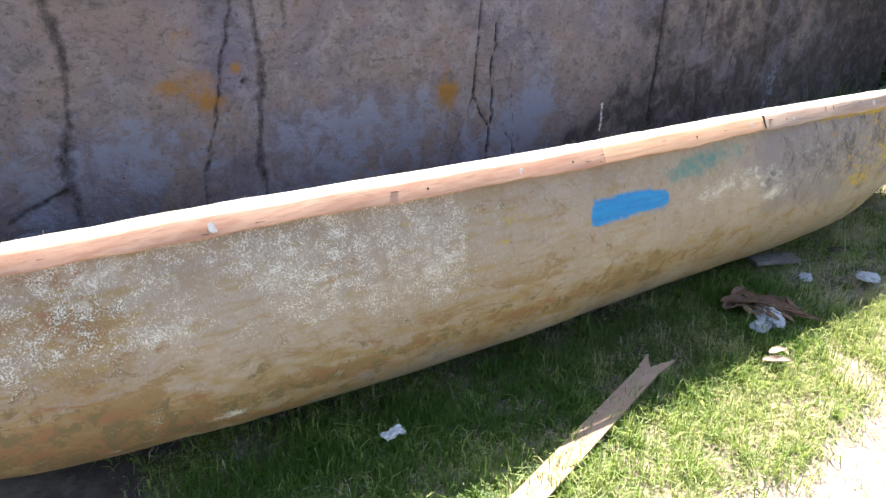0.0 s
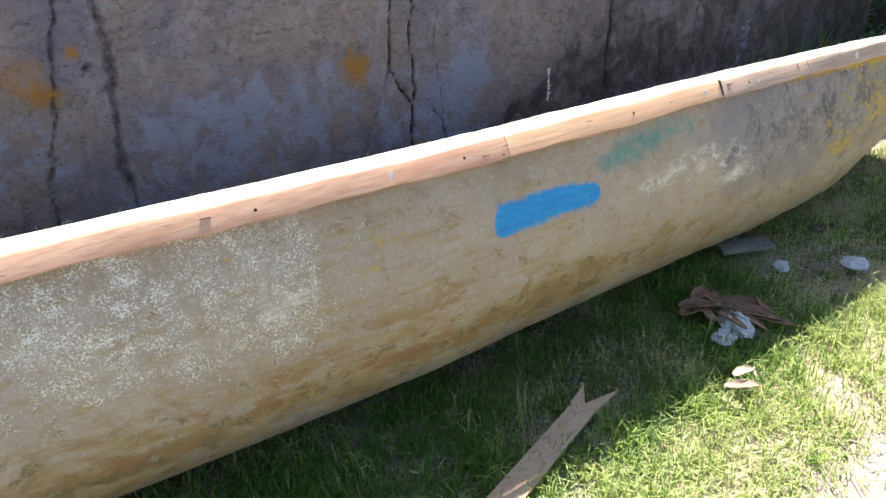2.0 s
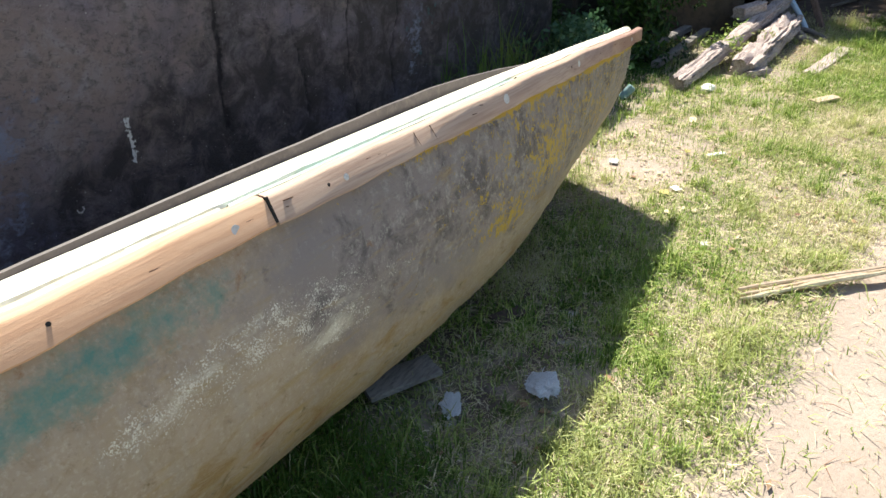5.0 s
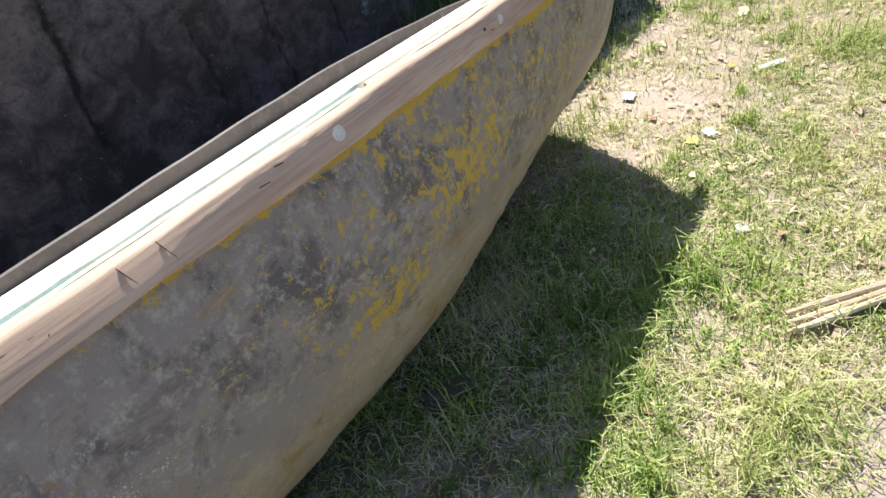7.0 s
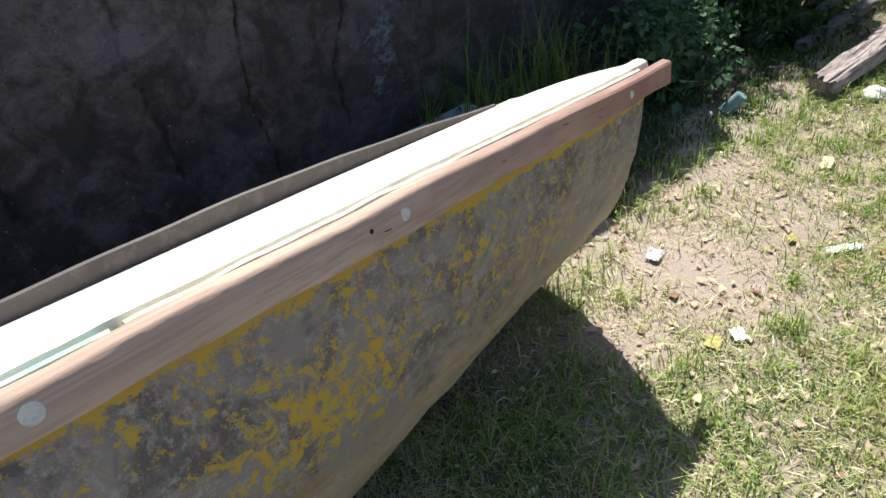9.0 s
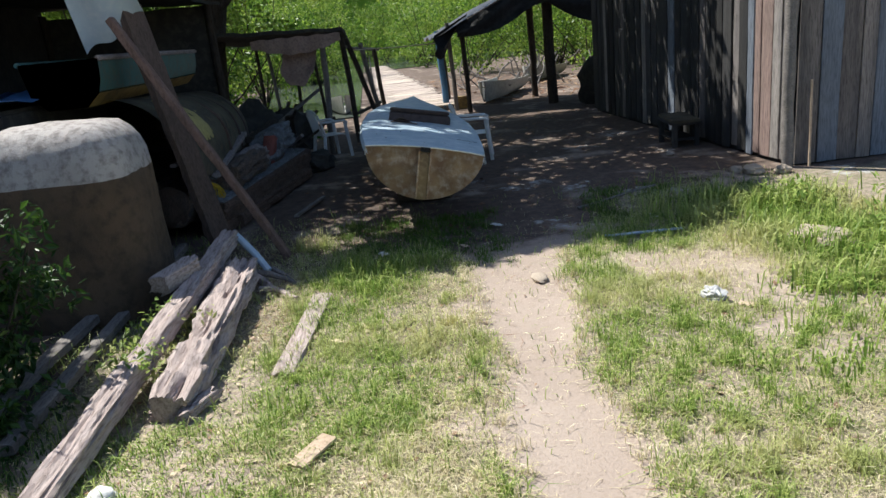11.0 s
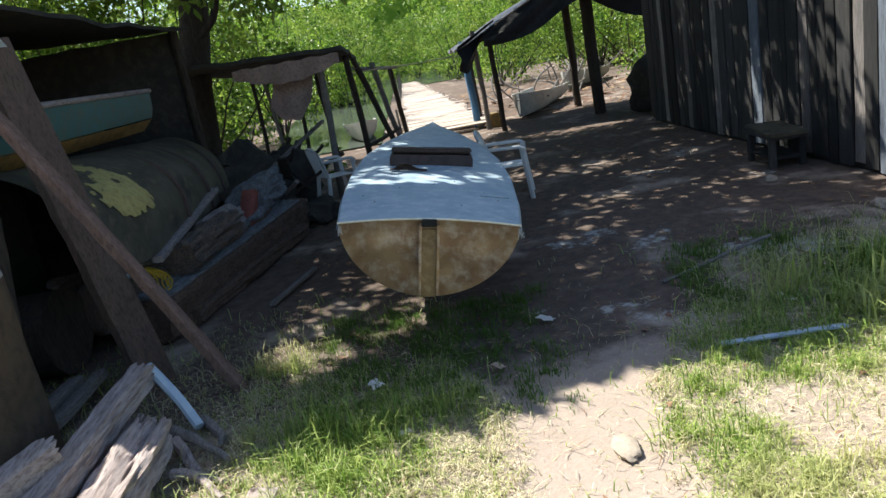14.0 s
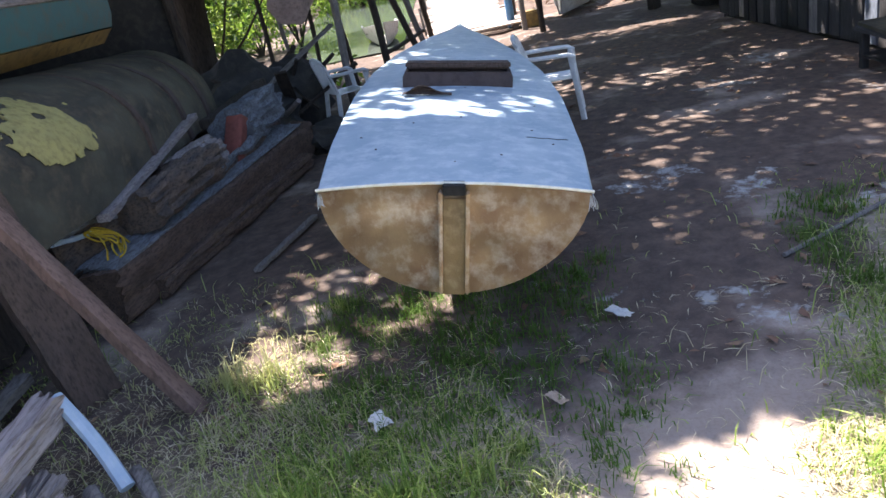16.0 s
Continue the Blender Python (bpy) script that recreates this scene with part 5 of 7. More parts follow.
solo("board", beam((3.56, 1.85, 0.06), (3.80, 1.73, 0.07), 0.11, 0.025, 0.004, 3, n=8), M_GREYWOOD, (3.6, 1.8, 0), "short grey board end under the canoe", "board")
solo("board", beam((4.2, 1.72, 0.02), (4.33, 1.66, 0.02), 0.07, 0.02, 0.003, 4, n=5), M_BROWNWOOD, (4.25, 1.7, 0), "small brown board piece under the canoe", "board")


def build_husk():
    h = thing("palm_stalk", (5.05, 0.85, 0), "split dry pale palm stalk lying on the path's edge", "stalk")
    a, b = Vector((4.86, 0.97, 0.03)), Vector((5.55, 0.36, 0.03))
    for k in range(4):
        o = Vector((0.012 * math.sin(k * 2.1), 0.014 * (k - 1.5), 0.008 * (k % 2)))
        part("fibre_strand", tube(lerp_path(a + o + Vector((0.02 * k, -0.01 * k, 0)), b + o * 0.6, 12, 0.03, k), [0.006 + 0.005 * math.sin(math.pi * i / 12) + 0.002 * (i % 3) for i in range(13)], 7, 0.004, k), M_CHIP if k % 2 else M_STRAW, h)


build_husk()
for k, (p, s, r, mt, lab) in enumerate([
        ((6.54, 1.456), (0.15, 0.05), -0.6, M_WHITE, "white torn paper strip on dry grass"),
        ((5.80, 1.55), (0.07, 0.06), 0.3, M_YELLOW, "yellow plastic scrap on sand"),
        ((5.88, 1.51), (0.07, 0.05), 0.9, M_WHITE, "white plastic scrap on sand"),
        ((5.55, 1.72), (0.09, 0.02), 0.5, M_CHIP, "pale wood splinter on sand"),
        ((6.1, 1.95), (0.09, 0.07), 0.2, M_PINKFIBRE, "crumpled clear plastic in the sand"),
        ((7.15, 1.77), (0.13, 0.06), 0.2, M_CHIP, "pale fallen leaf on sand"),
        ((6.5, 1.62), (0.06, 0.04), 0.2, M_YELLOW, "yellow dead leaf on sand"),
        ((7.09, 0.04), (0.15, 0.08), 0.8, M_WHITE, "white paper on the sandy path"),
        ((7.42, 1.2), (0.08, 0.03), 0.8, M_CHIP, "pale wood chip on dry grass"),
        ((9.02, -1.32), (0.10, 0.06), 0.9, M_CHIP, "pale wood chip beside a plastic bag"),
        ((11.04, -1.57), (0.16, 0.05), 0.2, M_WHITE, "white scrap on shaded ground"),
        ((11.37, -0.3), (0.14, 0.07), 0.6, M_WHITE, "white scrap on the shaded yard"),
        ((10.35, 0.55), (0.05, 0.08), 0.6, M_WHITE, "white paper scrap in the grass"),
        ((9.4, 0.85), (0.16, 0.05), 0.3, M_CHIP, "pale wood chip on grass"),
        ((9.25, 0.98), (0.14, 0.04), 1.0, M_CHIP, "pale wood chip on grass"),
        ((10.9, 0.7), (0.12, 0.08), 0.5, M_WHITE, "dusty white scrap on shaded grass"),
        ((10.85, 0.05), (0.1, 0.05), 0.5, M_CHIP, "pale chip on shaded ground"),
        ((6.9, 0.6), (0.05, 0.02), 0.5, M_CHIP, "pale splinter on dry grass"),
        ((5.3, 1.2), (0.05, 0.05), 0.7, M_WHITE, "white scrap at the shadow's edge")]):
    cloth_scrap("litter_scrap", (p[0], p[1], 0.0), s[0] * 0.85, s[1] * 0.8, r, mt, lab, "scrap", 0.012, k + 20, 0.35, 0.0015)
solo("board", beam((8.0, 1.12, 0.03), (8.17, 0.99, 0.045), 0.08, 0.015, 0.003, 8, n=5), M_CHIP, (8.07, 1.05, 0), "small tilted wood offcut on grass", "board")
solo("stone", lump((9.93, -0.34, 0.0), (0.085, 0.055, 0.022), 2, 0.25), M_STONE, (9.93, -0.34, 0), "flat sandy stone on the path", "stone")
solo("stone", lump((7.98, 1.88, 0.02), (0.07, 0.06, 0.035), 6, 0.4), M_WHITE, (7.98, 1.88, 0), "crumbly white lump in the sand", "stone")
solo("stone", lump((9.9, -2.35, 0.04), (0.22, 0.2, 0.07), 4, 0.4), M_STONE, (9.9, -2.35, 0), "low grey stone among weeds", "stone")
for k, (x, y, s) in enumerate([(12.15, -3.05, 0.09), (12.3, -2.95, 0.06), (12.05, -3.3, 0.07), (13.6, -2.8, 0.05)]):
    solo("stone", lump((x, y, s * 0.5), (s * 1.3, s, s * 0.7), k + 11, 0.35), M_STONE, (x, y, 0), "broken stone by the shed's foot", "stone", "stones by the shed")
solo("strip", beam((10.62, -1.03, 0.02), (10.56, -1.62, 0.025), 0.04, 0.012, 0.003, 2, n=8), M_SAIL, (10.6, -1.3, 0), "pale blue painted strip on the ground", "strip")
solo("stick", tube(lerp_path((11.6, -1.1, 0.02), (12.05, -2.0, 0.03), 8, 0.05, 2), 0.012, 6), M_GREYWOOD, (11.8, -1.5, 0), "thin grey stick on the shaded yard", "stick")


solo("plastic_bag", lump((9.17, -1.2, 0.035), (0.075, 0.06, 0.045), 14, 0.4, 4, 2.2), M_PINKFIBRE, (9.17, -1.2, 0), "crumpled pale plastic bag on grass", "bag")


def build_can():
    bm = bmesh.new()
    bmesh.ops.create_cone(bm, cap_ends=True, segments=16, radius1=0.033, radius2=0.033, depth=0.12)
    bmesh.ops.bevel(bm, geom=[e for e in bm.edges if len(e.link_faces) == 2 and e.calc_face_angle() > 1], offset=0.006, segments=2, affect="EDGES")
    bmesh.ops.transform(bm, matrix=pose(7.45, 2.36, 0.05, 35, 20, 0), verts=bm.verts)
    solo("can", bm, M_BUOY, (7.45, 2.36, 0), "small tilted drink can in shaded grass", "can")


build_can()

# ---- rotten timbers on the grass ----
def rotten(p0, p1, w, h, seed=0, crack=0.012, eat=0.3, n=90, roll=0.0):
    """A decayed timber: long splits along the grain, eaten edges and broken ends."""
    d, side, up = axis_frame(p0, p1, roll)
    p0, p1 = Vector(p0), Vector(p1)
    L = (p1 - p0).length
    rings = []
    for i in range(n + 1):
        f = i / n
        ring = []
        for j in range(44):
            t = 2 * math.pi * j / 44
            c, s = math.cos(t), math.sin(t)
            q = (abs(c) ** 6 + abs(s) ** 6) ** (-1 / 6)
            a, b = c * q * w / 2, s * q * h / 2
            l = f * L
            e = 1 - eat * max(0.0, noise.noise(Vector((l * 2.6 + seed * 3.1, c * 1.3, s * 1.3)))) - 0.4 * eat * max(0.0, noise.noise(Vector((l * 9 + seed, c * 2, s * 2 + 4))))
            g = abs(noise.noise(Vector((l * 1.0 + seed, a * 34, b * 30 + seed))))
            k = -crack * max(0.0, 1 - g * 6) + 0.35 * crack * noise.noise(Vector((l * 5, a * 90, b * 90)))
            o = d * noise.noise(Vector((a * 40, b * 40, seed))) * 0.07 if i in (0, n) else Vector((0, 0, 0))
            ring.append(p0.lerp(p1, f) + side * (a * e + c * k) + up * (b * e + s * k) + o)
        rings.append(ring)
    return loft(rings, True, True)



solo("timber", rotten((7.84, 2.10, 0.06), (10.93, 1.86, 0.30), 0.14, 0.12, 1, 0.016, 0.35, 150), M_ROT, (9.4, 1.98, 0), "long rotten squared timber propped on the ground", "timber")
solo("timber", rotten((8.58, 1.76, 0.06), (10.5, 1.70, 0.17), 0.23, 0.18, 6, 0.032, 0.6, 150), M_ROT, (9.5, 1.73, 0), "crumbling split log lying on the grass", "timber")
solo("timber_block", rotten((9.88, 2.12, 0.29), (10.16, 1.97, 0.33), 0.15, 0.12, 3, 0.008, 0.2, 20), M_ROT, (10.04, 2.03, 0.2), "rotten timber block on a beam", "block")
solo("timber", rotten((9.9, 1.92, 0.06), (10.75, 1.86, 0.12), 0.15, 0.10, 16, 0.03, 0.7, 70), M_ROT, (10.3, 1.9, 0), "rotten split log beside the beam", "timber")
solo("timber", rotten((8.55, 1.70, 0.035), (8.75, 1.60, 0.035), 0.07, 0.06, 9, 0.006, 0.4, 14), M_ROT, (8.6, 1.65, 0), "rotten wood lump beside a log", "timber")
solo("pole", beam((8.45, 2.46, 0.04), (11.6, 2.42, 0.10), 0.08, 0.06, 0.005, 2, n=20), M_GREYWOOD, (10, 2.45, 0), "long grey pole lying in the shade", "pole", "poles by the tank")
solo("pole", beam((8.40, 2.75, 0.04), (11.5, 2.52, 0.12), 0.09, 0.06, 0.005, 4, n=20), M_GREYWOOD, (10, 2.65, 0), "long grey pole lying in the shade", "pole", "poles by the tank")
solo("board", rotten((8.9, 1.27, 0.02), (10.06, 1.13, 0.03), 0.13, 0.028, 5, 0.004, 0.25, 50), M_ROT, (9.5, 1.2, 0), "grey weathered board flat on the grass", "board")
solo("pole", tube(lerp_path((10.94, 1.84, 0.33), (10.72, 1.58, 0.05), 8, 0.02, 3), [0.028] * 9, 8, 0.006), M_SAIL, (10.8, 1.7, 0), "pale blue dusty pole leaning off a timber", "pole")
for k, (a, b) in enumerate([((10.75, 1.72, 0.03), (10.35, 1.35, 0.04)), ((10.6, 1.66, 0.04), (10.2, 1.32, 0.03)), ((10.82, 1.6, 0.02), (10.5, 1.42, 0.05)), ((10.3, 1.6, 0.03), (10.05, 1.3, 0.04))]):
    solo("root", tube(lerp_path(a, b, 10, 0.12, k), [0.03 - 0.0015 * i for i in range(11)], 8, 0.012, k), M_ROT if k % 2 else M_GREYWOOD, a, "twisted grey root wood on the ground", "root", "root wood")
scraps("chip_pile", 600, (9.3, 10.6, 1.25, 1.7), 0.02, 0.06, 0.09, M_CHIP, "pale splinters of rotten wood beside the logs", "chips", 0.014)
scraps("chip_pile", 700, (9.3, 10.6, 1.28, 1.68), 0.015, 0.05, 0.18, M_DRYLEAF, "heap of brown wood chips beside the logs", "chips", 0.01)


# ---- leaves in clumps ----
def leaf_cloud(name, centres, per, size, material, spread=(1, 1, 1), ratio=0.45, droop=0.3, gen=None):
    """Leaves round the given centres (x, y, z, r): each a folded diamond."""
    g = gen or rng
    c = np.repeat(np.array([q[:3] for q in centres], float), per, 0)
    r = np.repeat(np.array([q[3] for q in centres], float), per)
    n = len(c)
    p = g.normal(0, 1, (n, 3))
    p /= np.linalg.norm(p, axis=1)[:, None]
    p = c + p * (r * g.uniform(0.25, 1.0, n) ** 0.5)[:, None] * np.array(spread)
    d = g.normal(0, 1, (n, 3)) - np.array([0, 0, droop])
    d /= np.linalg.norm(d, axis=1)[:, None]
    s = np.cross(d, g.normal(0, 1, (n, 3)) + np.array([0, 0, 1.5]))
    s /= np.linalg.norm(s, axis=1)[:, None] + 1e-6
    up = np.cross(s, d)
    L = (size * g.uniform(0.6, 1.35, n))[:, None]
    v = np.stack([p, p + d * L * 0.5 - s * L * ratio / 2 + up * L * 0.08, p + d * L, p + d * L * 0.5 + s * L * ratio / 2 + up * L * 0.08], 1).reshape(-1, 3)
    a = np.arange(n) * 4
    return raw(name, v, np.concatenate([np.stack([a, a + 1, a + 2], 1), np.stack([a, a + 2, a + 3], 1)]))


def stems(base, tops, r):
    vs, fs = [], []
    for k, t in enumerate(tops):
        bm = tube(lerp_path(base, t, 6, 0.12, k), [r * (1 - 0.12 * i) for i in range(7)], 5)
        o = len(vs)
        bm.verts.index_update()
        vs += [tuple(v.co) for v in bm.verts]
        fs += [[v.index + o for v in f.verts] for f in bm.faces]
        bm.free()
    return raw("stem", vs, fs)


def build_bushes():
    b = thing("herb_bush", (7.5, 2.85, 0), "low leafy green herb bush in the wall's shade", "bush")
    cs = [(7.55 + rng.normal(0, 0.17), 2.86 + rng.normal(0, 0.14), 0.10 + rng.uniform(0, 0.36), 0.13) for _ in range(60)]
    part("leaf_mass", leaf_cloud("leaf_mass", cs, 46, 0.055, M_BUSH, ratio=0.6), M_BUSH, b, flat=True)
    part("stem", stems((7.5, 2.86, 0), [c[:3] for c in cs[:12]], 0.008), M_SHRUB, b)
    s = thing("shrub", (8.97, 2.84, 0), "tall dark green shrub beside the wall's end", "shrub")
    cs = []
    while len(cs) < 74:
        z = rng.uniform(0.06, 1.2)
        w = 0.19 * (0.7 + 0.6 * math.sin(math.pi * min(1, z / 1.15)))
        cs.append((8.97 + rng.normal(0, w), 2.84 + rng.normal(0, w), z, 0.13))
    cs += [(8.95 + 0.1 * k, 3.0 + 0.09 * (k % 3), 1.2 + 0.11 * k, 0.07) for k in range(6)] + [(8.8 + 0.05 * k, 3.12, 1.15 + 0.13 * k, 0.06) for k in range(5)]
    part("leaf_mass", leaf_cloud("leaf_mass", cs, 62, 0.07, M_SHRUB, ratio=0.4), M_SHRUB, s, flat=True)
    part("stem", stems((8.97, 2.84, 0), [c[:3] for c in cs[:26]] + [cs[79][:3], cs[84][:3]], 0.011), M_BARK, s)
    for k, (x, y) in enumerate([(8.35, 2.95), (8.55, 2.6), (8.9, 3.3), (8.25, 3.2), (9.5, 3.3), (9.8, 3.5), (8.55, 3.65), (8.9, 3.95), (9.3, 4.1), (8.5, 4.1)]):
        h = 0.75 if y > 3.6 else 0.22
        q = thing("undergrowth", (x, y, 0), "low dark leafy undergrowth in the wall's shade", "plant", "undergrowth by the wall")
        cs = [(x + rng.normal(0, 0.15), y + rng.normal(0, 0.13), rng.uniform(0.02, h), 0.1) for _ in range(22 if h < 0.5 else 40)]
        part("leaf_mass", leaf_cloud("leaf_mass", cs, 34, 0.06, M_SHRUB, ratio=0.45), M_SHRUB, q, flat=True)
        part("stem", stems((x, y, 0), [c[:3] for c in cs[:8]], 0.005), M_BARK, q)
    for _ in range(4):
        x, y = rng.uniform(9.0, 11.6), rng.uniform(-3.3, -1.75)
        q = thing("weed", (x, y, 0), "bright green leafy weed beside the shed", "weed", "weeds by the shed")
        cs = [(x + rng.normal(0, 0.12), y + rng.normal(0, 0.12), rng.uniform(0.04, 0.2), 0.08) for _ in range(12)]
        part("leaf_mass", leaf_cloud("leaf_mass", cs, 14, 0.075, M_GRASS, ratio=0.35), M_GRASS, q, flat=True)
    w = thing("weed_clump", (8.95, 2.1, 0), "small bright weeds among the timbers", "weeds")
    cs = [(rng.uniform(8.8, 9.75), 2.0 + rng.normal(0, 0.12), rng.uniform(0.05, 0.24), 0.07) for _ in range(34)]
    part("leaf_mass", leaf_cloud("leaf_mass", cs, 16, 0.05, M_GRASS, ratio=0.4), M_GRASS, w, flat=True)
    part("stem", stems((9.2, 2.05, 0), [c[:3] for c in cs[:10]], 0.003), M_TALLGRASS, w)


build_bushes()
tufts("tall_grass", [(6.3, 3.0, 1.0), (6.55, 3.05, 1.2), (6.8, 2.95, 1.1), (6.95, 3.05, 1.0), (6.1, 3.1, 0.7), (5.7, 3.1, 0.5)], 60, 0.14, 0.3, 0.85, M_SHADEGRASS, "tall grass growing at the wall's foot, shade painted into its green", 0.008, 0.75)
# dense dark blades: the wall's shade painted in as grass colour
tufts("shade_grass", [(rng.uniform(5.7, 8.6), rng.uniform(2.25, 3.2), rng.uniform(0.5, 1.0)) for _ in range(170)], 60, 0.13, 0.04, 0.13, M_TALLGRASS, "grass by the wall, the wall's shade painted into its green", 0.006)
tufts("weed", [(rng.uniform(6.3, 8.3), rng.uniform(2.05, 2.4), rng.uniform(0.5, 1.0)) for _ in range(30)], 26, 0.05, 0.03, 0.12, M_GRASS, "small green weeds at the shadow's edge", 0.008)


# ---- rounded tank ----
def build_tank():
    rings = []
    cx, cy = 10.45, 2.75
    hx, hy = 0.43, 0.52
    prof = [(0.0, 1.0), (0.3, 1.0), (0.6, 1.0), (0.8, 1.0), (0.97, 0.99), (1.08, 0.965), (1.18, 0.91), (1.25, 0.83), (1.30, 0.71), (1.325, 0.5), (1.335, 0.2)]
    for z, k in prof:
        ring = []
        for i in range(56):
            t = 2 * math.pi * i / 56
            c, s = math.cos(t), math.sin(t)
            q = (abs(c) ** 4 + abs(s) ** 4) ** -0.25
            p = Vector((cx + hx * k * c * q, cy + hy * k * s * q, z))
            ring.append(p + noise.noise_vector(p * 2.5) * 0.02 + noise.noise_vector(p * 11) * 0.012)
        rings.append(ring)
    t = thing("water_tank", (cx, cy, 0), "rounded brown concrete tank, its shaded sides and sunlit rough grey top painted in", "tank")
    part("body", loft(rings[:5], True), M_TANK, t)
    part("top", loft(rings[4:], True, True), M_TANKTOP, t, "rough grey concrete top, painted paler as sunlit")


build_tank()
cloth_scrap("tarpaulin", (11.9, 3.75, 1.42), 2.2, 1.0, 0.1, M_BLUETARP, "crumpled blue tarpaulin over stacked things", "tarpaulin", 0.12, 61, 0.15)
solo("covered_crate", box((11.9, 3.75, 0.7), (2.1, 0.95, 1.44), 0.03), M_DARKTARP, (11.9, 3.75, 0), "dark covered stack behind the tank", "stack")
# invented dark mass that stands for the deep shade behind the tank
solo("sheeted_heap", lump((10.75, 4.6, 0.95), (0.75, 1.15, 1.25), 23, 0.22, 4, 1.2), M_DARKTARP, (10.75, 4.6, 0), "added dark mass filling the shaded area behind the tank", "heap")


def build_panel():
    p = thing("broken_panel", (9.45, 3.72, 0.7), "broken white board leaning on a stack in the shade", "panel")
    bm = bmesh.new()
    out = [(3.60, 0.74), (3.88, 0.80), (3.80, 1.02), (3.66, 1.22), (3.56, 1.20), (3.55, 0.95)]
    lo = [bm.verts.new((9.5 + 0.25 * (z - 0.74), y, z)) for y, z in out]
    hi = [bm.verts.new((9.515 + 0.25 * (z - 0.74), y, z)) for y, z in out]
    bm.faces.new(lo)
    bm.faces.new(hi[::-1])
    for i in range(len(out)):
        k = (i + 1) % len(out)
        bm.faces.new((lo[i], hi[i], hi[k], lo[k]))
    bmesh.ops.recalc_face_normals(bm, faces=bm.faces)
    part("board", bm, M_DUSTGREY, p, flat=True)
    part("strip", beam((9.49, 3.62, 0.80), (9.585, 3.78, 1.05), 0.02, 0.012, 0.002, 3, n=4), M_DARK, p, "dark strip across the board")
    part("prop", beam((9.56, 3.74, 0.0), (9.60, 3.70, 1.1), 0.05, 0.05, 0.004, 4, n=8), M_BARK, p)


build_panel()
cloth_scrap("litter_scrap", (9.15, 3.45, 0.0), 0.16, 0.12, 0.4, M_WHITE, "pale scrap in the dark undergrowth", "scrap", 0.03, 77)

# ---- leaning posts ----
solo("post", beam((11.45, 2.03, 0.0), (11.65, 2.47, 2.1), 0.22, 0.08, 0.008, 4, n=26, roll=0.5), M_BROWNWOOD, (11.45, 2.03, 0), "wide dusty brown plank post leaning back", "post")
solo("pole", beam((11.21, 1.48, 0.0), (11.32, 2.53, 2.0), 0.085, 0.06, 0.006, 5, n=26), M_SLIM, (11.21, 1.48, 0), "slim brown pole propped at a slant", "pole")
solo("pole", beam((10.85, 2.5, 0.0), (11.25, 2.55, 1.2), 0.09, 0.09, 0.008, 6, n=12), M_BARK, (10.85, 2.5, 0), "dark upright pole beside the tank", "pole")


# ---- overturned dark hull with a yellow patch ----
def build_dark_hull():
    h = thing("overturned_boat", (13.6, 2.85, 0), "overturned mossy dark boat with a yellow paint patch", "boat")
    cy, top = 2.95, 1.36

    def section(x, inset=0.0):
        r = interp(x, [11.6, 12.2, 13.6, 14.9, 15.25, 15.3], [0.66, 0.72, 0.72, 0.68, 0.6, 0.5]) + inset
        t = interp(x, [11.6, 12.2, 15.3], [top + 0.06, top + 0.02, top - 0.1])
        out = []
        for i in range(25):
            a = math.pi * i / 24
            p = Vector((x, cy - r * math.cos(a), t - 0.62 + 0.62 * math.sin(a) ** 0.8))
            if i in (0, 24):
                p.z = 0.60
            out.append(p + noise.noise_vector(p * 3) * 0.012)
        return out

    shell = part("shell", loft([section(x) for x in np.arange(11.6, 15.31, 0.1)], False), M_MOSSY, h)
    part("end_board", loft([section(15.3), [Vector((15.31, cy, 0.7)) + (p - Vector((15.3, cy, 0.7))) * 0.05 for p in section(15.3)]], False), M_MOSSY, h)
    for x in (13.35, 14.1, 14.7):
        ring = [[q + Vector((dx, 0, 0)) for q in section(x, k)] for dx, k in ((-0.03, 0.0), (-0.03, 0.02), (0.03, 0.02), (0.03, 0.0))]
        part("rib", loft(ring, False), M_HATCH if x > 13.5 else M_BROWNWOOD, h)

    def f(u, v):
        x = 11.85 + u * 1.25 + 0.07 * noise.noise(Vector((v * 5, u * 3, 1)))
        sec = section(x, 0.012)
        k = 1.4 + (10.0 + 1.6 * noise.noise(Vector((u * 4, 2, 7)))) * v
        i = int(k)
        return sec[i].lerp(sec[i + 1], k - i)

    pm = sheet(f, 190, 110, 0.004)
    drop = []
    for fc in pm.faces:
        c = fc.calc_center_median()
        e = math.hypot((c.x - 12.44) / 0.36, (c.z - 1.07) / 0.19) + 0.55 * noise.noise(c * 5) + 0.3 * noise.noise(c * 17)
        if e > 1.0 or noise.noise(c * 9 + Vector((3, 1, 0))) > 0.52:
            drop.append(fc)
    bmesh.ops.delete(pm, geom=drop, context="FACES")
    part("paint_patch", pm, M_YELLOW, shell, "flaking yellow paint patch")


build_dark_hull()
for k, (x, z) in enumerate([(12.0, 0.21), (13.3, 0.21), (14.8, 0.21)]):
    solo("support_log", tube([(x, 2.75, 0.29), (x + 0.02, 3.1, 0.29), (x, 3.7, 0.29)], 0.29, 12, 0.02, k), M_BARK, (x, 2.9, 0), "dark log under an overturned boat", "log", "support logs")


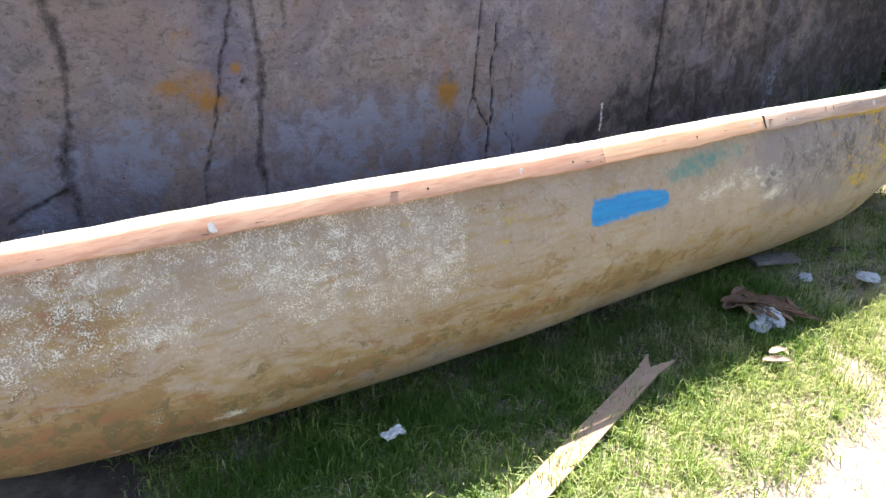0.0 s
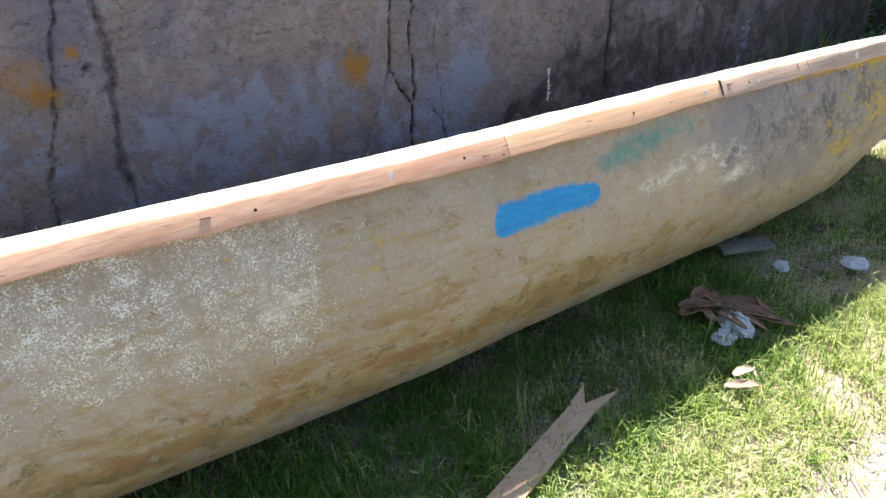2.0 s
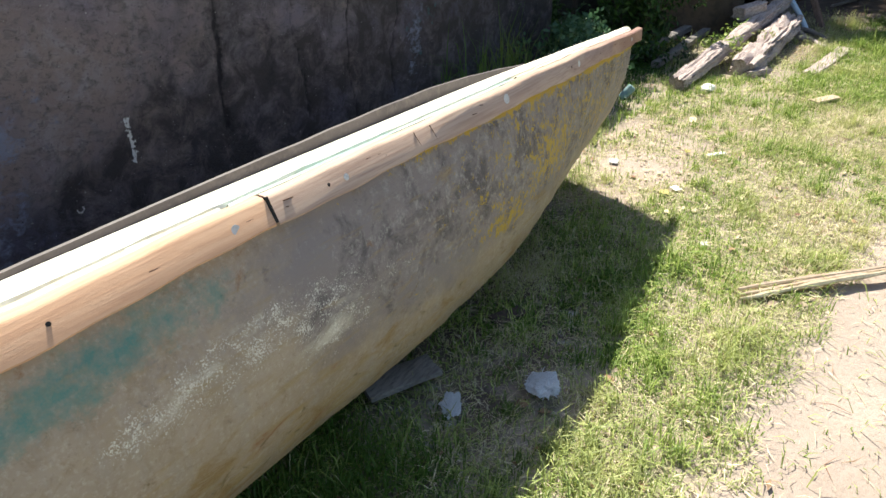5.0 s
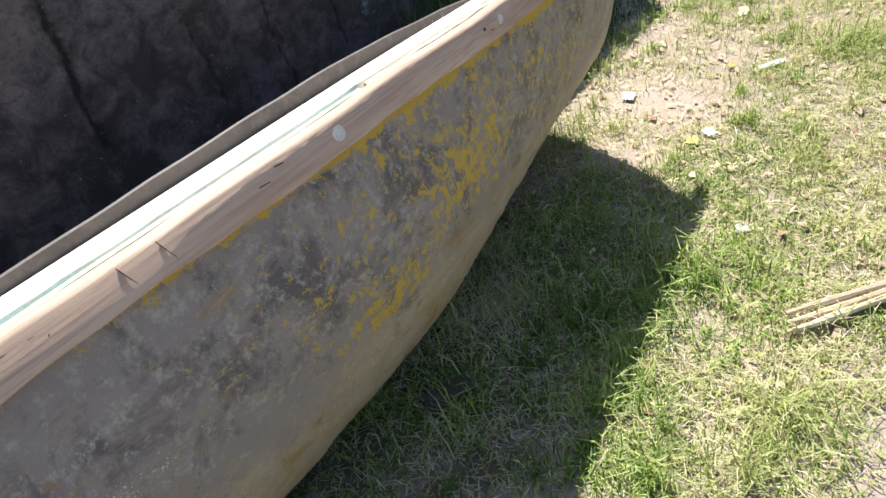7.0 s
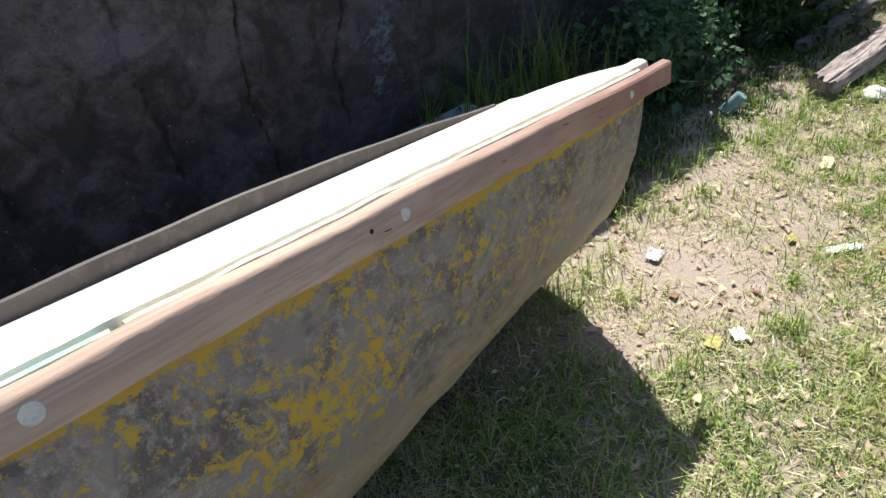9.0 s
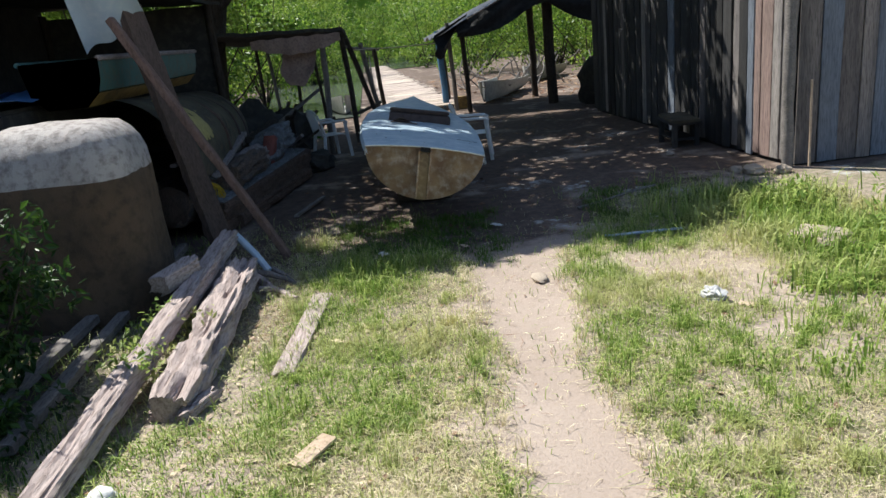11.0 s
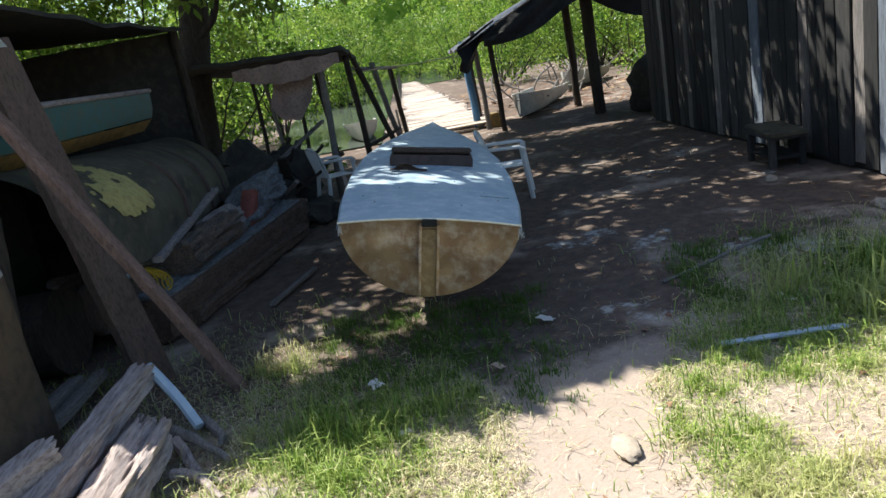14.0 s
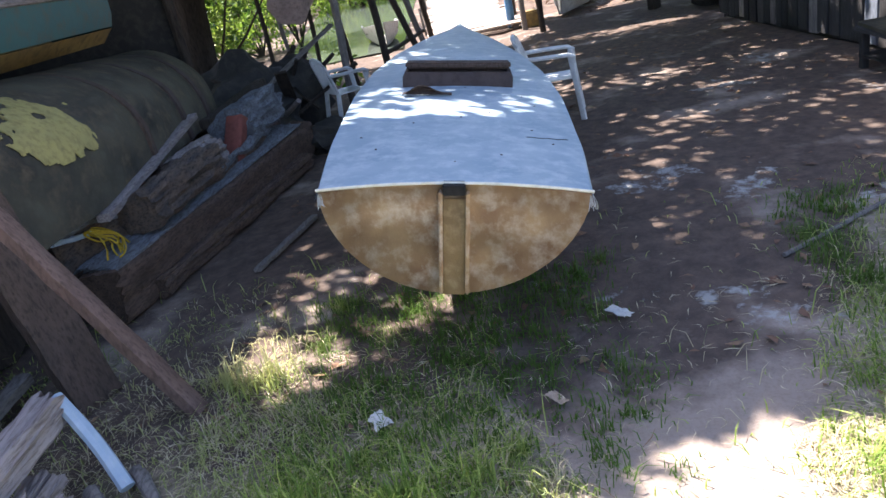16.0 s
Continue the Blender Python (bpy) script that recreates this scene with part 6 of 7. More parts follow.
# ---- teal and ochre boat, stacked above ----
def build_teal_boat():
    b = thing("teal_boat", (12.8, 2.95, 1.36), "small teal boat with an ochre bottom stacked on top", "boat")
    x0, x1 = 11.32, 14.55

    def section(x):
        f = (x - x0) / (x1 - x0)
        w = 0.30 + 0.06 * math.sin(math.pi * f)
        zb = 1.37 + 0.02 * f
        return [(x, 2.98 - w, zb + 0.36), (x, 2.98 - w * 0.96, zb + 0.2), (x, 2.98 - w * 0.85, zb + 0.1), (x, 2.98 - w * 0.5, zb), (x, 2.98 + w * 0.5, zb), (x, 2.98 + w * 0.85, zb + 0.1), (x, 2.98 + w, zb + 0.36)]

    xs = np.linspace(x0, x1, 24)
    part("topside", loft([section(x)[:2] + [tuple(Vector(section(x)[1]).lerp(Vector(section(x)[2]), 0.9))] for x in xs], False), M_TEAL, b)
    part("topside", loft([section(x)[5:] for x in xs], False), M_TEAL, b)
    part("bottom", loft([section(x)[2:6] for x in xs], False), M_OCHRE, b, "ochre painted bottom")
    for x, mt in ((x0, M_OCHRE), (x1, M_TEAL)):
        bm = bmesh.new()
        bm.faces.new([bm.verts.new(Vector(p)) for p in section(x)])
        bmesh.ops.solidify(bm, geom=bm.faces[:], thickness=0.03)
        part("transom", bm, mt, b)
    for s in (0, 6):
        part("gunwale", tube([section(x)[s] for x in xs], 0.022, 8), M_DUSTGREY if s == 0 else M_TEAL, b)
    part("thwart", box((11.42, 2.98, 1.7), (0.1, 0.56, 0.03), 0.008), M_PLASTIC, b)


build_teal_boat()


def sail_cloth(u, v):
    return (11.35 + 0.25 * v, 2.35 + 0.5 * u, 2.25 - 0.5 * v * (0.4 + 0.6 * u) + 0.04 * math.sin(u * 9))


solo("tarpaulin", sheet(sail_cloth, 14, 12), M_SAIL, (11.5, 2.6, 1.75), "pale blue tarpaulin hung over poles", "tarpaulin")


# ---- dugout canoe full of junk ----
def build_dugout():
    d = thing("dugout", (13.6, 2.05, 0), "old dark dugout canoe full of scrap wood", "canoe")
    ax = [(12.3, 2.68), (12.8, 2.54), (13.6, 2.34), (14.6, 2.19), (15.7, 2.12)]

    def rings_at(inset, top):
        rr = []
        for x in np.linspace(12.3, 15.7, 36):
            f = (x - 12.3) / 3.4
            cy = interp(x, [a[0] for a in ax], [a[1] for a in ax])
            w = (0.36 * math.sin(math.pi * (0.16 + 0.7 * f)) ** 0.6) - inset
            zb = 0.03 + inset + 0.1 * (abs(f - 0.5) * 2) ** 3
            zt = top + 0.10 * (abs(f - 0.5) * 2) ** 2
            ring = []
            for i in range(15):
                a = math.pi * i / 14
                p = Vector((x, cy - w * math.cos(a) * (1 + 0.1 * math.sin(a)), zt - (zt - zb) * math.sin(a) ** 0.7))
                ring.append(p + noise.noise_vector(p * 3.1) * 0.035 + noise.noise_vector(Vector((p.x * 4, p.y * 16, p.z * 16))) * 0.028)
            rr.append(ring)
        return rr

    outer, inner = rings_at(0.0, 0.44), rings_at(0.045, 0.44)
    part("shell", loft([o + n[::-1] for o, n in zip(outer, inner)], True, True), M_JUNK, d, "dark split dugout shell")
    for side in (0, 14):
        part("rim", tube([r[side] + Vector((0, 0, 0.01)) for r in outer], [0.03 + 0.01 * math.sin(i * 1.3) for i in range(len(outer))], 7, 0.03, side), M_DUSTBLUE if side == 0 else M_JUNK, d, "dusty worn rim")
    part("end_block", lump((12.33, 2.66, 0.3), (0.09, 0.2, 0.2), 81, 0.25), M_BROWNWOOD, d, "rotten brown end block")
    return d


build_dugout()
for k, (a, b, w, mt, lab) in enumerate([
        ((12.12, 2.52, 0.60), (13.93, 2.5, 0.51), 0.055, M_ROT, "brown pole lying across scrap wood"),
        ((12.43, 2.22, 0.42), (14.22, 2.22, 0.61), 0.075, M_DUSTGREY, "grey board lying across the dugout"),
        ((13.55, 2.38, 0.46), (14.45, 2.22, 0.45), 0.12, M_RED, "faded red board in the scrap pile"),
        ((12.35, 2.45, 0.46), (12.75, 2.4, 0.47), 0.12, M_RED, "faded red board in the scrap pile"),
        ((13.0, 2.45, 0.44), (13.4, 2.38, 0.46), 0.11, M_RED, "faded red board in the scrap pile"),
        ((14.05, 2.0, 0.30), (14.35, 1.93, 0.51), 0.15, M_RED, "red-brown block on the dusty log"),
        ((12.2, 2.42, 0.40), (12.75, 2.36, 0.42), 0.05, M_SAIL, "pale blue stick in the scrap pile"),
        ((14.4, 2.2, 0.5), (16.0, 2.1, 0.55), 0.12, M_BARK, "dark log behind the dugout"),
        ((15.4, 2.6, 0.3), (17.6, 1.5, 0.85), 0.06, M_GREYWOOD, "grey pole leaning on dark scrap"),
        ((12.6, 1.55, 0.03), (13.4, 1.32, 0.03), 0.05, M_GREYWOOD, "thin grey board on the yard")]):
    solo("scrap_board", beam(a if a[2] < 0.4 else (a[0], a[1], a[2] + 0.14), b if b[2] < 0.5 else (b[0], b[1], b[2] + 0.14), w, w * 0.6, 0.006, k + 30, n=14), mt, a, lab, "board", "scrap wood")
for k, (c, s, mt) in enumerate([((13.62, 2.08, 0.5), (0.2, 0.14, 0.13), M_DUSTGREY), ((14.75, 1.95, 0.56), (0.4, 0.2, 0.16), M_DUSTBLUE), ((13.2, 2.15, 0.46), (0.5, 0.2, 0.13), M_JUNK), ((16.0, 2.1, 0.3), (0.5, 0.35, 0.3), M_DARKTARP),
                                  ((16.6, 2.5, 0.45), (0.7, 0.5, 0.45), M_DARKTARP), ((17.3, 2.0, 0.35), (0.5, 0.4, 0.4), M_DARKTARP), ((15.6, 1.5, 0.1), (0.35, 0.2, 0.16), M_DARKTARP)]):
    solo("scrap_lump", rotten((c[0] - s[0], c[1] + 0.06, c[2]), (c[0] + s[0], c[1] - 0.06, c[2] + 0.03), 2 * s[1], 2 * s[2], k + 40, 0.03, 0.5, 24, 0.3 * math.sin(k)) if k < 3 else lump(c, s, k + 40, 0.45), mt, c, "dusty lump of scrap in the heap", "scrap", "scrap heap")
brush = thing("brush_pile", (16.6, 2.4, 0), "dark tangle of sticks and boards under the lean-to", "brush pile")
bg = np.random.default_rng(61)
for k in range(60):
    x, y = float(bg.uniform(15.4, 18.2)), float(bg.uniform(1.75, 3.3))
    a = Vector((x, y, float(bg.uniform(0.0, 0.35))))
    b = a + Vector((float(bg.uniform(-0.7, 0.7)), float(bg.uniform(-0.6, 0.6)), float(bg.uniform(0.05, 0.55))))
    part("stick", tube(lerp_path(a, b, 5, 0.06, k), float(bg.uniform(0.012, 0.035)), 6, 0.005, k) if k % 3 else beam(a, b, 0.12, 0.025, 0.005, k, n=6), M_BARK if k % 5 else M_DUSTGREY, brush)
log = thing("squared_log", (13.7, 2.0, 0), "large squared dark log with a dusty top beside the dugout", "log")
part("body", rotten((12.22, 2.28, 0.17), (15.3, 1.70, 0.20), 0.26, 0.34, 17, 0.008, 0.22, 110, -0.12), M_BROWNLOG, log)
part("dusty_top", rotten((12.26, 2.275, 0.335), (15.1, 1.74, 0.380), 0.255, 0.024, 19, 0.003, 0.16, 90, -0.12), M_DUSTBLUE, log, "dusty blue-grey worn top face")
part("split", rotten((12.5, 2.12, 0.07), (14.9, 1.62, 0.08), 0.14, 0.14, 21, 0.02, 0.5, 80), M_BROWNLOG, log, "dark split slab at the log's foot")
solo("float", lump((14.05, 2.45, 0.68), (0.10, 0.10, 0.11), 3, 0.12), M_BUOY, (14.05, 2.45, 0.6), "round blue-green fishing float on scrap", "float")
solo("bottle", tube([(12.72, 2.22, 0.53), (12.86, 2.22, 0.54), (12.9, 2.22, 0.54), (12.94, 2.22, 0.54)], [0.03, 0.03, 0.015, 0.015], 10), M_GREENP, (12.8, 2.22, 0.5), "green plastic bottle on scrap wood", "bottle")
rope = thing("rope", (12.42, 2.1, 0.5), "frayed yellow rope hanging over the dugout", "rope")
for k in range(9):
    a, b, c = (float(rng.uniform(-1, 1)) for _ in range(3))
    part("rope_strand", tube(lerp_path((12.46 + 0.05 * a, 2.36, 0.50), (12.45 + 0.09 * b, 2.24, 0.44), 4, 0.05, k)
                             + lerp_path((12.45 + 0.10 * b, 2.22, 0.41), (12.47 + 0.14 * c, 2.20, 0.30 + 0.06 * a), 6, 0.07, k + 9), 0.0055, 6, 0.008, k), M_YROPE, rope)


# ---- pale blue decked boat ----
def build_blue_boat():
    b = thing("decked_boat", (13.6, 0.25, 0.3), "small boat with pale blue deck and amber transom", "boat")
    L = 5.55
    heel = radians(11.0)
    yaw = math.atan2(-0.25, L)
    M = Matrix.Translation((11.08, 0.27, 0.76)) @ Matrix.Rotation(yaw, 4, "Z") @ Matrix.Rotation(heel, 4, "X")

    def half(f):
        return interp(f, [0, 0.12, 0.3, 0.45, 0.62, 0.78, 0.9, 0.97, 1.0], [0.475, 0.54, 0.59, 0.58, 0.49, 0.33, 0.17, 0.06, 0.012])

    def depth(f):
        return interp(f, [0, 0.3, 0.6, 0.85, 1.0], [0.39, 0.44, 0.42, 0.29, 0.10])

    st = np.linspace(0, 1, 34)

    def rake(f, z):
        return f * L + (0.02 if f < 0.02 else 0.0)

    rings = []
    for f in st:
        w, dp = half(f), depth(f)
        rings.append([M @ Vector((rake(f, 0), w * math.cos(a) * (1 if abs(math.cos(a)) < 0.98 else 0.99), -dp * (abs(math.sin(a)) ** 1.08))) for a in np.linspace(0, math.pi, 25)])
    part("hull", loft(rings, False), M_TRANSOM, b)
    # deck with a camber and a cockpit opening
    us = sorted(set(list(np.linspace(0, 1, 40)) + [0.335, 0.388]))
    bm = bmesh.new()
    cols = [-1, -0.97, -0.8, -0.6, -0.52, -0.3, 0, 0.3, 0.52, 0.6, 0.8, 0.97, 1]
    grid = []
    for f in us:
        w = half(f) + 0.012
        grid.append([bm.verts.new(M @ Vector((f * L - 0.015, -w * c, 0.035 * (1 - c * c) + (0.004 if abs(c) < 1 else -0.03) + 0.004 * noise.noise(Vector((f * 9, c * 3, 0)))))) for c in cols])
    for i in range(len(us) - 1):
        for j in range(len(cols) - 1):
            if us[i] >= 0.335 - 1e-6 and us[i + 1] <= 0.388 + 1e-6 and 4 <= j <= 7:
                continue
            bm.faces.new((grid[i][j], grid[i][j + 1], grid[i + 1][j + 1], grid[i + 1][j]))
    bmesh.ops.recalc_face_normals(bm, faces=bm.faces)
    part("deck", bm, M_BLUEDECK, b, "pale blue painted deck")
    xa, xb = 0.335 * L, 0.388 * L
    w = half(0.36) * 0.53
    for y in (-w, w):
        part("coaming", box((0, 0, 0), (xb - xa + 0.03, 0.02, 0.1), 0.004, M @ pose((xa + xb) / 2, y, 0.045)), M_HATCH, b)
    for x in (xa, xb):
        part("coaming", box((0, 0, 0), (0.02, 2 * w, 0.11), 0.004, M @ pose(x, 0, 0.06)), M_HATCH, b)
    part("cockpit_floor", box((0, 0, 0), (xb - xa, 2 * w, 0.02), 0, M @ pose((xa + xb) / 2, 0, -0.2)), M_HATCH, b)
    part("crossbeam", box((0, 0, 0), (0.12, 2 * w + 0.02, 0.035), 0.01, M @ pose(xb - 0.03, 0, 0.12)), M_BROWNWOOD, b, "brown wooden bar across the cockpit")
    # transom with a central channel
    bm = bmesh.new()
    ang = np.linspace(0, math.pi, 33)
    rim = [bm.verts.new(M @ Vector((-0.004, 0.475 * math.cos(a), -0.386 * abs(math.sin(a)) ** 1.08))) for a in ang]
    rim += [bm.verts.new(M @ Vector((-0.004, y, 0.032 * (1 - (y / 0.475) ** 2)))) for y in np.linspace(-0.46, 0.46, 13)]
    bm.faces.new(rim)
    bmesh.ops.solidify(bm, geom=bm.faces[:], thickness=0.02)
    stern = part("transom", bm, M_TRANSOM, b, "amber fibreglass transom")
    for s in (-1, 1):
        part("channel_side", box((0, 0, 0), (0.05, 0.014, 0.385), 0.005, M @ pose(-0.024, 0.047 * s, -0.178)), M_TRANSOM, stern)
    part("channel_back", box((0, 0, 0), (0.012, 0.08, 0.37), 0.003, M @ pose(-0.012, 0, -0.20)), M_TRANSOM2, stern)
    part("slot", box((0, 0, 0), (0.062, 0.078, 0.036), 0.003, M @ pose(-0.016, 0, 0.0225)), M_DARK, stern, "dark slot at the deck's edge")
    part("deck_edge", tube([M @ Vector((-0.012, y, 0.01 + 0.03 * (1 - (y / 0.48) ** 2))) for y in np.linspace(-0.48, 0.48, 15)], 0.006, 8), M_GLASS, b, "cream fibreglass edge")
    part("crack", tube([M @ Vector((0.62 + 0.006 * math.sin(k * 1.9), -0.30 - 0.022 * k, 0.042 - 0.0016 * k)) for k in range(9)], 0.0016, 5), M_DARK, b, "thin dark crack in the deck")
    for k in range(16):
        fx, c = 0.25 + 0.11 * k, 0.42 * math.sin(k * 2.7)
        part("speck", lump(M @ Vector((fx, -c, 0.035 * (1 - (c / 0.55) ** 2) + 0.005)), (0.006, 0.006, 0.003), k, 0.4, 1), M_HATCH, b)
    for sy in (-1, 1):
        for k in range(14):
            a = M @ Vector((-0.012 + 0.006 * (k % 4), sy * (0.468 + 0.004 * (k % 3)), -0.005 - 0.003 * (k % 5)))
            part("loose_fibre", tube(lerp_path(a, a + Vector((-0.004 * (k % 3), sy * 0.012 * math.sin(k * 1.3), -0.03 - 0.008 * (k % 4))), 4, 0.012, k), 0.0012, 4), M_FIBRE, b)
    part("fitting", box((0, 0, 0), (0.05, 0.09, 0.02), 0.008, M @ pose(xb + 0.35, -0.03, 0.045)), M_HATCH, b)
    solo("leaf_scrap", sheet(lambda u, v: M @ Vector((0.275 * L + 0.06 * math.sin(v * 3), 0.30 - 0.27 * u, 0.045 + 0.06 * math.sin(math.pi * u) * (1 - v) * (0.6 + 0.4 * math.sin(u * 5)) + 0.002)), 10, 6, 0.003),
         M_BROWNWOOD, M @ Vector((0.275 * L, 0.2, 0.04)), "brown curled cardboard scrap on the deck", "scrap")
    return M


MB = build_blue_boat()
for k, x in enumerate((12.7, 14.9)):
    solo("trestle_log", tube([(x, -0.05, 0.17), (x, 0.2, 0.175), (x, 0.5, 0.18)], 0.17, 12, 0.015, k), M_BARK, (x, 0.25, 0), "dark log under the decked boat", "log", "trestle logs")


# ---- white plastic chairs ----
def build_chair():
    c = thing("plastic_chair", (0, 0, 0), "white moulded plastic armchair on the yard", "chair", "plastic chairs")

    def seat(u, v):
        return (-0.2 + 0.42 * u, -0.21 + 0.42 * v, 0.42 - 0.02 * math.sin(math.pi * u) * math.sin(math.pi * v) - 0.03 * (u > 0.95))

    part("seat", sheet(seat, 12, 10, 0.012), M_PLASTIC, c)
    for sx, sy in ((0.2, 0.23), (0.2, -0.23), (-0.22, 0.2), (-0.22, -0.2)):
        top = Vector((sx * 0.95, sy * 0.98, 0.62 if sx > 0 else 0.42))
        part("leg", beam(Vector((sx * 1.25, sy * 1.12, 0)), top, 0.055, 0.03, 0.0, 1, n=4, roll=0.6), M_PLASTIC, c)
    for s in (1, -1):
        part("armrest", tube([(-0.27, 0.22 * s, 0.66), (-0.15, 0.26 * s, 0.655), (0.05, 0.27 * s, 0.65), (0.17, 0.26 * s, 0.645), (0.22, 0.245 * s, 0.615), (0.215, 0.235 * s, 0.56)], 0.022, 8), M_PLASTIC, c)
        part("back_post", tube([(-0.21, 0.2 * s, 0.42), (-0.26, 0.21 * s, 0.62), (-0.31, 0.20 * s, 0.78), (-0.33, 0.15 * s, 0.84)], 0.018, 8), M_PLASTIC, c)
    part("top_rail", tube([(-0.33, -0.16, 0.83), (-0.345, -0.08, 0.865), (-0.35, 0, 0.875), (-0.345, 0.08, 0.865), (-0.33, 0.16, 0.83)], 0.02, 8), M_PLASTIC, c)
    for y in (-0.12, -0.06, 0, 0.06, 0.12):
        part("back_slat", beam((-0.215, y, 0.42), (-0.345, y, 0.86), 0.035, 0.008, 0.0, 1, n=6), M_PLASTIC, c)
    return c


chair = build_chair()
chair.matrix_basis = pose(14.95, -0.66, 0, 0, 0, -100) @ Matrix.Scale(0.86, 4)
other = copy_thing(chair, pose(16.6, 1.35, 0.0, 0, 0, -60))


# ---- plank shed ----
def build_shed():
    s = thing("plank_shed", (15, -5, 0), "old weathered plank shed with dark gaps", "shed")
    y0, h = -3.5, 2.75
    x = 12.32
    k = 0
    pl = []
    while x < 18.6:
        w = float(rng.uniform(0.13, 0.23))
        t = 0.022 + 0.008 * float(rng.uniform())
        o = float(rng.uniform(-0.012, 0.012))
        pl.append((beam((x + w / 2, y0 + o, 0.02 + 0.05 * float(rng.uniform())), (x + w / 2 + float(rng.uniform(-0.015, 0.015)), y0 + o, h), w - 0.018, t, 0.004, k, n=14),
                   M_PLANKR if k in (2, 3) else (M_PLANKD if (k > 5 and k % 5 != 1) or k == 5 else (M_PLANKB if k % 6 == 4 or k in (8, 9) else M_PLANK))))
        x += w
        k += 1
    y = -3.55
    while y > -7.5:
        w = float(rng.uniform(0.14, 0.24))
        o = float(rng.uniform(-0.012, 0.012))
        pl.append((beam((12.27 + o, y - w / 2, 0.02), (12.27 + o, y - w / 2 + float(rng.uniform(-0.015, 0.015)), h), w - 0.01, 0.024, 0.003, k, n=10, roll=math.pi / 2),
                   M_PLANKB if k % 3 == 1 else M_PLANK))
        y -= w
        k += 1
    part("corner_post", tube(lerp_path((12.25, -3.47, 0), (12.25, -3.45, 2.75), 14, 0.03, 2), [0.055 + 0.006 * math.sin(i * 1.7) for i in range(15)], 10, 0.008), M_GREYWOOD, s, "knotty grey corner post")
    part("batten", beam((12.18, -3.66, 0), (12.2, -3.66, 0.86), 0.02, 0.02, 0.002, 3), M_CHIP, s)
    part("back_wall", box((15.4, -7.5, h / 2), (6.3, 0.03, h), 0), M_PLANK, s)
    part("end_wall", box((18.6, -5.5, h / 2), (0.03, 4.0, h), 0), M_PLANK, s)
    # added near-black sheets behind the planks stand for the dark in the gaps
    part("gap_shade", box((15.45, -3.545, h / 2), (6.2, 0.02, h), 0), M_DARK, s)
    part("gap_shade", box((12.32, -5.5, h / 2), (0.02, 3.9, h), 0), M_DARK, s)
    part("roof", box((15.4, -5.4, h + 0.06), (6.9, 4.8, 0.05), 0.01, pose(0, 0, 0, 3, 0, 0)), M_TIN, s)
    for bm, mt in pl:
        part("plank", bm, mt, s)


build_shed()
stand = thing("work_stand", (14.3, -3.2, 0), "low dark stand beside the shed", "stand")
part("top", beam((13.95, -3.17, 0.30), (14.65, -3.24, 0.305), 0.36, 0.04, 0.006, 15, n=8, chew=0.1), M_PLANKD, stand)
part("shelf", beam((14.0, -3.19, 0.10), (14.6, -3.22, 0.10), 0.30, 0.03, 0.006, 16, n=8), M_PLANKD, stand)
for x, y in ((14.02, -3.04), (14.58, -3.10), (14.02, -3.32), (14.58, -3.36)):
    part("leg", beam((x, y, 0), (x, y, 0.285), 0.06, 0.06, 0.004, int(x * 9), n=4), M_PLANKD, stand)
solo("board", beam((13.9, -3.14, 0.335), (14.65, -3.26, 0.34), 0.34, 0.035, 0.006, 13, n=10, chew=0.1), M_MOSSY, (14.3, -3.2, 0.32), "pale mossy slab on a low stand", "slab")
solo("scrap_lump", lump((20.2, -4.5, 0.4), (0.9, 0.9, 0.6), 71, 0.3), M_DARKTARP, (20.2, -4.5, 0), "dark heap of things by the shed", "heap")


# ---- black sheet shelter by the jetty ----
def build_shelter():
    s = thing("shelter", (21.5, -3, 0), "open shelter roofed with torn black plastic sheet", "shelter")

    def roof(u, v):
        y = -0.75 - 4.6 * u
        z = 1.60 + 0.85 * min(1, u / 0.42) - 0.9 * max(0, u - 0.5)
        z += 0.06 * noise.noise(Vector((u * 6, v * 5, 2))) + 0.04 * math.sin(v * 13 + u * 5) * (1 - u)
        return (20.4 + 3.0 * v + 0.12 * noise.noise(Vector((u * 8, v, 4))), y, z)

    part("plastic_sheet", sheet(roof, 30, 20, 0.006), M_TARP, s, "torn black plastic sheet")

    def flap(u, v):
        return (20.42 + 1.2 * u * 0.3 + 0.05 * math.sin(v * 7), -0.75 - 0.75 * u + 0.03 * math.sin(v * 9), 1.66 + 0.36 * u - v * (0.42 + 0.16 * math.sin(u * 8)) * (1 - 0.35 * u))

    part("flap", sheet(flap, 14, 8, 0.006), M_TARP, s, "hanging black plastic flap")

    def flap2(u, v):
        k = 0.1 + 0.9 * u
        z = 1.60 + 0.85 * min(1, k / 0.42) - 0.9 * max(0, k - 0.5)
        return (20.39 + 0.05 * math.sin(v * 7 + u * 12), -0.75 - 4.6 * k, z - v * (0.22 + 0.25 * abs(math.sin(u * 7)) + 0.25 * u))

    part("flap", sheet(flap2, 24, 6, 0.006), M_TARP, s)
    for (x, y), h, r, mt in [((20.9, -1.42), 1.95, 0.05, M_BARK), ((21.6, -1.2), 1.9, 0.05, M_GREYWOOD), ((22.4, -1.05), 1.75, 0.075, M_BLUEPOST), ((20.9, -3.25), 2.5, 0.11, M_BARK), ((22.8, -3.3), 2.5, 0.08, M_BARK), ((20.9, -5.2), 2.4, 0.08, M_BARK), ((23.2, -5.2), 2.3, 0.08, M_BARK), ((23.2, -1.2), 1.7, 0.06, M_BARK)]:
        part("post", tube(lerp_path((x, y, 0), (x, y + 0.05, h), 8, 0.04, x), r, 9, 0.01), mt, s, "blue painted post" if mt is M_BLUEPOST else "")
    return s


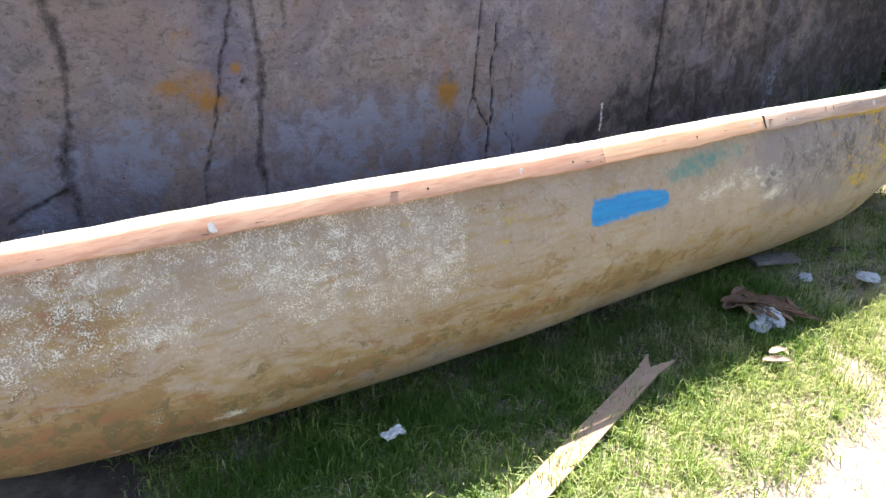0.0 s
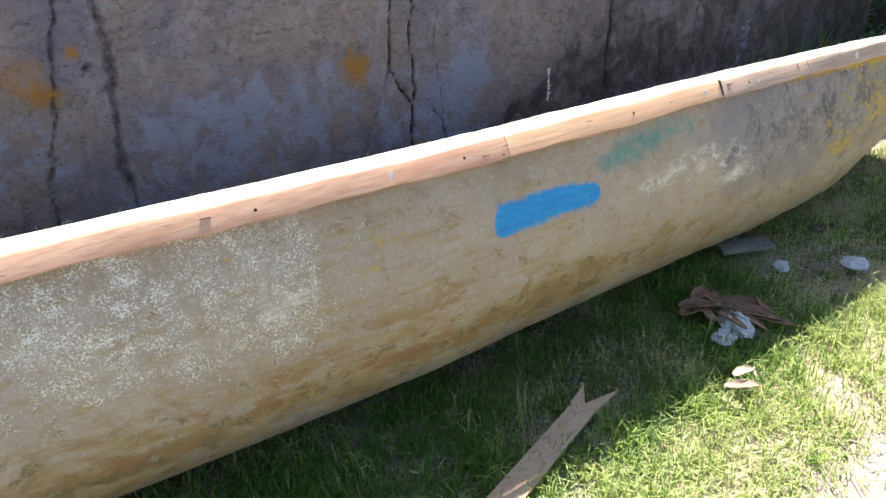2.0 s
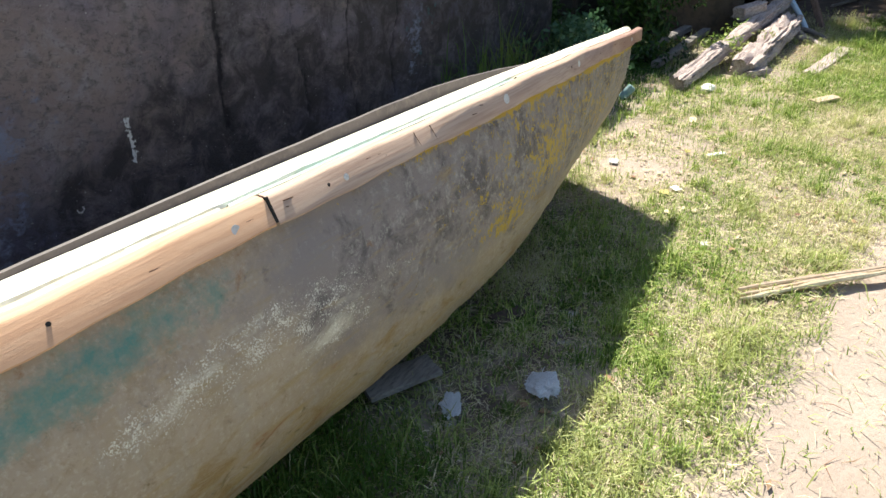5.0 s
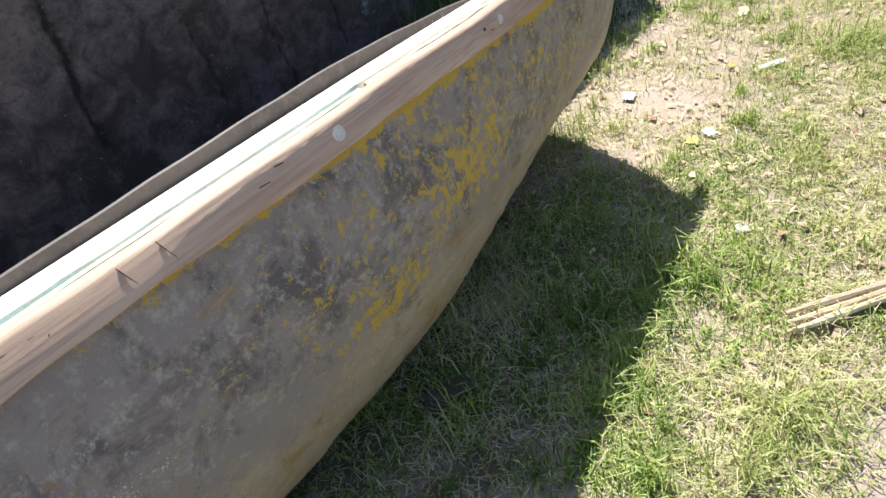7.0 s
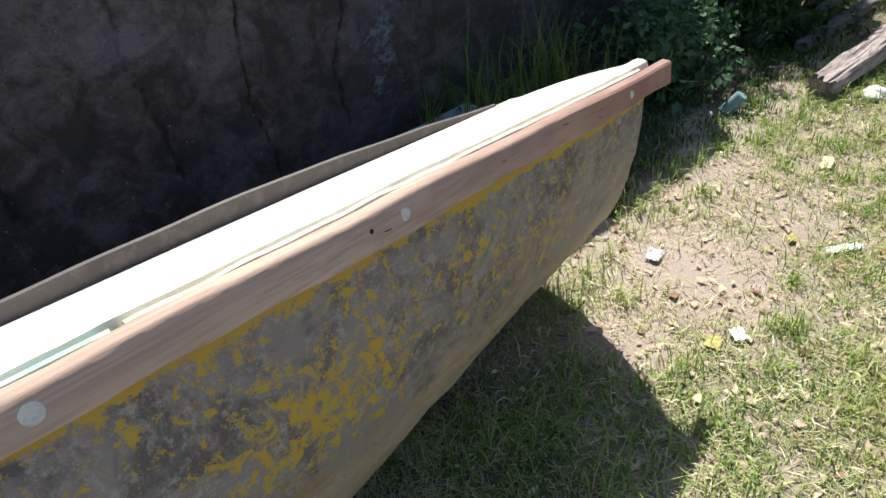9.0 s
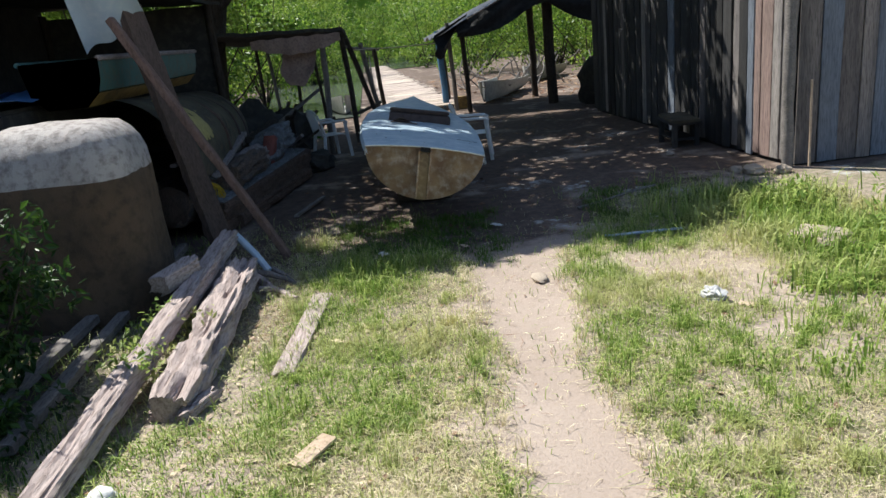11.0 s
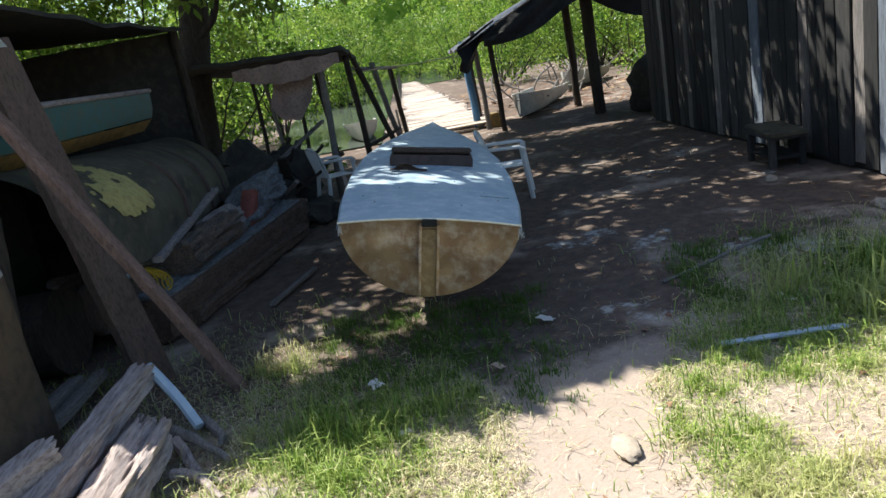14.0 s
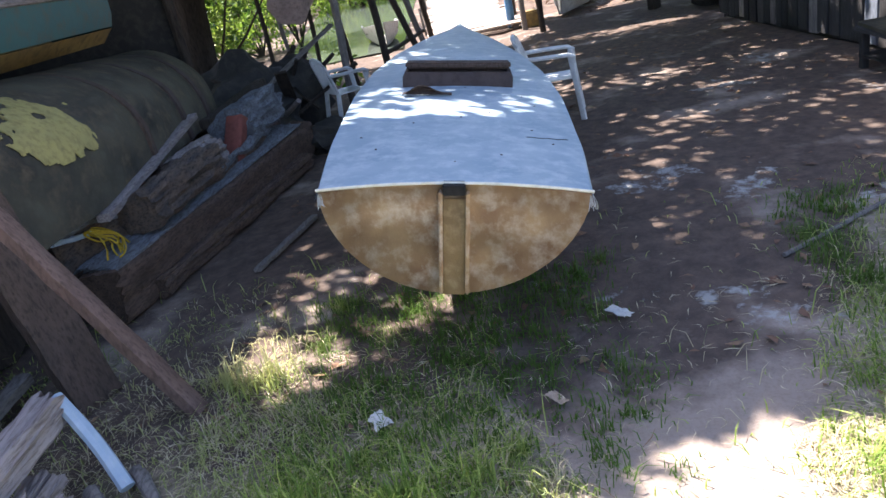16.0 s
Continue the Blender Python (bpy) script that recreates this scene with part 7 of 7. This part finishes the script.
build_shelter()
solo("rope", tube(lerp_path((20.5, -0.8, 1.5), (18.6, 1.1, 1.55), 10, 0.02, 5), 0.012, 6), M_STRAW, (19.5, 0.2, 1.5), "thin rope strung between shelters", "rope")


# ---- small boats by the creek ----
def skiff(name, stern, bow, w, h, material, label):
    a, b = Vector(stern), Vector(bow)
    t = thing(name, tuple((a + b) / 2), label, "boat", "boats by the creek")
    d, s, u = axis_frame(a, b)
    rr_o, rr_i = [], []
    for f in np.linspace(0, 1, 16):
        k = w / 2 * (1 - max(0, f - 0.45) ** 2 * 2.9)
        sh = h * (1 + 0.35 * f * f)
        p = a.lerp(b, f)
        for rr, o in ((rr_o, 0.0), (rr_i, 0.03)):
            q = max(0.02, k - o)
            rr.append([p - s * q + u * sh, p - s * q * 0.85 + u * (sh * 0.4 + o), p - s * q * 0.5 + u * (o + 0.02), p + s * q * 0.5 + u * (o + 0.02), p + s * q * 0.85 + u * (sh * 0.4 + o), p + s * q + u * sh])
    part("shell", loft([o + i[::-1] for o, i in zip(rr_o, rr_i)], True, True), material, t)
    for f in (0.3, 0.65):
        p = a.lerp(b, f) + u * h * 0.75
        part("thwart", beam(p - s * w * 0.42, p + s * w * 0.42, 0.16, 0.03, 0.002, 3, n=4), M_GREYWOOD, t)
    return t


M_SKIFF = surface("pale_grey_skiff", (0.46, 0.45, 0.43), (0.38, 0.37, 0.35), (0.25, 0.24, 0.22), 2, 14, 0.7, 0.3)
skiff("skiff", (25.6, -3.3, 0.02), (22.3, -1.95, 0.04), 0.95, 0.36, M_SKIFF, "pale grey open skiff drawn up on mud")
skiff("skiff", (30.0, -5.6, 0.02), (27.0, -4.0, 0.06), 1.0, 0.36, M_SKIFF, "pale grey skiff near the mangroves")
skiff("skiff", (25.5, 1.6, 0.02), (23.2, 1.35, 0.04), 0.8, 0.34, M_SKIFF, "grey skiff beside the jetty")
solo("crate", box((21.9, -1.35, 0.14), (0.3, 0.3, 0.28), 0.03), M_OCHRE, (21.9, -1.35, 0), "small ochre crate by a post", "crate")
solo("water", raw("water", [(22.5, 1.0, 0.03), (120, 1.2, 0.03), (120, 14, 0.03), (22.5, 3.4, 0.03)], [(0, 1, 2, 3)]), M_WATER, (0, 0, 0), "grey-green creek water reflecting the sky", "water", kind="structure")
solo("water", raw("water", [(50, -10, 0.035), (140, -30, 0.035), (140, 1.1, 0.035), (50, 1.0, 0.035)], [(0, 1, 2, 3)]), M_WATER, (0, 0, 0), "grey-green creek water beyond the jetty", "water", kind="structure")


# ---- lean-to with posts on the creek side ----
def build_leanto():
    s = thing("lean_to", (17.5, 2.4, 0), "low dark lean-to on thin leaning posts", "shelter")

    def roof(u, v):
        return (16.4 + 2.6 * v, 0.95 + 2.6 * u, 1.86 + 0.10 * u - 0.12 * v + 0.07 * noise.noise(Vector((u * 5, v * 5, 1))))

    part("roof", sheet(roof, 18, 14, 0.05), M_DARKTARP, s)

    def valance(u, v):
        return (16.38 + 0.03 * math.sin(u * 21), 1.0 + 1.3 * u, 1.83 - 0.22 * v * (0.5 + 0.6 * math.sin(math.pi * u)) + 0.01 * math.sin(u * 30))

    part("valance", sheet(valance, 20, 5, 0.005), M_PINKRAG, s, "faded cloth strip under the roof edge")

    def rag(u, v):
        return (16.6 + 0.06 * math.sin(v * 5), 1.38 + 0.5 * u + 0.08 * v, 1.62 - v * (0.5 - 0.8 * (u - 0.5) ** 2) + 0.02 * math.sin(u * 14))

    part("hanging_rag", sheet(rag, 12, 10, 0.005), M_PINKRAG, s, "faded pink hanging rag")
    for k, (a, b) in enumerate([((17.0, 1.38, 0), (16.9, 1.30, 1.8)), ((18.0, 0.95, 0), (17.9, 1.04, 1.8)), ((19.0, 0.50, 0), (18.6, 1.0, 1.8)), ((19.9, 0.45, 0), (19.4, 0.75, 1.65)), ((21.0, 0.38, 0), (20.5, 0.5, 1.5)), ((18.9, 2.6, 0), (18.9, 2.6, 1.85)), ((16.6, 3.4, 0), (16.6, 3.4, 1.9)),
                                ((18.8, 1.5, 0), (18.7, 1.6, 1.8)), ((18.9, 2.0, 0), (18.9, 1.9, 1.8)), ((18.9, 2.3, 0), (18.7, 2.4, 1.8))]):
        part("post", tube(lerp_path(a, b, 8, 0.03, k), 0.045 if k < 5 else 0.03, 8, 0.008, k), M_BARK if k % 3 else M_GREYWOOD, s)
    part("pole", tube(lerp_path((18.6, 1.0, 1.62), (21.0, 0.4, 1.5), 8, 0.03, 8), 0.03, 7), M_GREYWOOD, s)
    part("crossbar", tube(lerp_path((18.0, 0.95, 0.5), (19.9, 0.5, 0.5), 6, 0.02, 9), 0.03, 7), M_BARK, s)


build_leanto()


def build_dark_shed():
    s = thing("dark_shed", (14.6, 3.9, 0), "dark tarpaulin-covered storage shelter", "shelter")

    def side(u, v):
        return (15.9 + 0.05 * noise.noise(Vector((u * 4, v * 4, 0))), 2.75 + 2.2 * u, 2.35 * v + 0.03 * noise.noise(Vector((u * 7, 1, v))))

    part("side_sheet", sheet(side, 14, 14, 0.02), M_DARKTARP, s)

    def roof(u, v):
        return (11.2 + 4.8 * u, 2.55 + 2.6 * v, 2.38 + 0.15 * v + 0.05 * noise.noise(Vector((u * 9, v * 5, 3))) - 0.06 * (1 - v) * math.sin(u * 3))

    part("roof_sheet", sheet(roof, 26, 12, 0.03), M_DARKTARP, s)

    def back(u, v):
        return (11.2 + 4.8 * u, 4.9 + 0.05 * noise.noise(Vector((u * 7, v * 5, 3))), 2.85 * v)

    part("back_sheet", sheet(back, 20, 8, 0.03), M_DARKTARP, s)
    for x, y in ((15.85, 2.7), (11.3, 4.8), (15.85, 4.85), (13.4, 4.8)):
        part("post", tube(lerp_path((x, y, 0), (x, y, 2.4), 6, 0.02, x), 0.05, 8), M_BARK, s)


build_dark_shed()


# ---- jetty ----
def build_jetty():
    j = thing("jetty", (32, -0.3, 0), "sun-bleached jetty of rough cross slats", "jetty")
    for s, y in ((0, -1.0), (1, 0.25)):
        part("bearer", beam((22.0, y - 0.1, 0.05), (56, y + (0.3 if s else 0.9), 0.05), 0.1, 0.08, 0.004, s, n=20), M_GREYWOOD, j)
    x = 22.0
    while x < 55:
        w = float(rng.uniform(0.12, 0.2)) * (1 + (x - 22) * 0.012)
        f = (x - 22) / 33
        ya, yb = -1.35 + 1.0 * f + float(rng.uniform(-0.15, 0.15)), 0.45 + 0.15 * f + float(rng.uniform(-0.12, 0.12))
        sk = float(rng.uniform(-0.12, 0.12))
        part("slat", beam((x, ya, 0.115 + float(rng.uniform(-0.008, 0.008))), (x + sk, yb, 0.115 + float(rng.uniform(-0.008, 0.008))), w, 0.035, 0.005, int(x * 10), n=4), M_JETTY, j)
        x += w + 0.03
    for k in range(9):
        x = 24 + 3.3 * k
        part("stake", tube(lerp_path((x, 0.55, 0), (x + 0.1, 0.6, 0.55 + 0.2 * (k % 3)), 4, 0.03, k), 0.03, 6), M_GREYWOOD, j)


build_jetty()


# ---- trees ----
def shade_edge(gy):
    """Where the crown's shade begins on the ground."""
    return interp(gy, [-6.4, -3.4, -3.0, -2.87, -2.47, -1.9, -1.5, -1.3, -1.0, -0.6, -0.3, 0.1, 1.0, 4.8], [13.3, 13.2, 12.8, 12.35, 11.4, 10.95, 10.65, 10.6, 10.75, 10.9, 10.8, 10.62, 10.55, 10.5])


def build_shade_tree():
    t = thing("shade_tree", (17.6, 3.3, 0), "large leaning shade tree with a wide leafy crown", "tree")
    part("trunk", tube([(17.9, 3.35, 0), (17.8, 3.25, 0.8), (17.7, 3.1, 1.8), (17.75, 2.9, 2.8), (17.7, 2.8, 4.2), (17.6, 3.2, 5.6)], [0.27, 0.22, 0.2, 0.19, 0.16, 0.1], 12, 0.03), M_BARK, t)
    for k, (a, b, r) in enumerate([((17.7, 3.0, 2.3), (16.9, 2.2, 3.2), 0.07), ((17.7, 2.85, 3.6), (14.2, 1.0, 5.2), 0.11), ((17.7, 2.8, 4.2), (15.2, 4.6, 5.6), 0.1), ((17.7, 2.8, 4.0), (20.2, 1.0, 5.4), 0.1), ((17.7, 2.9, 3.2), (18.2, 2.0, 3.6), 0.05), ((17.6, 3.0, 4.8), (19.5, 5.0, 6.0), 0.09), ((16.5, 2.3, 4.1), (17.0, -0.6, 5.3), 0.08)]):
        part("limb", tube(lerp_path(a, b, 8, 0.25, k), [r * (1 - 0.09 * i) for i in range(9)], 8, 0.02, k), M_BARK, t)
    g = np.random.default_rng(21)
    cs = []
    for _ in range(1080):
        z = g.uniform(4.3, 5.7)
        gx, gy = g.uniform(10.1, 20.6), g.uniform(-6.4, 4.8)
        if gx < shade_edge(gy) + 0.06 * math.sin(gy * 9.0):
            continue
        if math.hypot(gx - 11.3, gy - 1.12) < 0.5:
            continue
        if math.hypot(gx - 11.62, gy + 0.2) < 0.4 or math.hypot(gx - 12.0, gy - 0.05) < 0.35:
            continue
        if 10.9 < gx < 15.8 and -0.75 < gy < 0.5 and g.uniform() < 0.42:
            continue
        if gx > 19.0 and g.uniform() < 0.45:
            continue
        cs.append((gx + 0.43 * z, gy + 0.502 * z, z, 0.42))
    for k in range(230):
        z, gy = g.uniform(4.3, 6.0), g.uniform(-2.9, 1.7)
        gx = shade_edge(gy) + g.uniform(0.05, 0.75)
        if math.hypot(gx - 11.3, gy - 1.12) > 0.52:
            cs.append((gx + 0.43 * z, gy + 0.502 * z, z, 0.34))
    cs = [c for c in cs if not (c[0] - 0.43 * c[2] < 11.0 and 1.75 < c[1] - 0.502 * c[2] < 3.3)]
    part("crown", leaf_cloud("crown", cs, 70, 0.2, M_CANOPY, ratio=0.5, gen=g), M_CANOPY, t, flat=True)
    low = [(16.6 + g.normal(0, 0.6), 1.6 + g.normal(0, 0.7), 2.55 + abs(g.normal(0, 0.35)), 0.25) for _ in range(26)]
    part("low_leaves", leaf_cloud("low_leaves", low, 40, 0.13, M_MANGROVE, ratio=0.5, gen=g), M_MANGROVE, t, flat=True)


build_shade_tree()


def build_wall_tree():
    t = thing("small_tree", (10.6, 5.2, 0), "leafy dark green tree overhanging the wall's end", "tree")
    part("trunk", tube(lerp_path((10.6, 5.2, 0), (10.3, 5.0, 3.4), 8, 0.12, 3), [0.13 - 0.009 * i for i in range(9)], 9, 0.02), M_BARK, t)
    g = np.random.default_rng(33)
    cs = []
    while len(cs) < 150:
        z, gx, gy = g.uniform(2.7, 4.4), g.uniform(7.6, 11.6), g.uniform(2.45, 4.6)
        if not (9.2 < gx < 11.0 and 1.6 < gy < 3.3):
            cs.append((gx + 0.43 * z, gy + 0.502 * z, z, 0.36))
    part("crown", leaf_cloud("crown", cs, 60, 0.15, M_SHRUB, ratio=0.5, gen=g), M_SHRUB, t, flat=True)
    for k, c in enumerate(cs[:7]):
        part("limb", tube(lerp_path((10.4, 5.1, 2.2), c[:3], 6, 0.15, k), [0.05 - 0.006 * i for i in range(7)], 7), M_BARK, t)


build_wall_tree()


def build_mangroves():
    g = np.random.default_rng(5)
    kinds = []
    for k in range(5):
        t = thing("mangrove_tree", (0, 0, 0), "bright green mangrove with many thin stems", "tree", "mangroves by the creek")
        cs = [(g.normal(0, 0.95), g.normal(0, 0.95), g.uniform(0.15, 4.6), g.uniform(0.28, 0.55)) for _ in range(66)]
        part("crown", leaf_cloud("crown", cs, 50, 0.125, M_MANGROVE, ratio=0.55, gen=g), M_MANGROVE, t, flat=True)
        part("stem", stems((0, 0, 0), [c[:3] for c in cs[:9]], 0.03), M_BARK, t)
        kinds.append(t)
    spots = []
    for _ in range(115):
        x = float(g.uniform(25, 60))
        side = g.uniform() < 0.5
        mid = -0.4 + 0.012 * (x - 22)
        y = mid + (float(g.uniform(2.6, 13 + 0.12 * x)) if side else -float(g.uniform(2.2, 14 + 0.12 * x)))
        if not side and x < 30.5 and y > -6.0:
            x += 6
        if side and x < 34 and y < 3.6:
            x += 8
        spots.append((x, y))
    for k in range(26):
        spots.append((62 + float(g.uniform(0, 8)), -22 + 44 * k / 25))
    for k in range(14):
        spots.append((20.5 + 0.8 * k * 0.5, 4.6 + 0.45 * k + float(g.uniform(-0.4, 0.4))))
    for k in range(8):
        spots.append((25.5 + k * 0.9, -6.8 - 0.8 * k))
    for k, (x, y) in enumerate(spots):
        m = Matrix.Translation((x, y, -0.05)) @ Matrix.Rotation(float(g.uniform(0, 6.28)), 4, "Z")
        if k < 5:
            kinds[k].matrix_basis = m
        else:
            o = copy_thing(kinds[k % 5], m)
            o.scale = (1.0, 1.0, float(g.uniform(0.8, 1.25)))


build_mangroves()


def build_creek_bank():
    scraps("bank_debris", 900, (22, 34, -6, -1.4), 0.1, 0.5, 0.12, M_DRYLEAF, "fallen branches and roots on the muddy bank", "debris", 0.02)
    b = thing("root_tangle", (26, -4, 0), "tangle of grey mangrove roots on the bank", "roots")
    g = np.random.default_rng(9)
    for k in range(40):
        x, y = float(g.uniform(24.5, 31)), float(g.uniform(-7, -1.9))
        part("root", tube(lerp_path((x, y, 0), (x + float(g.uniform(-0.8, 0.8)), y + float(g.uniform(-0.8, 0.8)), float(g.uniform(0.3, 0.9))), 6, 0.25, k), 0.022, 6), M_GREYWOOD, b)


build_creek_bank()
fg = np.random.default_rng(77)
far_tops = [(76 + float(fg.uniform(0, 6)), -62 + 124 * k / 359 + float(fg.normal(0, 0.5)), float(fg.uniform(0.5, 9.5)), 1.5) for k in range(360)]
solo("far_woods", leaf_cloud("far_woods", far_tops, 40, 0.55, M_MANGROVE, ratio=0.6, gen=fg), M_MANGROVE, (0, 0, 0), "distant sunlit green woods beyond the creek", "woods", kind="stuff", flat=True)
solo("backdrop", raw("backdrop", [(90, -120, 0), (90, 120, 0), (90, 120, 9), (90, -120, 9), (92, -120, 0), (92, 120, 0), (92, 120, 8), (92, -120, 8)],
                      [(0, 1, 2, 3), (5, 4, 7, 6), (3, 2, 6, 7), (0, 3, 7, 4), (1, 5, 6, 2)]), M_MANGROVE, (0, 0, 0), "dense green backdrop of far woods", "backdrop", kind="structure")
